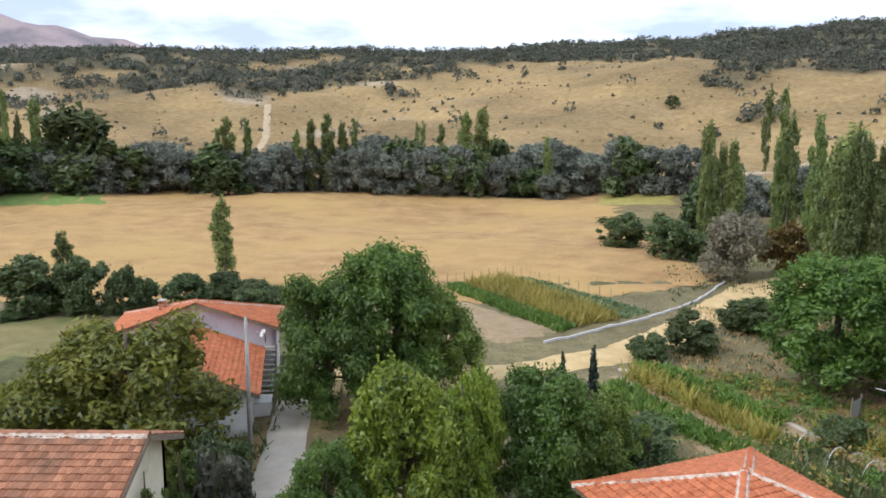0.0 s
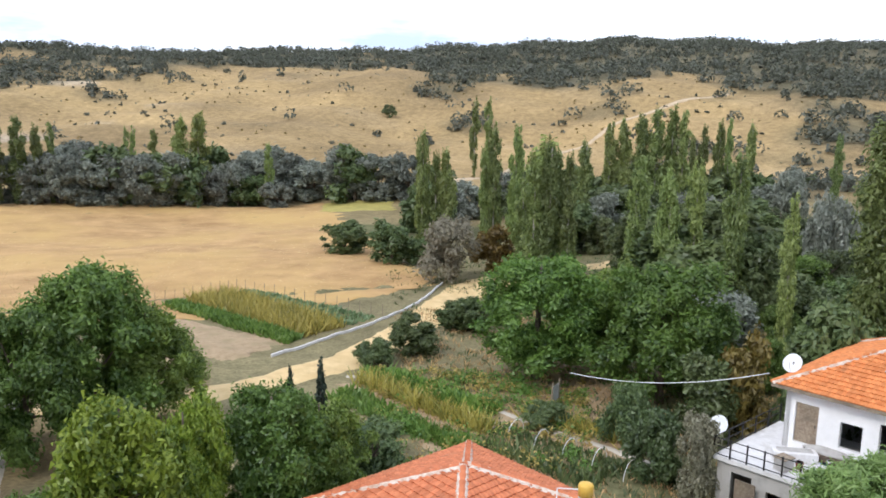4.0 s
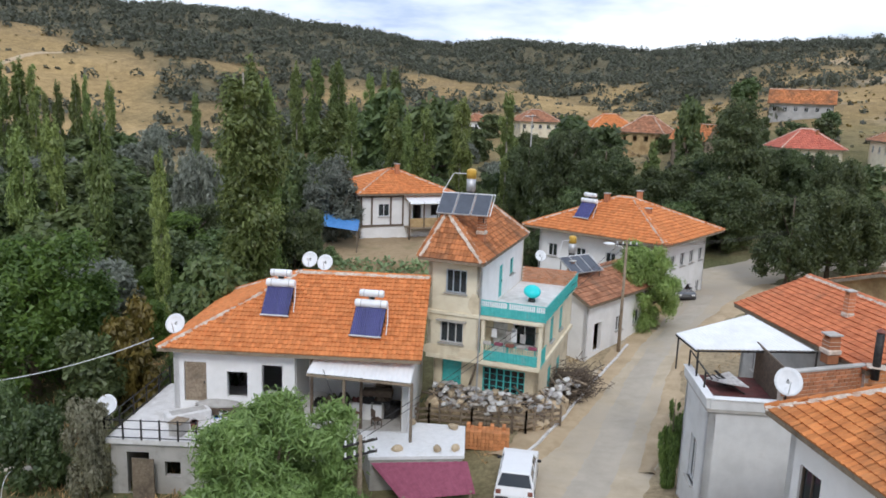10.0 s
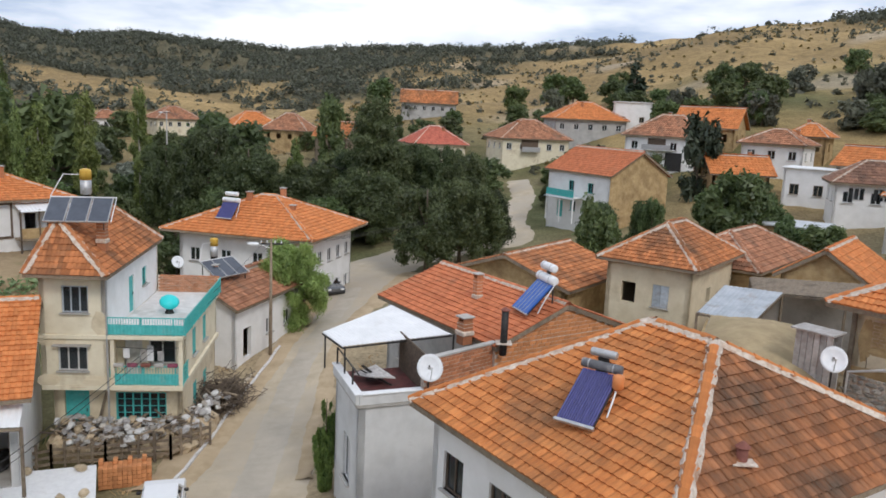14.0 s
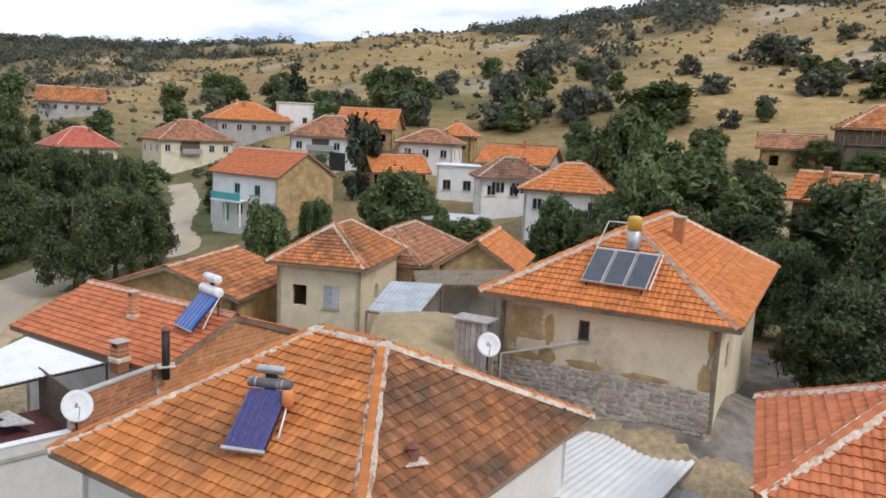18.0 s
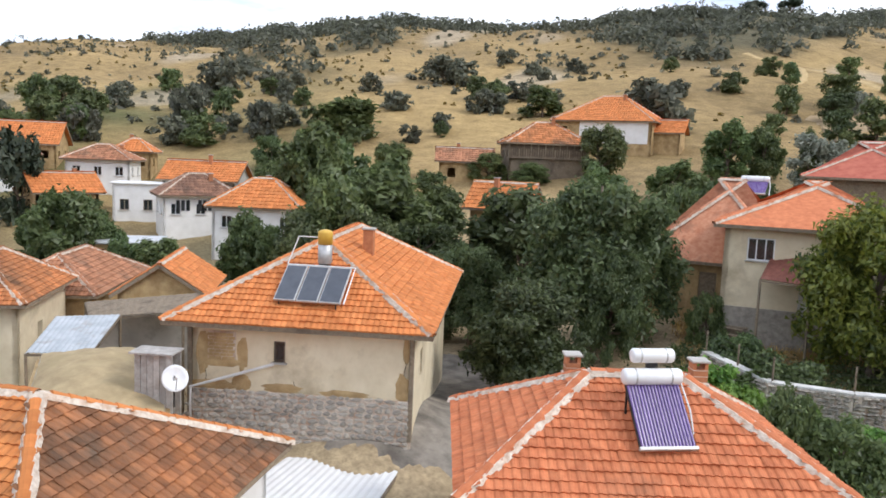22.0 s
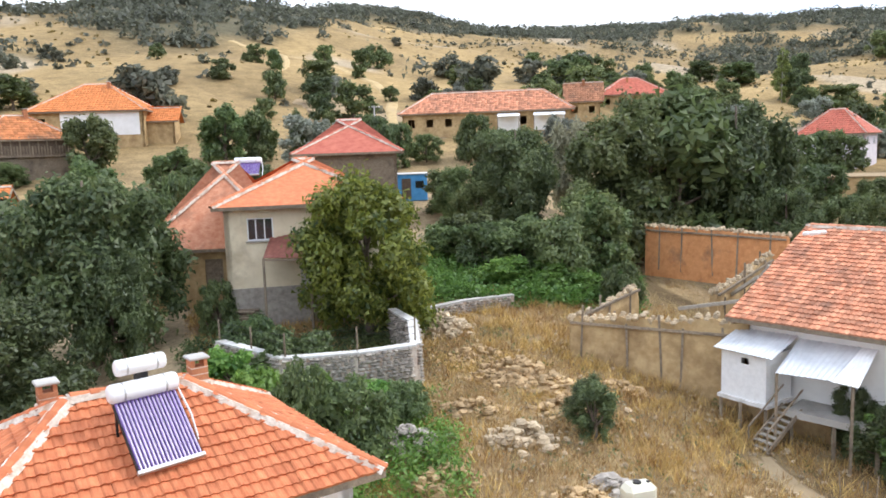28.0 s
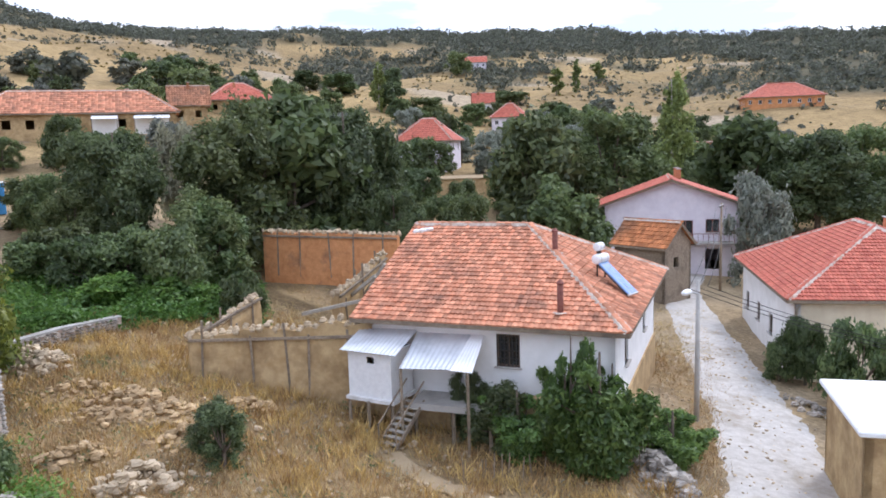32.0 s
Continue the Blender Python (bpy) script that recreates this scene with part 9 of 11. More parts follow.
# ---- around the beige house on its stone base ----
def beige_house_details():
    L, W, over = 15.2, 9.4, 0.75
    lw, ww = L / 2 - over, W / 2 - over
    x0 = -lw
    rnd = random.Random(3)
    base = part("stone_base", Geo().box((x0 - 0.02, 0, -0.2), (0.10, 2 * ww + 0.1, 3.3)), M["mortar"], house_e)
    shapes = [Geo().lump((0, 0, 0), (0.08, 0.52, 0.54), 900 + k, 5, 8, 0.2).mesh("stone", M["stone_pale"]) for k in range(5)]
    z = -1.0
    while z < 1.38:
        y = -ww
        hgt = rnd.uniform(0.12, 0.22)
        while y < ww - 0.1:
            w = rnd.uniform(0.18, 0.48)
            ob = new("stone", rnd.choice(shapes))
            ob.parent = base
            ob.matrix_local = pose(x0 - 0.07, y + w / 2, z + hgt / 2 + rnd.uniform(-0.03, 0.03), rnd.uniform(-6, 6), 0, 0) @ Matrix.Diagonal((rnd.uniform(0.8, 1.3), w - rnd.uniform(0.02, 0.05), hgt - rnd.uniform(0.02, 0.05), 1))
            y += w
        z += hgt
    for y in (-ww, ww):
        part("corner_post", Geo().box((x0 - 0.03, y, 2.0), (0.16, 0.16, 4.0), bevel=0.02), M["wood"], house_e)
    fill = part("blocked_window", Geo().box((x0 - 0.01, ww - 1.15, 3.05), (0.06, 1.0, 1.0)), M["mortar"], house_e, "old window filled with yellow brick")
    for j in range(8):
        for i in range(4):
            part("brick", Geo().box((x0 - 0.04, ww - 1.15 + (i - 1.5) * 0.24 + 0.06 * (j % 2), 2.6 + 0.12 * j), (0.05, 0.22, 0.1), bevel=0.008), M["mud"], fill)
    part("drain_pipe", Geo().tube([(x0 - 0.12, 0.9, 2.5), (x0 - 0.2, ww - 1.2, 1.9), (x0 - 0.25, ww - 0.1, 1.55), (x0 - 0.25, ww - 0.1, 0.0)], 0.055, 8), M["pale_slab"], house_e)
    # patches where the plaster has fallen and the ochre mud shows
    for k, (y, z, wy, wz) in enumerate(((ww - 0.45, 2.75, 0.22, 0.75), (ww - 1.9, 2.75, 0.20, 0.6), (ww - 1.1, 2.42, 0.85, 0.14), (-ww + 0.3, 1.9, 0.25, 0.5), (-ww + 0.2, 3.3, 0.12, 0.5), (0.6, 1.62, 0.7, 0.16), (-1.6, 1.55, 0.8, 0.13), (ww - 0.8, 1.6, 0.9, 0.18), (2.1, 1.75, 0.35, 0.3))):
        part("bare_patch", Geo().lump((x0 - 0.005, y, z), (0.03, wy, wz), 70 + k, 7, 13, 0.22), M["mud"], house_e, "bare ochre mud under lost plaster")
    # cracks in the render, as narrow open seams
    for y, z in ((ww - 0.5, 2.4), (-ww + 0.25, 3.2), (0.2, 1.9), (-1.2, 1.7)):
        path = [(x0 - 0.004, y + rnd.uniform(-0.12, 0.12), z - 0.22 * k) for k in range(6)]
        part("crack", Geo().tube(path, 0.014, 4), M["dark_wood"], house_e)


beige_house_details()
shack = thing("plank_shack", 27.2, -10.9, 8.0, -51, "narrow grey plank shack against the house corner", "shack")
for i in range(6):
    part("plank", Geo().box((0, -0.6 + 0.22 * i, 1.5), (0.05, 0.2, 3.0)), M["grey_plank"], shack)
for i in range(6):
    part("plank", Geo().box((0.7, -0.6 + 0.22 * i, 1.5), (0.05, 0.2, 3.0)), M["grey_plank"], shack)
part("roof_board", Geo().box((0.35, 0, 3.05), (1.0, 1.5, 0.06)), M["grey_plank"], shack)

mr = thing("mud_roofed_shed", 31, -11.5, 6.5, 0, "low shed under a rounded mud roof with a plank eave", "shed")
MP = [(26.0, -10.6), (28.4, -7.4), (35.5, -10.4), (33.6, -14.4)]
for i in range(4):
    a, b = np.array(MP[i]), np.array(MP[(i + 1) % 4])
    g = Geo()
    wall_panel(g, a, b, 4.0, 9.2, (), 0.3)
    wpart("wall", g, M["mud"], mr)
pts, n = [], 14
for i in range(n + 1):
    for j in range(n + 1):
        u, v = i / n, j / n
        p = np.array(MP[0]) * (1 - u) * (1 - v) + np.array(MP[1]) * (1 - u) * v + np.array(MP[2]) * u * v + np.array(MP[3]) * u * (1 - v)
        pts.append((*(p + (p - np.array((30.9, -10.7))) * 0.06), 9.35 + 0.75 * math.sin(math.pi * u) ** 0.7 * math.sin(math.pi * v) ** 0.7 + 0.05 * math.sin(i * 2.1 + j * 1.3)))
g = Geo().add(pts, [(i * (n + 1) + j, (i + 1) * (n + 1) + j, (i + 1) * (n + 1) + j + 1, i * (n + 1) + j + 1) for i in range(n) for j in range(n)])
wpart("mud_roof", g, M["mud_roof"], mr, "rounded roof of packed yellow mud", True)
for i in range(4):
    a, b = np.array(MP[i]), np.array(MP[(i + 1) % 4])
    wpart("eave_plank", Geo().bar((*(a * 1.0), 9.28), (*b, 9.28), 0.3, 0.1), M["pale_bark"], mr)


def sheet_roof(name, corners, material, label, drop=2.2, waves=10, posts=True):
    t = thing(name, corners[0][0], corners[0][1], corners[0][2] - drop, 0, label, "shed")
    wpart("roof_sheet", corrugated(corners, waves, 0.03), M[material], t)
    for x, y, z in corners:
        wpart("post", Geo().bar((x, y, min(gz(x, y), z - drop) - 0.1), (x, y, z - 0.03), 0.1), M["wood"], t)
    for a, b in zip(corners, corners[1:] + corners[:1]):
        wpart("beam", Geo().bar(np.array(a) - (0, 0, 0.09), np.array(b) - (0, 0, 0.09), 0.09), M["wood"], t)
    g = Geo()
    a, b = np.array(corners[2]), np.array(corners[3])
    wall_panel(g, a[:2], b[:2], min(a[2], b[2]) - drop - 1, min(a[2], b[2]) - 0.12, (), 0.15)
    wpart("back_wall", g, M["concrete"], t)
    return t


sheet_roof("shed", [(19.3, -13.3, 7.0), (22.3, -9.2, 7.0), (24.3, -14.3, 7.45), (21.4, -17.2, 7.45)], "white_sheet", "open shed under patched white sheet metal", 1.8, 16)
sheet_roof("shed", [(18.6, -16.0, 6.7), (20.2, -14.6, 6.8), (22.0, -17.8, 7.2), (20.6, -19.0, 7.1)], "old_sheet", "lean-to under dull grey sheet metal", 1.8, 8)
sheet_roof("shed", [(35.3, -12.1, 9.2), (37.2, -10.2, 9.1), (40.5, -12.6, 9.8), (38.6, -14.8, 9.95)], "sheet_blue", "shed under grey-blue sheet metal", 2.5, 12)
sheet_roof("shed", [(37.3, -17.3, 10.0), (40.9, -14.3, 9.5), (44.7, -15.6, 9.5), (40.5, -19.9, 10.2)], "wood", "long low shed under weathered boards", 2.5, 14)
sheet_roof("lean_to", [(15.6, -38.4, 12.5), (18.1, -38.5, 12.5), (18.4, -40.6, 13.6), (16.3, -40.55, 13.6)], "rust", "lean-to under a rusty red ribbed roof", 2.3, 7)
fw = thing("firewood_stack", 20.2, -39.2, gz(20.2, -39.2), 20, "stack of weathered planks and firewood by the house", "firewood")
rr = random.Random(8)
for i in range(34):
    a = rr.uniform(-0.2, 0.2)
    part("log", Geo().tube([(-1.2 + rr.uniform(-0.3, 0.3), rr.uniform(-0.6, 0.6), 0.1 + i * 0.03), (1.2 + rr.uniform(-0.3, 0.3), rr.uniform(-0.6, 0.6), 0.1 + i * 0.03 + a)], rr.uniform(0.05, 0.09), 6), M["wood"], fw)
# kerbs of the village street and the field road
for name, pts, lab in (("kerb", [(33.4, 13.6), (37.5, 13.5), (41.2, 13.4), (46, 13.3), (52.5, 13.0)], "worn concrete kerb along the dusty street"), ("kerb", [(4.6, 60.0), (8.8, 63.1), (15.9, 68.7), (21.5, 74.8), (27.5, 84)], "low pale concrete kerb beside the field road")):
    kb = thing(name, pts[0][0], pts[0][1], gz(*pts[0]), 0, lab, "kerb")
    for (x0, y0), (x1, y1) in zip(pts, pts[1:]):
        n = int(math.hypot(x1 - x0, y1 - y0) / 1.5) + 1
        for i in range(n):
            a, b = np.array((x0, y0)) + np.array((x1 - x0, y1 - y0)) * i / n, np.array((x0, y0)) + np.array((x1 - x0, y1 - y0)) * (i + 0.97) / n
            wpart("kerbstone", Geo().bar((*a, gz(*a) + 0.12), (*b, gz(*b) + 0.10), 0.15, 0.22), M["pale_slab"], kb)
# ---- trees and shrubs ----
def leaf_cards(centres, normals, size, rnd, aspect=1.5, droop=0.0, single=False, loose=0.6):
    """A small bent leaf spray at each centre, facing roughly outwards."""
    n = len(centres)
    nr = normals + rnd.normal(0, loose, (n, 3)) + np.array((0, 0, 0.25))
    nr /= np.linalg.norm(nr, axis=1, keepdims=True)
    a = rnd.normal(0, 1, (n, 3))
    a[:, 2] -= droop
    a -= (a * nr).sum(1, keepdims=True) * nr
    a /= np.linalg.norm(a, axis=1, keepdims=True)
    b = np.cross(nr, a)
    s = size * rnd.uniform(0.6, 1.35, (n, 1))
    p0 = centres - a * s * aspect / 2
    p2 = centres + a * s * aspect / 2 - nr * s * 0.25
    p1 = centres + b * s / 2 + nr * s * 0.12
    p3 = centres - b * s / 2 + nr * s * 0.12
    if single:
        v = np.stack([p0 - b * s * 0.42, p2, p0 + b * s * 0.58], 1).reshape(-1, 3)
        return v, np.arange(n)[:, None] * 3 + np.array((0, 1, 2))
    v = np.stack([p0, p1, p2, p3], 1).reshape(-1, 3)
    i = np.arange(n)[:, None] * 4
    f = np.concatenate([i + np.array((0, 1, 3)), i + np.array((1, 2, 3))], 0)
    return v, f


def cards_mesh(name, v, f, material):
    me = bpy.data.meshes.new(name)
    me.vertices.add(len(v))
    me.vertices.foreach_set("co", np.asarray(v, np.float32).ravel())
    me.loops.add(len(f) * 3)
    me.loops.foreach_set("vertex_index", np.asarray(f, np.int32).ravel())
    me.polygons.add(len(f))
    me.polygons.foreach_set("loop_start", np.arange(len(f), dtype=np.int32) * 3)
    me.materials.append(material)
    me.update(calc_edges=True)
    return me


def crown(shape, count, size, seed, blobs=22):
    """Leaf sprays of a crown in a unit frame: 1 high, 1 wide. shape: round, high, column, cone, umbrella, weep."""
    rnd = np.random.default_rng(seed)
    cs, rs = [], []
    lean, swell = rnd.uniform(0, 6.28, 3), rnd.uniform(0.85, 1.15)
    for i in range(blobs):
        a, k = rnd.uniform(0, 2 * math.pi), (i + 0.5) / blobs
        if shape == "column":
            z = 0.05 + 0.90 * k
            w = 0.5 * np.interp(k, (0, 0.12, 0.35, 0.62, 0.84, 1.0), (0.50, 0.78, 0.95, 0.95 * swell, 0.84, 0.46))
            w *= 1 + 0.22 * math.sin(a + lean[0] + 5 * k) + 0.14 * math.sin(2 * a + lean[1] - 9 * k)
            r = w * math.sqrt(rnd.uniform(0.05, 0.8))
            cs.append((r * math.cos(a), r * math.sin(a), z + rnd.uniform(-0.03, 0.03)))
            q = w * rnd.uniform(0.28, 0.46)
            rs.append((max(0.05, q), max(0.05, q), rnd.uniform(0.035, 0.075)))
        elif shape == "cone":
            z = 0.06 + 0.88 * k
            w = 0.5 * (1 - k) ** 0.8
            r = w * rnd.uniform(0.3, 0.8)
            cs.append((r * math.cos(a), r * math.sin(a), z))
            rs.append((max(0.06, w * 0.5), max(0.06, w * 0.5), 0.07))
        elif shape == "shoots":
            stem = i % 13
            sa, out = 2.4 * stem + lean[0], 0.14 + 0.33 * ((stem * 7) % 13) / 13
            up = (0.62 + 0.38 * ((stem * 5) % 13) / 12) * (1 - 0.5 * out)
            k = rnd.uniform(0.08, 1.0)
            cs.append((out * k ** 0.7 * math.cos(sa) + rnd.uniform(-0.05, 0.05), out * k ** 0.7 * math.sin(sa) + rnd.uniform(-0.05, 0.05), up * k))
            q = rnd.uniform(0.05, 0.10) * (1.25 - 0.6 * k)
            rs.append((q, q, q * 1.1))
        else:
            low = 0.74 if shape == "umbrella" else 0.15 if shape == "high" else 0.05
            z = low + (0.88 - low) * rnd.uniform(0, 1) ** 0.9
            env = 1.0 if shape == "umbrella" else math.sqrt(max(0.10, 1 - ((z - 0.42) / 0.56) ** 2))
            env *= 1 + 0.16 * math.sin(a * 2 + lean[0] + 4 * z) + 0.12 * math.sin(a * 3 + lean[1] - 7 * z)
            r = 0.40 * env * math.sqrt(rnd.uniform(0.12, 1.0))
            z += 0.05 * math.sin(a * 2 + lean[2])
            q = rnd.uniform(0.065, 0.16) * (26 / blobs) ** 0.33
            cs.append((r * math.cos(a), r * math.sin(a), z))
            rs.append((q, q, q * rnd.uniform(0.85, 1.25)))
    cs, rs = np.array(cs), np.array(rs)
    pick = rnd.choice(blobs, count, p=(rs[:, 0] ** 2 / (rs[:, 0] ** 2).sum()))
    d = rnd.normal(0, 1, (count, 3))
    d /= np.linalg.norm(d, axis=1, keepdims=True)
    turn = (d[:, 2] < -0.2) & (rnd.uniform(0, 1, count) < 0.5)
    d[turn, 2] *= -1
    fill = np.clip(rnd.normal(0.86, 0.32, (count, 1)), 0.15, 1.8)
    pos3 = cs[pick] + d * rs[pick] * fill
    pos3[:, 2] = np.maximum(pos3[:, 2], 0.015)
    return pos3, d, cs, rnd


def grow(shape, tall, wide, count, leaf_size, material, seed, bark="bark", blobs=22, droop=0.0):
    """Meshes of trunk with limbs, and of the crown, for one tree."""
    pos3, d, cs, rnd = crown(shape, count, leaf_size, seed, blobs)
    scale = np.array((wide, wide, tall))
    v, f = leaf_cards(pos3 * scale, d, leaf_size, rnd, 5.0 if shape == "weep" else 2.0, 1.6 if shape == "weep" else -1.3 if shape == "column" else droop, True)
    crown_me = cards_mesh("crown", v, f, material)
    g = Geo()
    r = 0.018 * tall + 0.05 if shape != "column" else 0.011 * tall + 0.04
    top = 0.5 if shape in ("round", "spread", "weep") else 0.8 if shape == "umbrella" else 0.93
    lean = rnd.uniform(-0.02, 0.02, 2) * tall
    path = [(lean[0] * k * k, lean[1] * k * k, tall * top * k - 0.3 * (k == 0)) for k in (0, 0.15, 0.4, 0.7, 1.0)]
    g.tube(path, [r * 1.5, r * 1.05, r * 0.85, r * 0.6, r * 0.3], 8)
    limbs = cs[np.argsort(-cs[:, 2])[:: max(1, len(cs) // 9)]] if shape != "column" else cs[:: max(1, len(cs) // 5)]
    for c in limbs:
        e = c * scale
        k = rnd.uniform(0.35, 0.8)
        s = np.array((lean[0] * k * k, lean[1] * k * k, min(tall * top * k, e[2] * 0.8)))
        mid = s * 0.5 + e * 0.5 + np.array((0, 0, -0.03 * tall))
        g.tube([s, mid, e], [r * 0.5, r * 0.33, r * 0.12], 5, False)
    return g.mesh("trunk", M[bark], True), crown_me


KINDS = dict(
    walnut=("high", 9.0, 9.5, 40000, 0.155, "leaf", "broad walnut tree with dense mid-green leaves", "tree", "bark", 95),
    dark=("high", 9.0, 9.5, 36000, 0.165, "leaf_dark", "tall dark green tree between the houses", "tree", "bark", 90),
    young=("high", 7.0, 7.0, 34000, 0.14, "leaf_young", "tree with yellowing bright green leaves", "tree", "bark", 80),
    turning=("high", 8.0, 8.5, 34000, 0.15, "leaf_turning", "broad tree with olive leaves turning yellow", "tree", "bark", 90),
    tree=("round", 7.0, 6.0, 9000, 0.25, "leaf_mid", "leafy orchard tree with a rounded crown", "tree", "bark", 60),
    garden=("round", 6.0, 6.0, 8500, 0.225, "leaf_garden", "dark garden tree among village houses", "tree", "bark", 60),
    soft=("round", 7.0, 7.0, 24000, 0.145, "leaf_soft", "full grey-green tree on the slope", "tree", "bark", 70),
    willow=("round", 7.5, 7.5, 10000, 0.24, "leaf_willow", "grey-green willow with a full round crown", "tree", "bark", 60),
    olive=("round", 6.0, 6.2, 14000, 0.15, "leaf_willow", "round grey-green willow beside the houses", "tree", "bark", 80),
    umbrella=("umbrella", 9.0, 8.0, 2400, 0.4, "needle", "umbrella pine standing alone on the skyline", "tree", "bark", 26),
    shade_poplar=("column", 17.0, 7.0, 30000, 0.19, "leaf_garden", "broad dark poplar beside the village square", "tree", "bark", 120),
    poplar=("column", 15.0, 3.6, 9000, 0.23, "leaf_poplar", "tall slender poplar with a narrow green crown", "tree", "pale_bark", 70),
    tall_poplar=("column", 20.0, 5.4, 26000, 0.205, "leaf_poplar", "tall broad poplar towering behind the house", "tree", "pale_bark", 120),
    bush=("round", 2.4, 3.4, 8000, 0.105, "leaf_mid", "dense green bush growing on dry ground", "bush", "bark", 34),
    shrubdark=("round", 4.0, 5.5, 2800, 0.27, "scrub", "dark hillside shrub on the dry slope", "bush", "bark", 24),
    greybush=("round", 4.5, 5.0, 7000, 0.15, "leaf_grey", "half-bare bush with pale grey twigs", "bush", "bark", 26),
    brownbush=("round", 4.0, 4.5, 6000, 0.17, "leaf_brown", "bush with brown turning leaves", "bush", "bark", 30),
    yellowbush=("round", 4.0, 4.5, 4200, 0.20, "leaf_brown", "bush with yellow autumn leaves", "bush", "bark", 30),
    bright=("weep", 6.0, 6.0, 52000, 0.06, "leaf_bright", "feathery light green willow before the terrace", "tree", "bark", 120),
    near=("shoots", 4.0, 4.5, 24000, 0.115, "leaf_near", "leafy green bush with upright shoots", "bush", "bark", 90),
    weed=("round", 2.0, 2.4, 7000, 0.10, "crop", "lush bright green bush below the garden wall", "bush", "bark", 40),
    cypress=("cone", 4.0, 1.8, 3400, 0.16, "needle", "young dark conifer in a garden", "tree", "bark", 34),
    conebush=("round", 3.4, 2.2, 9000, 0.07, "leaf_garden", "small dark upright shrub on waste ground", "bush", "bark", 40),
    spruce=("cone", 12.0, 5.0, 4000, 0.42, "needle", "tall dark spruce among the houses", "tree", "bark", 34),
    pine=("round", 8.0, 6.0, 2800, 0.42, "needle", "dark pine with a rounded crown", "tree", "bark", 26),
)
STOCK = {}
for i, (k, q) in enumerate(KINDS.items()):
    n = 5 if k == "poplar" else 3 if k in ("walnut", "dark", "garden", "soft", "tree", "willow", "shrubdark", "bush", "near") else 2 if k in ("tall_poplar", "turning") else 1
    STOCK[k] = [grow(q[0], q[1], q[2], q[3], q[4], M[q[5]], 100 * i + j + 1, q[8], q[9]) for j in range(n)]
FAR_STOCK = {k: [grow(q[0], q[1], q[2], int(q[3] * (0.12 if q[3] > 15000 else 0.34)), q[4] * (2.3 if q[3] > 15000 else 1.55), M[q[5]], 900 + 10 * i + j, q[8], max(18, q[9] // 2)) for j in range(2)] for i, (k, q) in enumerate(KINDS.items()) if k not in ("near", "bright", "weed", "umbrella", "olive")}
PLANTED = 0


def plant(kind, x, y, tall, wide, label=""):
    """One tree or bush of a kind, at its height and width, standing on the ground."""
    global PLANTED
    PLANTED += 1
    if kind in ("walnut", "tree") and y < -45 and -1.1 < x / -y < 0.36:
        kind = ("soft", "garden", "soft", "tree", "dark")[PLANTED % 5]
    if kind == "tree" and 70 < x < 118 and -14 < y < 42:
        kind = "dark"
    if kind == "poplar" and wide > 3.2 and math.hypot(x, y) < 90:
        kind = "tall_poplar"
    q = KINDS[kind]
    spread = 0.84 if "poplar" in kind else 1.12
    pool = FAR_STOCK[kind] if math.hypot(x, y) > (205 if kind in ("willow", "poplar") else 120) and kind in FAR_STOCK else STOCK[kind]
    trunk, leaves = pool[PLANTED % len(pool)]
    kind_name = "poplar_tree" if "poplar" in kind else kind + "_tree" if q[7] == "tree" and kind not in ("tree",) else "shrub" if q[7] == "bush" else "tree"
    m = pose(x, y, gz(x, y) - 0.05, 0, 0, (PLANTED * 137) % 360) @ Matrix.Diagonal((wide / q[2] * spread, wide / q[2] * spread, tall / q[1], 1))
    if math.hypot(x, y) > 150:
        ob = tagged(new(kind_name, trunk), label or q[6], q[7], "poplars" if "poplar" in kind else "")
        ob.matrix_world = m
    else:
        ob = thing(kind_name, x, y, gz(x, y) - 0.05, 0, label or q[6], q[7], "poplars" if "poplar" in kind else "")
        ob.matrix_world = m
        part("trunk", trunk, None, ob)
    part("crown", leaves, None, ob)
    return ob


# position, height and width of the plants, kind by kind
for q in ((-25.9, 78.6, 9.8, 2.5), (-38.8, 71.0, 7.5, 2.0), (31.8, 104.9, 18.5, 2.3), (33.6, 104.3, 15.4, 1.8), (35.0, 103.8, 15.7, 2.6),
          (41.3, 101.2, 19.1, 2.7), (44.0, 100.0, 19.1, 2.4), (40.2, 101.7, 17.2, 1.9), (33.0, 72.0, 15.4, 2.4), (34.4, 71.2, 17.5, 3.3),
          (36.1, 70.3, 15.7, 2.4), (40.7, 65.1, 15.5, 2.5), (41.4, 60.9, 14.9, 2.3), (43.9, 60.3, 15.3, 2.2), (41.5, 51.9, 16.2, 2.2),
          (40.4, 44.7, 13.5, 1.6), (76.4, 127.7, 19.4, 3.3), (78.7, 126.3, 20.1, 3.7), (81.2, 124.7, 20.6, 3.7), (83.5, 123.0, 21.4, 3.7),):
    plant("poplar", *q)
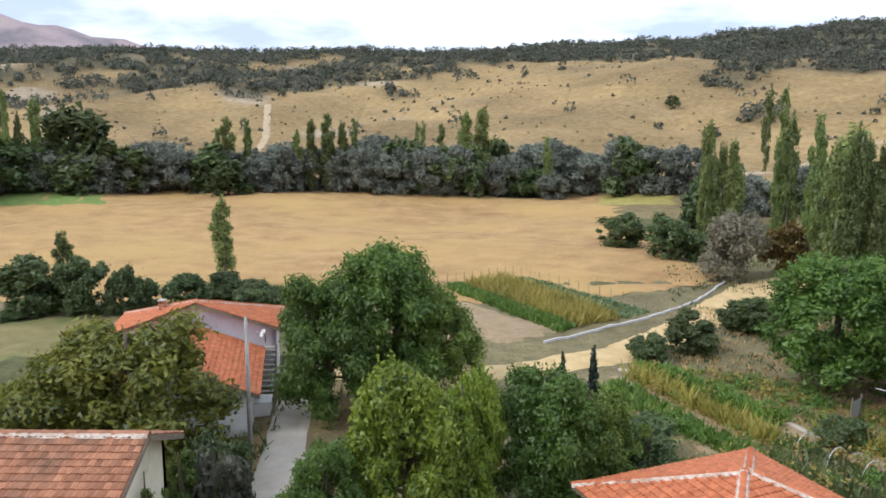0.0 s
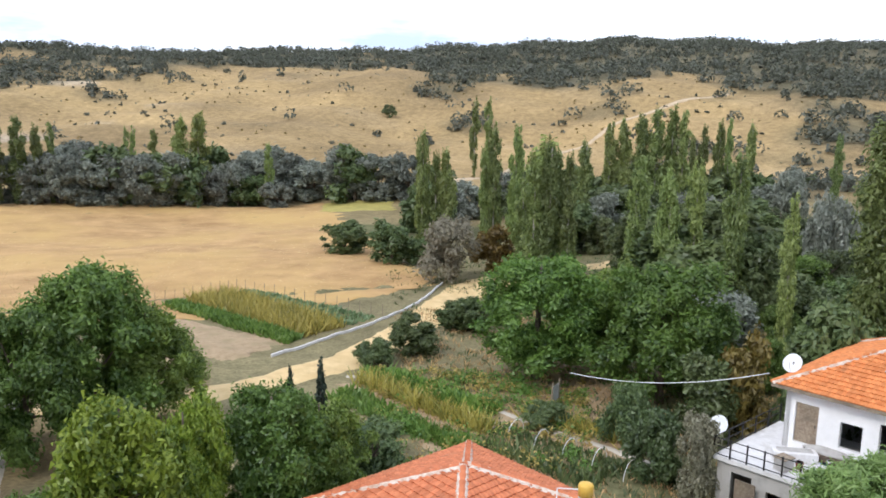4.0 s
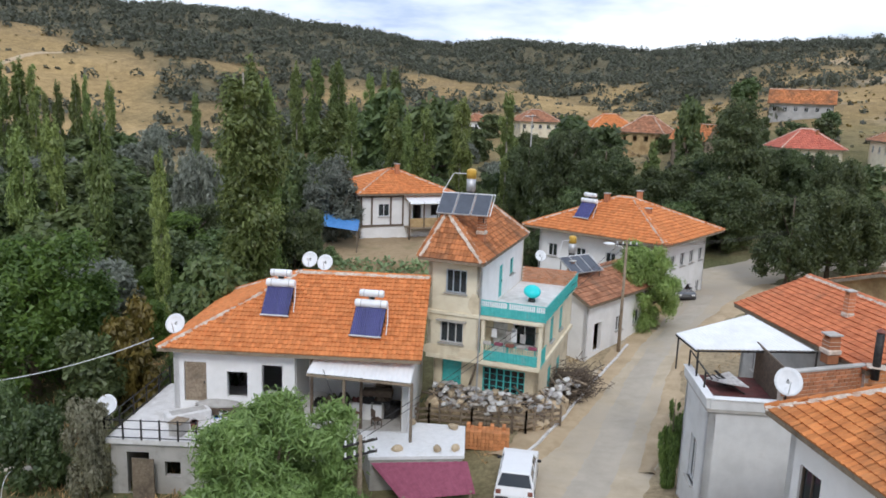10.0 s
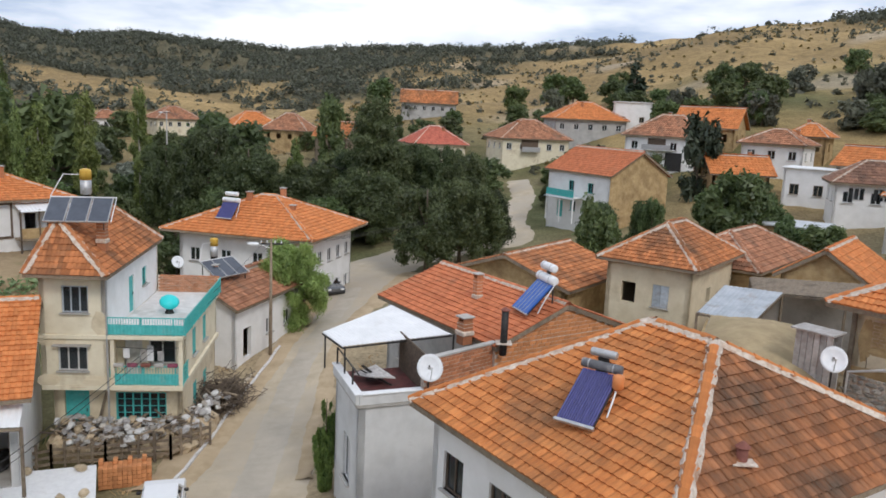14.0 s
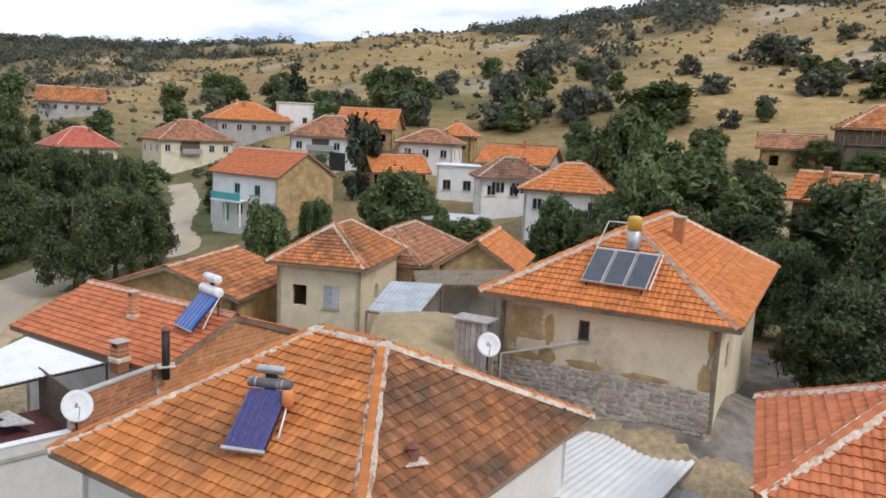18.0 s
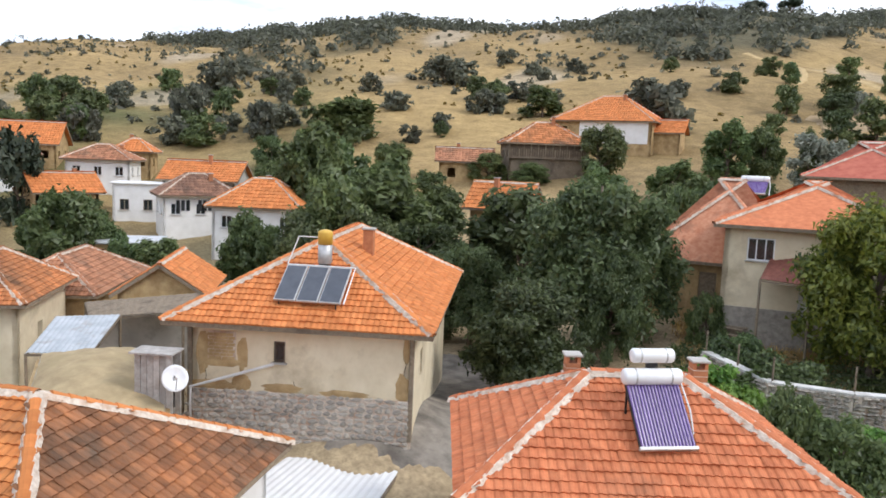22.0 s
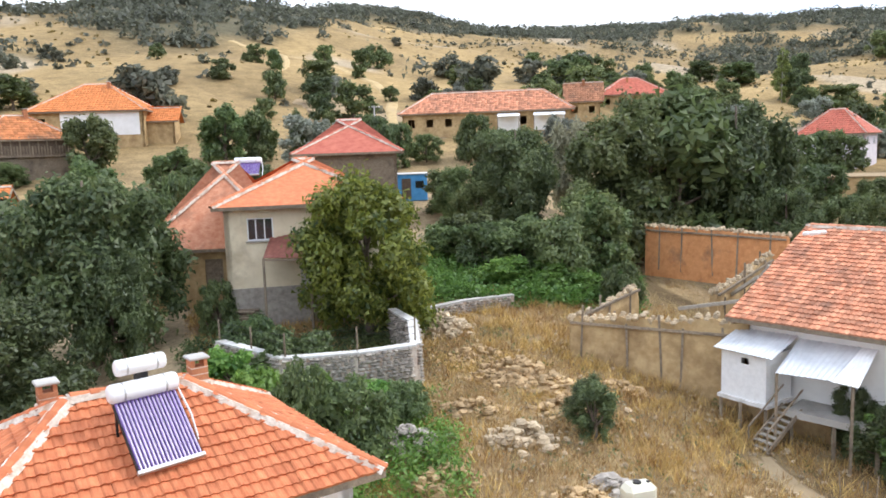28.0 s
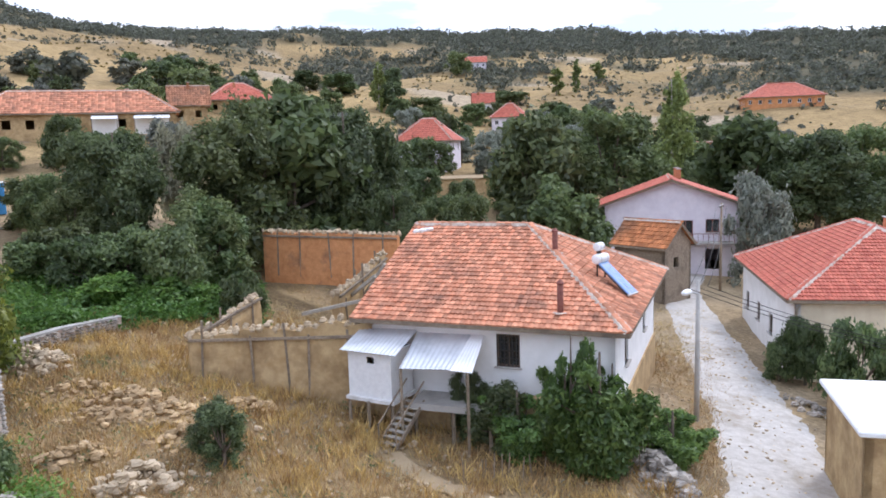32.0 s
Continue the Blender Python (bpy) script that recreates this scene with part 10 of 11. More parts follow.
for q in ((85.6, 121.5, 21.5, 3.7), (87.3, 120.3, 20.9, 3.1), (57.6, 104.1, 16.8, 3.0), (94.6, 127.2, 16.2, 2.1), (96.3, 125.9, 17.7, 2.3),
          (98.5, 124.2, 18.6, 2.6), (99.9, 123.0, 19.2, 2.1), (102.9, 120.4, 18.5, 2.3), (113.6, 110.0, 17.3, 2.3), (45.2, 41.0, 20.5, 5.4),
          (46.9, 40.5, 19.0, 3.3), (-94.8, 162.5, 21.6, 3.5), (-92.6, 163.7, 17.1, 2.2), (-89.6, 165.3, 19.7, 3.3), (-53.7, 179.6, 17.2, 4.1),
          (-49.1, 180.8, 16.7, 2.7), (-55.5, 179.0, 14.5, 2.2), (-38.3, 183.2, 15.0, 3.0), (-34.8, 183.8, 17.3, 3.3), (-31.3, 184.4, 18.6, 3.8),):
    plant("poplar", *q)
for q in ((-27.6, 184.9, 16.8, 3.3), (-24.9, 185.2, 17.2, 2.7), (1.1, 186.4, 20.0, 4.6), (5.4, 186.3, 21.1, 5.4), (20.6, 184.9, 15.1, 2.4),
          (-11.8, 230.3, 12.9, 2.0), (-9.8, 230.4, 13.2, 2.0), (-4.6, 230.5, 12.4, 2.7), (84.0, 213.3, 23.6, 3.0), (87.8, 211.6, 23.8, 3.0),
          (40.9, 84.6, 17.0, 6.3), (36.2, 81.3, 12.6, 2.6), (89.7, 63.6, 16.5, 6.0), (99.9, 66.2, 18.4, 2.6), (103.0, 61.0, 17.6, 3.5),
          (102.4, 58.0, 16.5, 2.1), (105.3, 56.8, 16.7, 4.4), (112.3, 53.8, 18.6, 3.7), (110.4, 45.2, 19.1, 3.0), (137.0, 82.2, 21.9, 2.3),):
    plant("poplar", *q)
for q in ((151.7, 114.5, 22.5, 3.6), (154.1, 111.1, 23.8, 4.7), (157.2, 106.6, 23.8, 4.7), (161.2, 100.2, 20.6, 3.0), (164.3, 94.9, 22.1, 4.2),
          (147.6, 119.9, 18.8, 4.2), (99.0, 21.2, 12.5, 2.1), (-55.1, -84.7, 18.8, 4.4),
          (-59.0, -242.0, 15.8, 4.7), (-135.0, -269.9, 10.3, 5.7), (-144.2, -271.5, 12.6, 4.0), (-181.6, -318.6, 10.0, 6.4),):
    plant("poplar", *q)
for q in ((-40.7, 69.2, 5.6, 6.4), (-35.6, 68.4, 5.4, 4.5), (-32.5, 68.4, 4.3, 2.8), (-30.6, 69.2, 3.6, 3.0), (-26.6, 68.8, 3.9, 4.3),
          (15.4, 57.8, 3.1, 4.1), (22.2, 63.5, 3.1, 4.6), (21.5, 108.9, 4.8, 6.6), (25.5, 98.3, 5.6, 6.0), (64.6, 51.9, 12.4, 5.6),
          (33.7, 34.4, 8.2, 5.2), (27.1, 36.6, 5.4, 4.0), (44.3, 52.1, 8.7, 5.7), (-134.9, 179.6, 10.7, 12.5), (-112.1, 164.0, 9.8, 10.9),
          (-93.1, 163.3, 10.1, 13.0), (-83.9, 164.8, 8.0, 11.9), (-73.4, 176.8, 10.1, 13.5), (-57.5, 181.0, 10.6, 13.6), (-13.9, 184.9, 12.2, 11.4),):
    plant("tree", *q)
for q in ((-1.6, 188.5, 9.2, 10.7), (8.0, 194.8, 13.1, 11.7), (40.6, 181.9, 12.8, 12.3), (-84.8, 173.5, 17.6, 15.7), (61.9, 50.9, 10.4, 5.3),
          (103.8, 33.6, 14.3, 8.8), (100.3, 27.4, 12.3, 9.2), (106.9, 40.3, 11.9, 6.7), (127.8, 78.2, 18.2, 13.1), (123.9, 64.3, 16.9, 11.2),
          (142.5, 44.1, 13.7, 9.9), (156.7, 25.7, 14.0, 5.8), (75.8, 3.7, 8.8, 7.2), (78.8, 0.4, 9.4, 7.5), (85.6, -2.8, 7.3, 5.7),
          (110.7, 7.5, 9.8, 12.1), (90.4, 11.0, 9.2, 7.9), (71.3, -12.1, 6.8, 4.8), (116.8, 32.8, 13.3, 13.2), (99.2, 19.9, 9.4, 8.1),):
    plant("tree", *q)
for q in ((169.0, 26.7, 12.4, 5.7), (249.7, -30.9, 8.5, 8.2), (219.6, -32.1, 7.4, 7.3), (226.2, -17.1, 7.7, 7.4), (246.7, 23.9, 8.6, 8.1),
          (157.4, -39.5, 5.3, 5.3), (151.0, -39.8, 5.0, 5.1), (64.4, -10.8, 7.7, 3.8), (69.2, -23.2, 8.2, 5.8), (71.1, -26.5, 5.3, 4.4),
          (75.5, -23.4, 5.0, 4.0), (62.6, -28.4, 4.3, 4.5), (54.1, -31.3, 6.0, 4.1), (66.2, -45.4, 10.7, 6.4), (68.0, -51.3, 8.7, 6.2),
          (100.8, -77.5, 5.8, 9.2), (48.8, -38.5, 9.5, 7.2), (44.7, -32.5, 9.5, 5.2), (45.6, -38.0, 8.9, 8.1), (46.1, -43.2, 7.1, 6.4),):
    plant("tree", *q)
for q in ((65.0, -45.9, 10.9, 6.2), (99.1, -78.8, 6.4, 8.2), (42.9, -62.3, 6.0, 5.0), (31.6, -62.7, 5.4, 5.2), (31.0, -68.4, 4.8, 3.4),
          (53.0, -31.7, 6.3, 4.0), (6.8, -62.2, 8.9, 7.2), (11.9, -67.7, 4.6, 4.6), (9.7, -54.9, 3.4, 4.2), (1.3, -55.3, 5.9, 6.0),
          (32.3, -85.4, 7.7, 2.0), (42.6, -88.7, 6.6, 6.0), (39.4, -91.0, 6.4, 4.2), (34.0, -65.2, 5.0, 4.2), (43.0, -76.2, 4.2, 4.6),
          (0.6, -55.2, 5.7, 4.6), (-13.1, -61.1, 8.2, 5.3), (-17.8, -57.4, 8.0, 4.7), (13.6, -71.0, 4.0, 4.4), (9.4, -60.4, 4.6, 4.4),):
    plant("tree", *q)
for q in ((-28.1, -61.6, 8.6, 6.8), (-72.6, -275.2, 9.8, 8.2), (-127.0, -355.2, 11.1, 12.6), (-106.3, -249.7, 5.7, 13.8), (-71.5, -230.5, 7.6, 12.2),
          (-56.1, -289.0, 8.0, 12.8), (-46.6, -306.5, 7.4, 13.5), ):
    plant("tree", *q)
for q in ((-20.6, 67.2, 2.6, 3.6), (-17.6, 67.5, 2.6, 3.1), (-41.9, 67.6, 0.8, 4.6), (6.6, 37.2, 2.9, 4.8), (-13.2, 32.0, 3.5, 2.9),
          (11.7, 56.0, 2.2, 3.1), (29.5, 97.5, 3.4, 4.5), (20.7, 32.7, 3.8, 3.5), (21.7, 36.9, 3.8, 2.8), (18.8, 41.1, 1.5, 2.9),
          (88.8, 320.7, 4.9, 5.3), (73.3, -16.8, 6.0, 2.8), (71.2, -16.9, 6.0, 2.4), (65.6, -26.7, 4.1, 3.1), (28.1, -48.8, 6.6, 2.9),
          (29.2, -49.7, 6.0, 2.9), (14.5, -32.3, 2.6, 3.4), (17.6, -34.6, 2.6, 3.0), (10.3, -26.3, 3.0, 3.1), (11.8, -25.8, 3.9, 2.3),):
    plant("bush", *q)
for q in ((9.0, -28.7, 1.9, 2.0), (20.7, -38.4, 2.9, 1.9), (5.7, -52.3, 3.6, 5.0), (8.1, -52.1, 3.4, 3.8), (3.3, -50.3, 4.2, 4.4),
          (-0.3, -46.2, 3.0, 2.4), (-28.0, -34.7, 3.9, 2.3), (-26.8, -30.2, 4.6, 3.3),
          (-27.1, -35.6, 2.3, 2.0), (8.4, -54.9, 2.7, 5.3), (4.8, -53.2, 2.3, 5.9), (11.1, -54.5, 2.8, 4.6), (3.5, -53.2, 2.1, 5.5),):
    plant("bush", *q)
for q in ((-7.4, 47.3, 9.9, 8.4), (-10.1, 44.0, 8.6, 6.5), (-4.2, 48.5, 7.2, 6.4),
          (0.9, 32.4, 6.9, 5.4), (-7.7, 27.0, 5.2, 3.4), (3.3, 33.6, 6.0, 4.6), (22.0, 49.1, 9.2, 9.7), (27.8, 42.2, 9.7, 9.6),
          (27.7, 49.7, 8.0, 6.7), (-1.4, -62.2, 11.6, 10.4), (-5.7, -64.6, 13.7, 11.4), (-10.9, -67.8, 14.4, 9.7), (-2.1, -63.0, 11.9, 6.2),):
    plant("walnut", *q)
for q in ((-34.8, -79.5, 13.7, 10.6), (-43.7, -80.3, 14.3, 13.2), (-65.6, -83.0, 14.6, 12.3), (-67.6, -74.2, 12.6, 13.1), (-78.1, -77.8, 12.9, 12.0),
          ):
    plant("walnut", *q)
for q in ((-4.9, 29.6, 7.7, 5.4), (-2.6, 30.6, 6.9, 3.6)):
    plant("young", *q)
for q in ((4.5, 39.7, 5.9, 1.2), (3.1, 41.0, 5.2, 1.0),):
    plant("cypress", *q)
for q in ((-12.2, 29.1, 4.0, 2.5), (156.0, -66.0, 4.6, 4.4), (132.9, -68.3, 6.6, 6.5), (112.0, -69.7, 5.8, 5.7), (166.5, -97.0, 6.9, 7.0),
          (171.1, -93.8, 5.7, 5.7), (128.8, -48.7, 5.2, 5.0), (194.9, -69.3, 3.1, 3.0), (213.1, -25.3, 6.5, 6.2), (260.5, -37.7, 5.9, 5.7),
          (148.0, -41.0, 5.8, 5.6), (132.7, -88.8, 4.1, 4.2), (138.8, -72.6, 6.0, 7.9), (180.6, -108.1, 4.6, 6.1), (147.3, -95.7, 4.8, 6.3),
          (152.3, -105.2, 3.1, 4.0), (180.0, -99.5, 5.5, 7.4), (124.7, -131.6, 6.0, 7.9), (113.5, -145.6, 3.0, 4.0), (113.7, -162.0, 2.5, 3.5),):
    plant("shrubdark", *q)
for q in ((96.6, -119.3, 3.0, 4.0), (95.0, -107.8, 3.5, 4.6), (108.3, -97.5, 2.9, 3.8), (128.6, -106.5, 3.7, 4.8), (72.6, -121.3, 4.4, 6.2),
          (73.2, -134.4, 2.8, 4.0), (62.1, -109.8, 5.3, 7.3), (135.1, -50.3, 4.5, 6.2), (168.4, -72.0, 4.5, 6.1), (121.4, -69.8, 3.1, 4.0),
          (116.3, -73.4, 4.6, 5.9), (114.3, -75.5, 3.8, 4.9), (91.7, -83.5, 2.8, 3.6), (93.1, -92.4, 2.9, 3.8), (122.9, -59.9, 4.4, 5.9),
          (130.1, -130.9, 6.2, 9.3), (138.1, -162.1, 3.7, 5.6), (122.7, -153.2, 3.1, 4.6), (119.2, -166.4, 2.9, 4.2), (97.4, -106.2, 3.9, 5.8),):
    plant("shrubdark", *q)
for q in ((99.7, -119.6, 3.4, 4.9), (65.8, -111.2, 7.4, 10.2), (74.8, -137.1, 2.7, 3.8), (76.5, -155.9, 1.8, 2.5), (90.5, -118.8, 3.0, 4.3),
          (109.4, -96.0, 3.4, 5.2), (32.3, -200.7, 5.2, 7.4), (20.9, -161.9, 7.4, 10.7), (10.7, -195.7, 5.8, 8.6), (31.6, -159.8, 4.1, 5.9),
          (4.4, -187.2, 3.3, 4.9), (64.9, -293.2, 3.1, 4.4), (67.9, -254.9, 1.9, 2.7), (-1.3, -181.2, 5.3, 7.9),):
    plant("shrubdark", *q)
for q in ((29.0, 85.5, 7.8, 7.4), (21.0, 29.9, 4.7, 2.4), (2.2, -75.2, 9.0, 4.2),):
    plant("greybush", *q)
for q in ((35.8, 88.4, 5.9, 6.4),):
    plant("brownbush", *q)
for q in ((58.9, 58.7, 12.9, 5.0), (101.1, 108.4, 11.3, 6.6), (-140.3, 179.0, 8.8, 11.8), (-115.9, 160.9, 7.9, 10.9), (-107.2, 161.9, 9.9, 13.5),
          (-103.3, 162.7, 8.9, 10.5), (-97.4, 162.8, 9.9, 11.9), (-88.4, 164.7, 8.9, 10.1), (-81.4, 170.2, 9.0, 13.7), (-77.7, 173.3, 10.2, 10.8),
          (-69.0, 177.8, 10.9, 12.2), (-63.3, 178.1, 9.9, 9.8), (-54.2, 182.6, 10.8, 11.4), (-47.5, 188.4, 9.6, 10.7), (-42.7, 186.1, 12.0, 11.1),
          (-38.2, 186.3, 11.5, 11.2), (-32.1, 189.0, 10.0, 10.6), (-26.5, 185.1, 11.1, 10.1), (-20.9, 185.1, 12.2, 10.0), (-9.0, 184.8, 10.5, 10.5),):
    plant("willow", *q)
for q in ((2.4, 190.4, 12.5, 10.3), (16.5, 196.2, 12.2, 12.2), (20.1, 195.8, 12.8, 14.1), (26.5, 193.6, 11.9, 13.5), (32.2, 189.8, 10.5, 13.8),
          (38.3, 185.9, 12.6, 12.5), (45.7, 180.0, 11.2, 12.6), (52.0, 175.4, 12.5, 9.5), (-23.3, 184.2, 10.8, 10.1), (-19.3, 183.3, 8.0, 10.1),
          (-15.4, 183.2, 10.7, 10.1), (-11.4, 182.8, 10.7, 10.0), (-7.3, 182.6, 11.2, 10.0), (-3.1, 183.3, 10.0, 10.0), (1.2, 184.8, 11.6, 10.1),
          (5.7, 185.6, 8.9, 10.2), (10.4, 189.0, 11.2, 10.4), ):
    plant("willow", *q)
for q in ( (-44.7, -57.4, 9.7, 5.3),):
    plant("willow", *q)
for q in ((29.3, 36.0, 6.0, 3.3),):
    plant("yellowbush", *q)
for q in ((185.2, -40.6, 11.5, 6.1),):
    plant("spruce", *q)
for q in ((95.9, -28.5, 10.2, 4.4),):
    plant("pine", *q)
for q in ((1.9, -28.6, 2.1, 1.6), (2.1, -29.2, 2.0, 1.6),):
    plant("conebush", *q)

plant("dark", *(25.7, -35.3, 9.8, 8.1))
plant("dark", *(24.4, -27.7, 6.0, 6.0))
plant("dark", *(33.1, -33.5, 6.4, 4.9))
plant("dark", *(23.5, -33.4, 6.3, 3.6))
plant("near", *(-10.8, -26.5, 4.9, 4.2))
plant("near", *(-10.3, -28.0, 3.7, 2.9))
plant("near", *(-8.7, -28.7, 2.9, 3.3))
plant("bright", *(22.2, 20.5, 6.0, 7.4))
plant("near", *(-14.1, -26.8, 2.2, 3.4))
plant("dark", *(-7.7, -31.3, 2.7, 1.6))
plant("bright", 57.0, 13.3, 7.0, 5.5, "light green willow beside a small white house")
plant("near", 32.6, 6.75, 4.6, 1.2, "climbing green plant against the white wall beside the street")
plant("garden", 54.0, -79.2, 6.6, 5.4, "dark tree beside the timber house")
plant("soft", 66.0, -73.0, 3.6, 5.2, "grey-green bush below the timber house")
plant("soft", 60.5, -74.2, 2.8, 4.6, "grey-green bush below the timber house")
plant("soft", 76.5, -66.0, 4.2, 5.4, "grey-green bush on the slope")
plant("shade_poplar", 95.2, 10.4, 17.0, 7.2)
for q in ((98.7, 6.4, 10.8, 6.4), (96.8, 2.9, 11.0, 6.2), (92.7, -0.2, 10.6, 6.0), (101.0, 13.6, 10.2, 6.6)):
    plant("dark", *q)
plant("weed", 11.6, -27.9, 2.0, 2.6)
plant("weed", 12.8, -28.8, 2.4, 3.0)
plant("weed", 10.2, -29.6, 1.5, 2.4)
plant("weed", 13.6, -27.4, 2.4, 3.0)
plant("weed", 11.0, -30.3, 1.3, 2.0)
plant("weed", 14.8, -29.0, 2.2, 2.6)
plant("weed", 16.5, -30.8, 2.4, 3.0)
plant("weed", 4.2, -48.5, 2.0, 3.4)
plant("weed", 1.6, -48.2, 1.8, 3.0)
plant("weed", 6.6, -48.9, 1.8, 3.4)
plant("near", -10.2, -27.4, 5.4, 2.2, "upright green bush before the old house")
plant("near", -12.0, -27.6, 4.0, 2.6)
plant("conebush", -8.3, -29.4, 2.6, 2.2, "dark leafy shrub beside the porch")
plant("conebush", -7.6, -30.2, 2.0, 1.5, "dark leafy shrub beside the porch")
# ---- gardens and thickets between the houses ----
ROADS = [(68, 48.5, 6), (64, 44.5, 5), (60, 38, 3)] + [(x, 11, 5) for x in range(18, 76, 4)] + [(80, 8.5, 7), (87, 3, 7), (91, -4, 6), (103, -6.5, 5), (119, -10, 5), (133, -10, 5), (25, 75, 6), (17, 64.5, 6), (31, 82, 6), (44, 88, 5)]


def thicket(seed, count, bearings, reach, kinds, tall, clear=1.0, gap=3.2):
    """Trees strewn over a sector where no house or road stands."""
    rnd = random.Random(seed)
    put = []
    for _ in range(count * 14):
        if len(put) >= count:
            break
        b, r = radians(rnd.uniform(*bearings)), math.sqrt(rnd.uniform(reach[0] ** 2, reach[1] ** 2))
        x, y = r * math.sin(b), r * math.cos(b)
        h = rnd.uniform(*tall)
        if any(math.hypot(x - u, y - v) < q * 1.0 + h * 0.4 * clear for u, v, q in STANDS + ROADS) or any(math.hypot(x - u, y - v) < gap for u, v in put):
            continue
        put.append((x, y))
        plant(rnd.choice(kinds), x, y, h, h * rnd.uniform(0.8, 1.25))


thicket(1, 46, (36, 58), (54, 112), ("tree", "tree", "willow", "bush", "walnut"), (3.0, 7.5))
thicket(2, 30, (58, 76), (72, 135), ("tree", "willow", "tree", "bush"), (3.0, 7.0))
thicket(3, 40, (74, 112), (88, 190), ("garden", "garden", "tree", "bush"), (2.6, 6.5))
thicket(4, 22, (108, 140), (60, 170), ("garden", "bush", "garden"), (2.4, 5.5))
thicket(5, 40, (140, 200), (62, 190), ("tree", "bush", "garden"), (2.6, 6.0))
thicket(6, 30, (-38, 10), (178, 198), ("willow", "willow", "tree"), (6.5, 12.0), gap=3.0)
thicket(7, 26, (80, 118), (95, 230), ("garden", "garden", "bush"), (3.0, 7.0), gap=2.6)
thicket(8, 34, (44, 74), (110, 240), ("tree", "willow", "bush"), (3.0, 7.0))
thicket(9, 9, (124, 141), (36, 66), ("dark", "garden"), (5.0, 8.5), 0.8, gap=2.5)
thicket(10, 34, (160, 216), (76, 160), ("soft", "soft", "willow", "bush"), (3.5, 7.0), 0.8)
thicket(11, 40, (158, 216), (150, 290), ("tree", "tree", "bush", "willow"), (3.5, 7.0))
plant("near", -13.7, 22.0, 4.9, 2.4)
plant("near", -13.8, 25.6, 5.2, 2.4)
plant("near", -13.6, 28.6, 4.6, 2.4)
olive = plant("olive", 62.6, 44.9, 8.2, 6.2)
olive.matrix_world = pose(0, 0, 3.6) @ olive.matrix_world
plant("dark", 51.2, 40.9, 8.8, 5.6)
thicket(12, 46, (17, 42), (112, 190), ("garden", "tree", "tree", "willow"), (5.5, 10.0), 0.8, gap=3.4)
thicket(13, 26, (30, 58), (62, 120), ("garden", "dark", "tree"), (6.0, 10.0), 0.8, gap=3.4)
plant("umbrella", 150, -345, 9.5, 9.0)
plant("umbrella", 139, -357, 11.0, 11.0)
thicket(14, 36, (48, 76), (150, 232), ("garden", "tree", "garden"), (5.0, 9.0), 0.8, gap=3.4)
for q in ((-18.1, 35.0, 8.0, 9.4), (-21.4, 36.2, 6.6, 6.2), (12.7, -38.5, 8.6, 7.2)):
    plant("turning", *q)
for q in ((-25.2, 75.5, 2.6, 4.0), (-23.5, 74.5, 2.3, 3.6), (-21.5, 72.5, 2.4, 3.6), (-19.5, 70.8, 2.0, 3.2)):
    plant("bush", *q)
thicket(16, 34, (206, 229), (112, 215), ("soft", "garden", "tree", "willow"), (4.5, 8.5), 0.8, gap=4.0)
thicket(15, 52, (178, 217), (135, 260), ("soft", "tree", "garden", "willow"), (4.5, 9.0), 0.8, gap=4.0)
garden_bank()
# ---- woods and scrub on the hills ----
def scatter_woods():
    rnd = np.random.default_rng(7)
    n = 90000
    b, r = rnd.uniform(-40, 245, n), np.sqrt(rnd.uniform(195 ** 2, 690 ** 2, n))
    x, y = r * np.sin(np.radians(b)), r * np.cos(np.radians(b))
    keep = rnd.uniform(0, 1, n) < np.clip(wooded(x, y) * 1.5 - 0.15, 0, 1) * 0.34 + 0.004
    x, y, r = x[keep], y[keep], r[keep]
    k = 32
    for name, sel, seed in (("hill_woods", np.ones(len(x), bool), 3),):
        px, py = x[sel], y[sel]
        m = len(px)
        tall = rnd.uniform(2.4, 6.0, m) * rnd.uniform(0.7, 1.1, m)
        wide = np.minimum(tall * rnd.uniform(1.0, 1.9, m), 9.0)
        d = rnd.normal(0, 1, (m, k, 3))
        d[..., 2] = np.abs(d[..., 2]) - 0.12
        d /= np.linalg.norm(d, axis=2, keepdims=True)
        c = np.stack([px, py, ground_z(px, py) + tall * 0.25], 1)[:, None] + d * np.stack([wide / 2, wide / 2, tall * 0.85], 1)[:, None] * rnd.uniform(0.75, 1.0, (m, k, 1))
        v, f = leaf_cards(c.reshape(-1, 3), d.reshape(-1, 3), 1.15, rnd, 1.25, 0, True, 0.45)
        # the scrub colour carries painted haze for these far ridges
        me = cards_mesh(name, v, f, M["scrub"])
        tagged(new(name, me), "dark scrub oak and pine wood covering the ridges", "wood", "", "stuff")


scatter_woods()


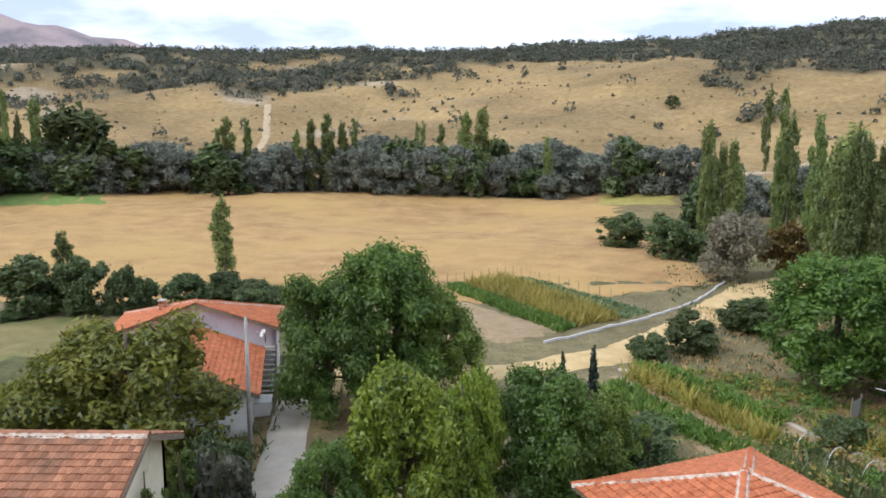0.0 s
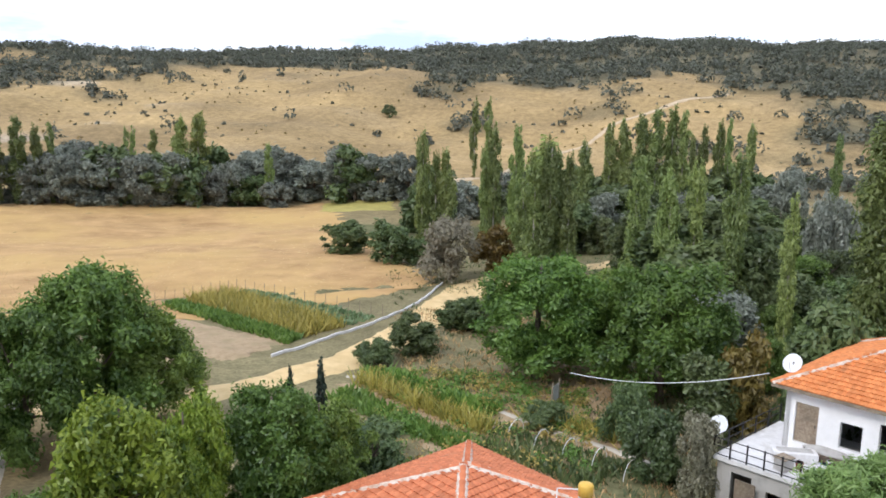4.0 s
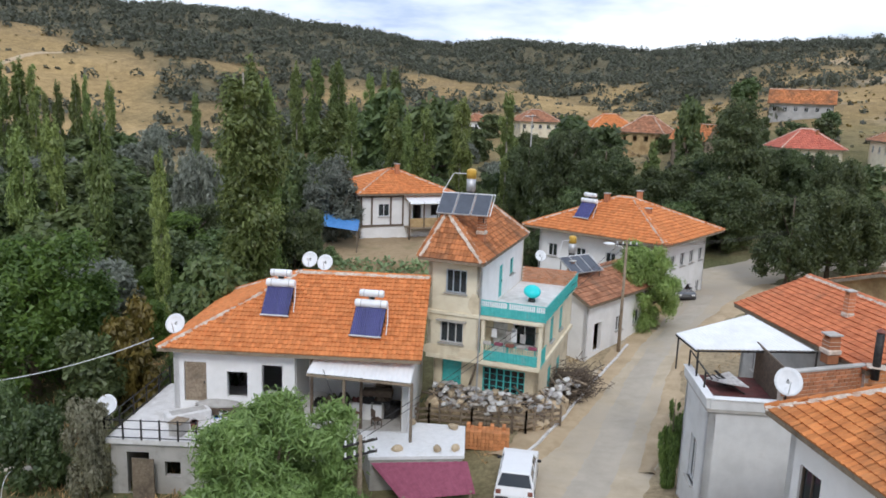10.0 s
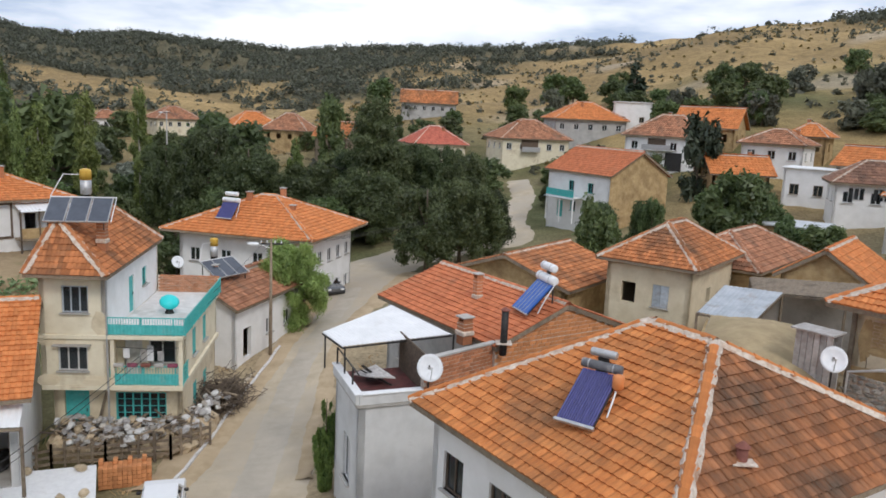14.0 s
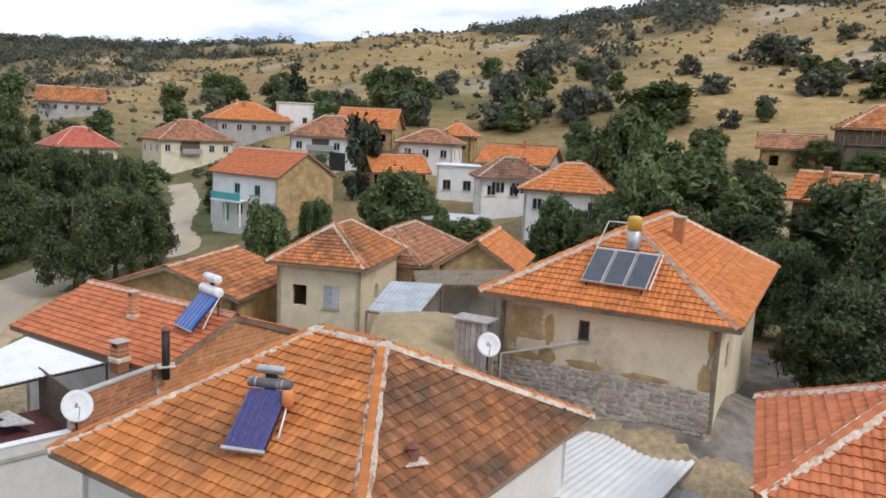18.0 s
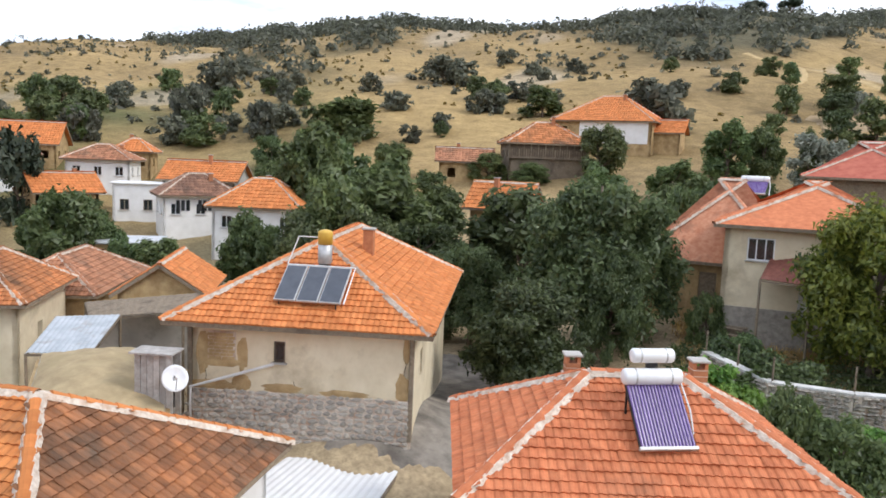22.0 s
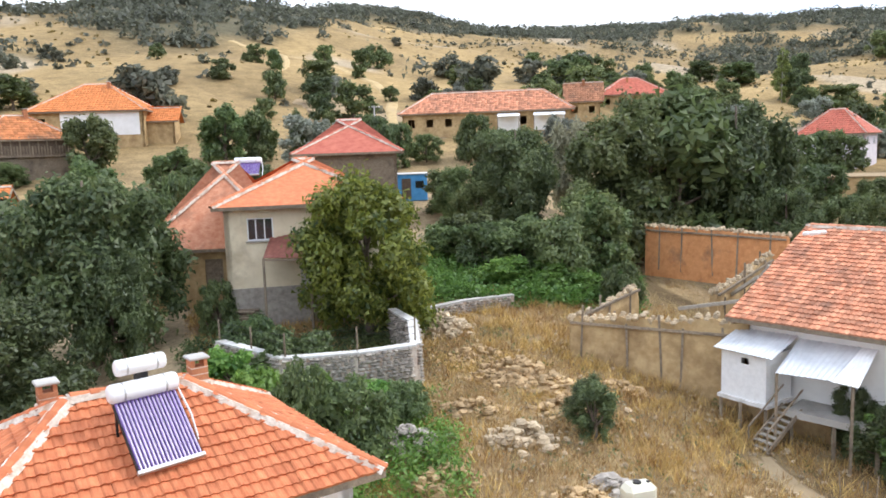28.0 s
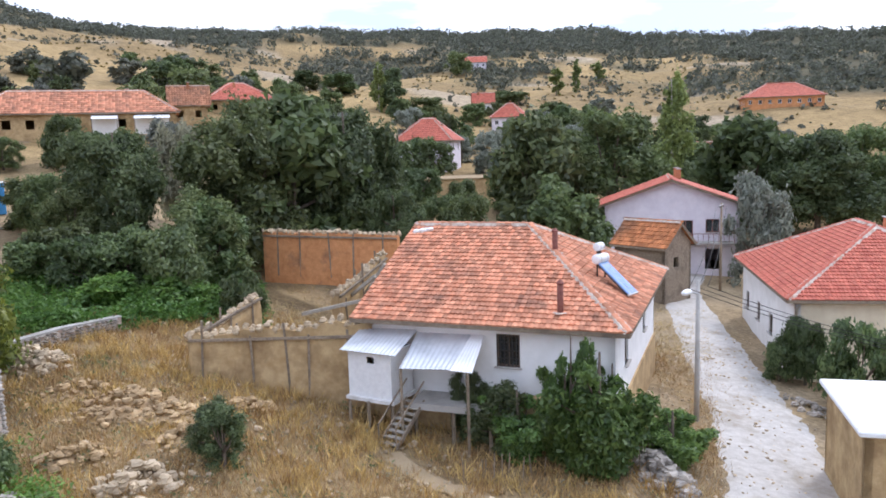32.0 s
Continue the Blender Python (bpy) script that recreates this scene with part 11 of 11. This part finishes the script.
def scatter_scrub(name, n, seed, low, high, material, label):
    """Small bushes dotted over the bare slopes, thicker in hollows."""
    rnd = np.random.default_rng(seed)
    b, r = rnd.uniform(-35, 225, n * 3), np.sqrt(rnd.uniform(135 ** 2, 480 ** 2, n * 3))
    x, y = r * np.sin(np.radians(b)), r * np.cos(np.radians(b))
    valley = ((b < 62) & (r < 205)) | ((b < 20) & (r < 240))
    keep = (rnd.uniform(0, 1, n * 3) < 0.28 + 0.5 * np.clip(np.sin(x * 0.045 + seed) * np.sin(y * 0.05 + 1), 0, 1)) & ~valley & ~((b > 148) & (b < 187) & (r < 330) & (rnd.uniform(0, 1, n * 3) < 0.8)) & ~(((b < 75)) & (rnd.uniform(0, 1, n * 3) < 0.72)) & free_of_houses(x, y)
    x, y = x[keep], y[keep]
    m, k = len(x), 12
    tall = rnd.uniform(low, high, m)
    d = rnd.normal(0, 1, (m, k, 3))
    d[..., 2] = np.abs(d[..., 2])
    d /= np.linalg.norm(d, axis=2, keepdims=True)
    c = np.stack([x, y, ground_z(x, y)], 1)[:, None] + d * np.stack([tall * 0.7, tall * 0.7, tall], 1)[:, None] * rnd.uniform(0.4, 1.0, (m, k, 1))
    v, f = leaf_cards(c.reshape(-1, 3), d.reshape(-1, 3), (low + high) * 0.32, rnd, 1.3, 0, True)
    tagged(new(name, cards_mesh(name, v, f, M[material])), label, "scrub", "", "stuff")
# ---- crops, weeds and grass ----
def blades(name, xy, tall, wide, count, material, label, seed, spread=0.15, lean=0.5, category="grass", lift=0.0):
    """Tufts of thin blades at many places, joined."""
    rnd = np.random.default_rng(seed)
    xy = np.repeat(np.asarray(xy, float), count, 0)
    n = len(xy)
    p = xy + rnd.normal(0, spread, (n, 2))
    z = ground_z(p[:, 0], p[:, 1]) + lift
    h = tall * rnd.uniform(0.4, 1.25, n)
    a = rnd.uniform(0, 2 * math.pi, n)
    w = wide * rnd.uniform(0.5, 1.2, n)
    root = np.stack([p[:, 0], p[:, 1], z - 0.03], 1)
    side = np.stack([np.cos(a), np.sin(a), np.zeros(n)], 1) * w[:, None] / 2
    tip = root + np.stack([rnd.normal(0, lean, n) * h, rnd.normal(0, lean, n) * h, h], 1)
    mid = root * 0.45 + tip * 0.55 + side * 0.3
    v = np.stack([root - side, root + side, mid + side, tip], 1).reshape(-1, 3)
    i = np.arange(n)[:, None] * 4
    f = np.concatenate([i + np.array((0, 1, 2)), i + np.array((0, 2, 3))], 0)
    me = cards_mesh(name, v, f, M[material])
    return tagged(new(name, me), label, category, "", "stuff")


def free_of_houses(x, y, roads=()):
    ok = np.ones(len(x), bool)
    for u, v, q in STANDS:
        ok &= np.hypot(x - u, y - v) > q * 0.78
    for u, v, q in roads:
        ok &= np.hypot(x - u, y - v) > q
    return ok


def sector(seed, n, bearings, reach, roads=(), clump=0.6):
    """Random places in a sector, clumped, off the houses and roads."""
    rnd = np.random.default_rng(seed)
    b, r = np.radians(rnd.uniform(*bearings, n)), np.sqrt(rnd.uniform(reach[0] ** 2, reach[1] ** 2, n))
    x, y = r * np.sin(b), r * np.cos(b)
    k = 0.5 + 0.5 * np.sin(x * 0.9 + seed) * np.sin(y * 0.8 + 1) + 0.3 * np.sin(x * 0.31 + y * 0.27 + seed)
    ok = (rnd.uniform(0, 1, n) < np.clip(k, 1 - clump, 1)) & free_of_houses(x, y, roads)
    return np.stack([x[ok], y[ok]], 1)


GRAVEL = [(-8 - 1.0 * i, -12 - 1.32 * i, 2.4) for i in range(0, 30)] + [(-4.3, -29, 0.8), (-5.0, -27, 0.9), (-6.5, -25.2, 1.0), (-8.5, -23.4, 1.2)]
blades("dry_weeds", sector(1, 34000, (150, 214), (20, 47), GRAVEL, 0.8), 0.27, 0.019, 6, "dryweed", "dry brown weeds over waste ground", 1, 0.2)
blades("straw_grass", sector(2, 24000, (150, 216), (20, 60), GRAVEL, 0.95), 0.27, 0.019, 8, "strawmat", "bleached dry grass in tufts", 2)
blades("rusty_weeds", sector(21, 7000, (150, 210), (22, 50), GRAVEL, 0.98), 0.34, 0.022, 9, "rustweed", "rust-brown dry weeds in dense clumps", 21, 0.25)
blades("golden_tufts", sector(61, 2600, (150, 208), (21, 48), GRAVEL, 0.98), 0.5, 0.03, 20, "goldgrass", "golden tufts of dry grass", 61, 0.2, 0.5)
blades("brown_tufts", sector(62, 1500, (150, 208), (21, 48), GRAVEL, 0.98), 0.55, 0.026, 20, "rustweed", "rust-brown dead weeds in tufts", 62, 0.22, 0.45)
blades("tall_dry_stalks", sector(3, 700, (178, 208), (21, 31), GRAVEL, 0.9), 0.8, 0.014, 4, "dryweed", "tall dry stalks beside the footpath", 3, 0.14, 0.25)


def leafy_weeds(name, places, tall, material, label, seed, per=26, size=0.10):
    """Low leafy plants: small leaves heaped loosely round many places."""
    rnd = np.random.default_rng(seed)
    xy = np.repeat(np.asarray(places, float), per, 0) + rnd.normal(0, 0.26, (len(places) * per, 2))
    up = np.repeat(rnd.uniform(0.25, 1.0, len(places)), per) * tall * rnd.uniform(0.05, 1.0, len(xy)) ** 0.7
    c = np.stack([xy[:, 0], xy[:, 1], ground_z(xy[:, 0], xy[:, 1]) + up + 0.04], 1)
    v, f = leaf_cards(c, np.tile((0, 0, 1.0), (len(c), 1)), size, rnd, 1.7, 0, True, 0.9)
    return tagged(new(name, cards_mesh(name, v, f, M[material])), label, "weeds", "", "stuff")


leafy_weeds("green_weeds", sector(4, 1500, (150, 166), (24, 33), (), 0.95), 0.8, "crop", "lush green weeds below the garden wall", 4)
leafy_weeds("garden_weeds", sector(41, 1500, (149, 163), (33, 42), (), 0.95), 0.9, "leaf_mid", "tangled green plants in the walled garden", 41)
leafy_weeds("thicket_weeds", sector(5, 1900, (166, 182), (45, 56), (), 0.95), 1.2, "crop", "green weeds before the far thicket", 5, 26, 0.14)
leafy_weeds("grey_weeds", sector(14, 500, (152, 206), (22, 46), GRAVEL, 0.97), 0.45, "leaf_grey", "grey-green weeds among the stones", 14, 18, 0.06)
leafy_weeds("low_green_weeds", sector(15, 420, (152, 206), (22, 46), GRAVEL, 0.97), 0.4, "leaf_mid", "low green weeds among the stones", 15, 18, 0.07)
blades("roadside_weeds", sector(6, 5000, (64, 120), (24, 60), [(x, 11, 4.2) for x in range(18, 76, 3)], 0.8), 0.3, 0.05, 4, "dryweed", "dry weeds in yards and along walls", 6)
blades("valley_weeds", sector(7, 9000, (14, 52), (34, 75), [(17, 64.5, 3), (25, 75, 3), (10, 57, 3), (4, 54, 3)], 0.8), 0.35, 0.07, 4, "dryweed", "dry weeds and grass under the walnut trees", 7)
blades("valley_green", sector(8, 6000, (14, 60), (34, 110), [(17, 64.5, 3), (25, 75, 3), (10, 57, 3), (4, 54, 3)], 0.9), 0.4, 0.12, 4, "leaf_mid", "green undergrowth in the gardens", 8, 0.25)
blades("lane_weeds", sector(9, 2500, (326, 345), (28, 58), [(-11.2, 28 + 2 * i, 1.7) for i in range(16)], 0.8), 0.5, 0.12, 5, "leaf_mid", "green weeds beside the lane", 9, 0.2)


def stubble_rows():
    rnd = np.random.default_rng(12)
    n = 8000
    u, v = rnd.uniform(0, 1, n), rnd.uniform(0, 1, n) ** 1.3
    x = (-63 + 90 * u) * (1 - v) + (-143 + 177 * u) * v
    y = (76 + 8 * u) * (1 - v) + 186 * v
    return np.stack([x, np.round(y / 0.9) * 0.9 + rnd.normal(0, 0.1, n)], 1)


blades("stubble_stalks", stubble_rows(), 0.18, 0.05, 3, "strawmat", "short dry stalks standing in the field", 13, 0.3, 0.3, lift=0.1)


def crop_rows(name, p, rows_n, step, tall, wide, count, material, label, seed, spread=0.12, lean=0.4):
    """Plants in rows between two sides of a plot (p0 to p1, and p3 to p2)."""
    p = np.array(p, float)
    xy = []
    for i in range(rows_n):
        k = (i + 0.5) / rows_n
        a, b = p[0] * (1 - k) + p[3] * k, p[1] * (1 - k) + p[2] * k
        m = int(np.linalg.norm(b - a) / step)
        xy += [a + (b - a) * (j + 0.5) / m for j in range(m)]
    return blades(name, xy, tall, wide, count, material, label, seed, spread, lean, "crop")


bed("plot_green", [(-3.6, 79.2), (0.2, 82.8), (9.3, 65.7), (6.0, 63.4)], "soil", 18, 10, 0.09, "tilled plot with rows of green leaves", 0.3)
crop_rows("green_rows", [(-3.3, 78.9), (6.2, 63.4), (7.7, 64.4), (-1.6, 80.6)], 6, 0.3, 0.55, 0.28, 9, "crop", "rows of low green leaf crop", 21)
crop_rows("corn_rows", [(-1.2, 81.0), (7.9, 64.6), (12.2, 67.6), (3.2, 84.0)], 11, 0.33, 1.1, 0.14, 7, "corn", "rows of drying yellow corn", 22, 0.16, 0.4)
crop_rows("cabbage_rows", [(3.6, 84.2), (12.6, 67.8), (15.8, 69.9), (5.6, 85.2)], 5, 0.5, 0.4, 0.3, 8, "cabbage", "rows of grey-green cabbages", 23, 0.14)
crop_rows("corn_rows", [(9.2, 51.8), (14.4, 40.5), (15.3, 41.3), (10.3, 52.6)], 3, 0.3, 1.1, 0.15, 8, "corn", "rows of drying yellow corn", 24, 0.2, 0.4)
crop_rows("green_rows", [(10.6, 53.0), (15.8, 43.6), (17.0, 43.6), (12.6, 53.6)], 5, 0.3, 0.7, 0.26, 9, "crop", "rows of green beans in the kitchen garden", 25, 0.16)
crop_rows("green_rows", [(8.6, 50.8), (13.4, 39.6), (11.8, 38.6), (6.8, 49.6)], 5, 0.4, 0.6, 0.28, 9, "crop", "rows of leafy vegetables", 26, 0.2)
crop_rows("pepper_rows", [(14.8, 41.0), (18.6, 33.2), (20.6, 34.0), (16.5, 41.8)], 5, 0.35, 0.5, 0.16, 7, "leaf_mid", "rows of dark green peppers under hoops", 27, 0.15)
crop_rows("corn_rows", [(17.7, 42.6), (22.4, 35.2), (23.4, 35.8), (18.8, 43.0)], 4, 0.35, 0.9, 0.15, 7, "corn", "row of drying corn beside a path", 28, 0.2, 0.45)
crop_rows("tomato_rows", [(13.0, 39.0), (16.6, 32.2), (18.2, 33.0), (14.6, 40.2)], 4, 0.4, 0.7, 0.16, 8, "leaf_mid", "rows of tomato plants", 29, 0.2)
leafy_weeds("bean_plants", sector(71, 700, (11, 28), (38, 55), [(17.1, 43.0, 0.9), (13.7, 51.6, 0.9)], 0.9), 0.7, "crop", "bushy green bean plants in the kitchen garden", 71, 24, 0.13)
leafy_weeds("wilting_plants", sector(72, 420, (11, 28), (38, 55), [(17.1, 43.0, 0.9), (13.7, 51.6, 0.9)], 0.9), 0.8, "corn", "yellowing plants in the kitchen garden", 72, 22, 0.12)
road("garden_path", [(8.4, 53.9, 0.5), (13.7, 51.6, 0.6), (17.1, 43.0, 0.7), (21.6, 34.8, 0.7), (22.5, 33.0, 0.7)], "lane", 0.10, "narrow trodden path through the kitchen garden", 4, 0.05)
for i in range(5):
    k = i / 4
    x, y = 16.6 + 3.2 * k, 40.6 - 7.4 * k
    hp = thing("hoop", x, y, gz(x, y), -60, "thin bent hoop over a vegetable row", "hoop", "garden hoops")
    part("rod", Geo().tube([(-0.1, 0.85 * math.cos(a), 0.95 * math.sin(a) - 0.05) for a in np.linspace(0, math.pi, 13)], 0.018, 6), M["white_paint"], hp, "", True)
gs = thing("gate", 21.3, 44.6, gz(21.3, 44.6), 40, "grey sheet-metal garden gate between posts", "gate")
part("leaf", corrugated([(-0.55, 0, 0.1), (0.55, 0, 0.1), (0.55, 0, 1.35), (-0.55, 0, 1.35)], 6, 0.02), M["sheet"], gs)
for s in (-0.62, 0.62):
    part("post", Geo().bar((s, 0, -0.3), (s, 0, 1.6), 0.09), M["wood"], gs)
# garden fence stakes
for i in range(24):
    k = i / 23
    x, y = -3.5 + 19.5 * min(1, k * 1.6) if k < 0.62 else 16.0 - 2.0 * (k - 0.62), 0
    x, y = (-4.0 + 8.5 * k / 0.4, 80.0 + 6.0 * k / 0.4) if k < 0.4 else (4.5 + 12.0 * (k - 0.4) / 0.6, 86.0 - 15.6 * (k - 0.4) / 0.6)
    st = thing("stake", x, y, gz(x, y) - 0.1, 0, "thin grey stake round the vegetable plot", "stake", "garden stakes")
    part("stick", Geo().bar((0, 0, 0), (0.05 * math.sin(i), 0.05 * math.cos(i * 2), 1.3), 0.05), M["wood"], st)
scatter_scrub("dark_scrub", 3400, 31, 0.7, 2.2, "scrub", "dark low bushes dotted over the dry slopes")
scatter_scrub("dry_scrub", 5200, 32, 0.4, 1.1, "leaf_brown", "dry brown tussocks over the slopes")
scatter_scrub("grey_scrub", 3000, 33, 0.4, 1.0, "leaf_grey", "pale grey thorn bushes on the slopes")
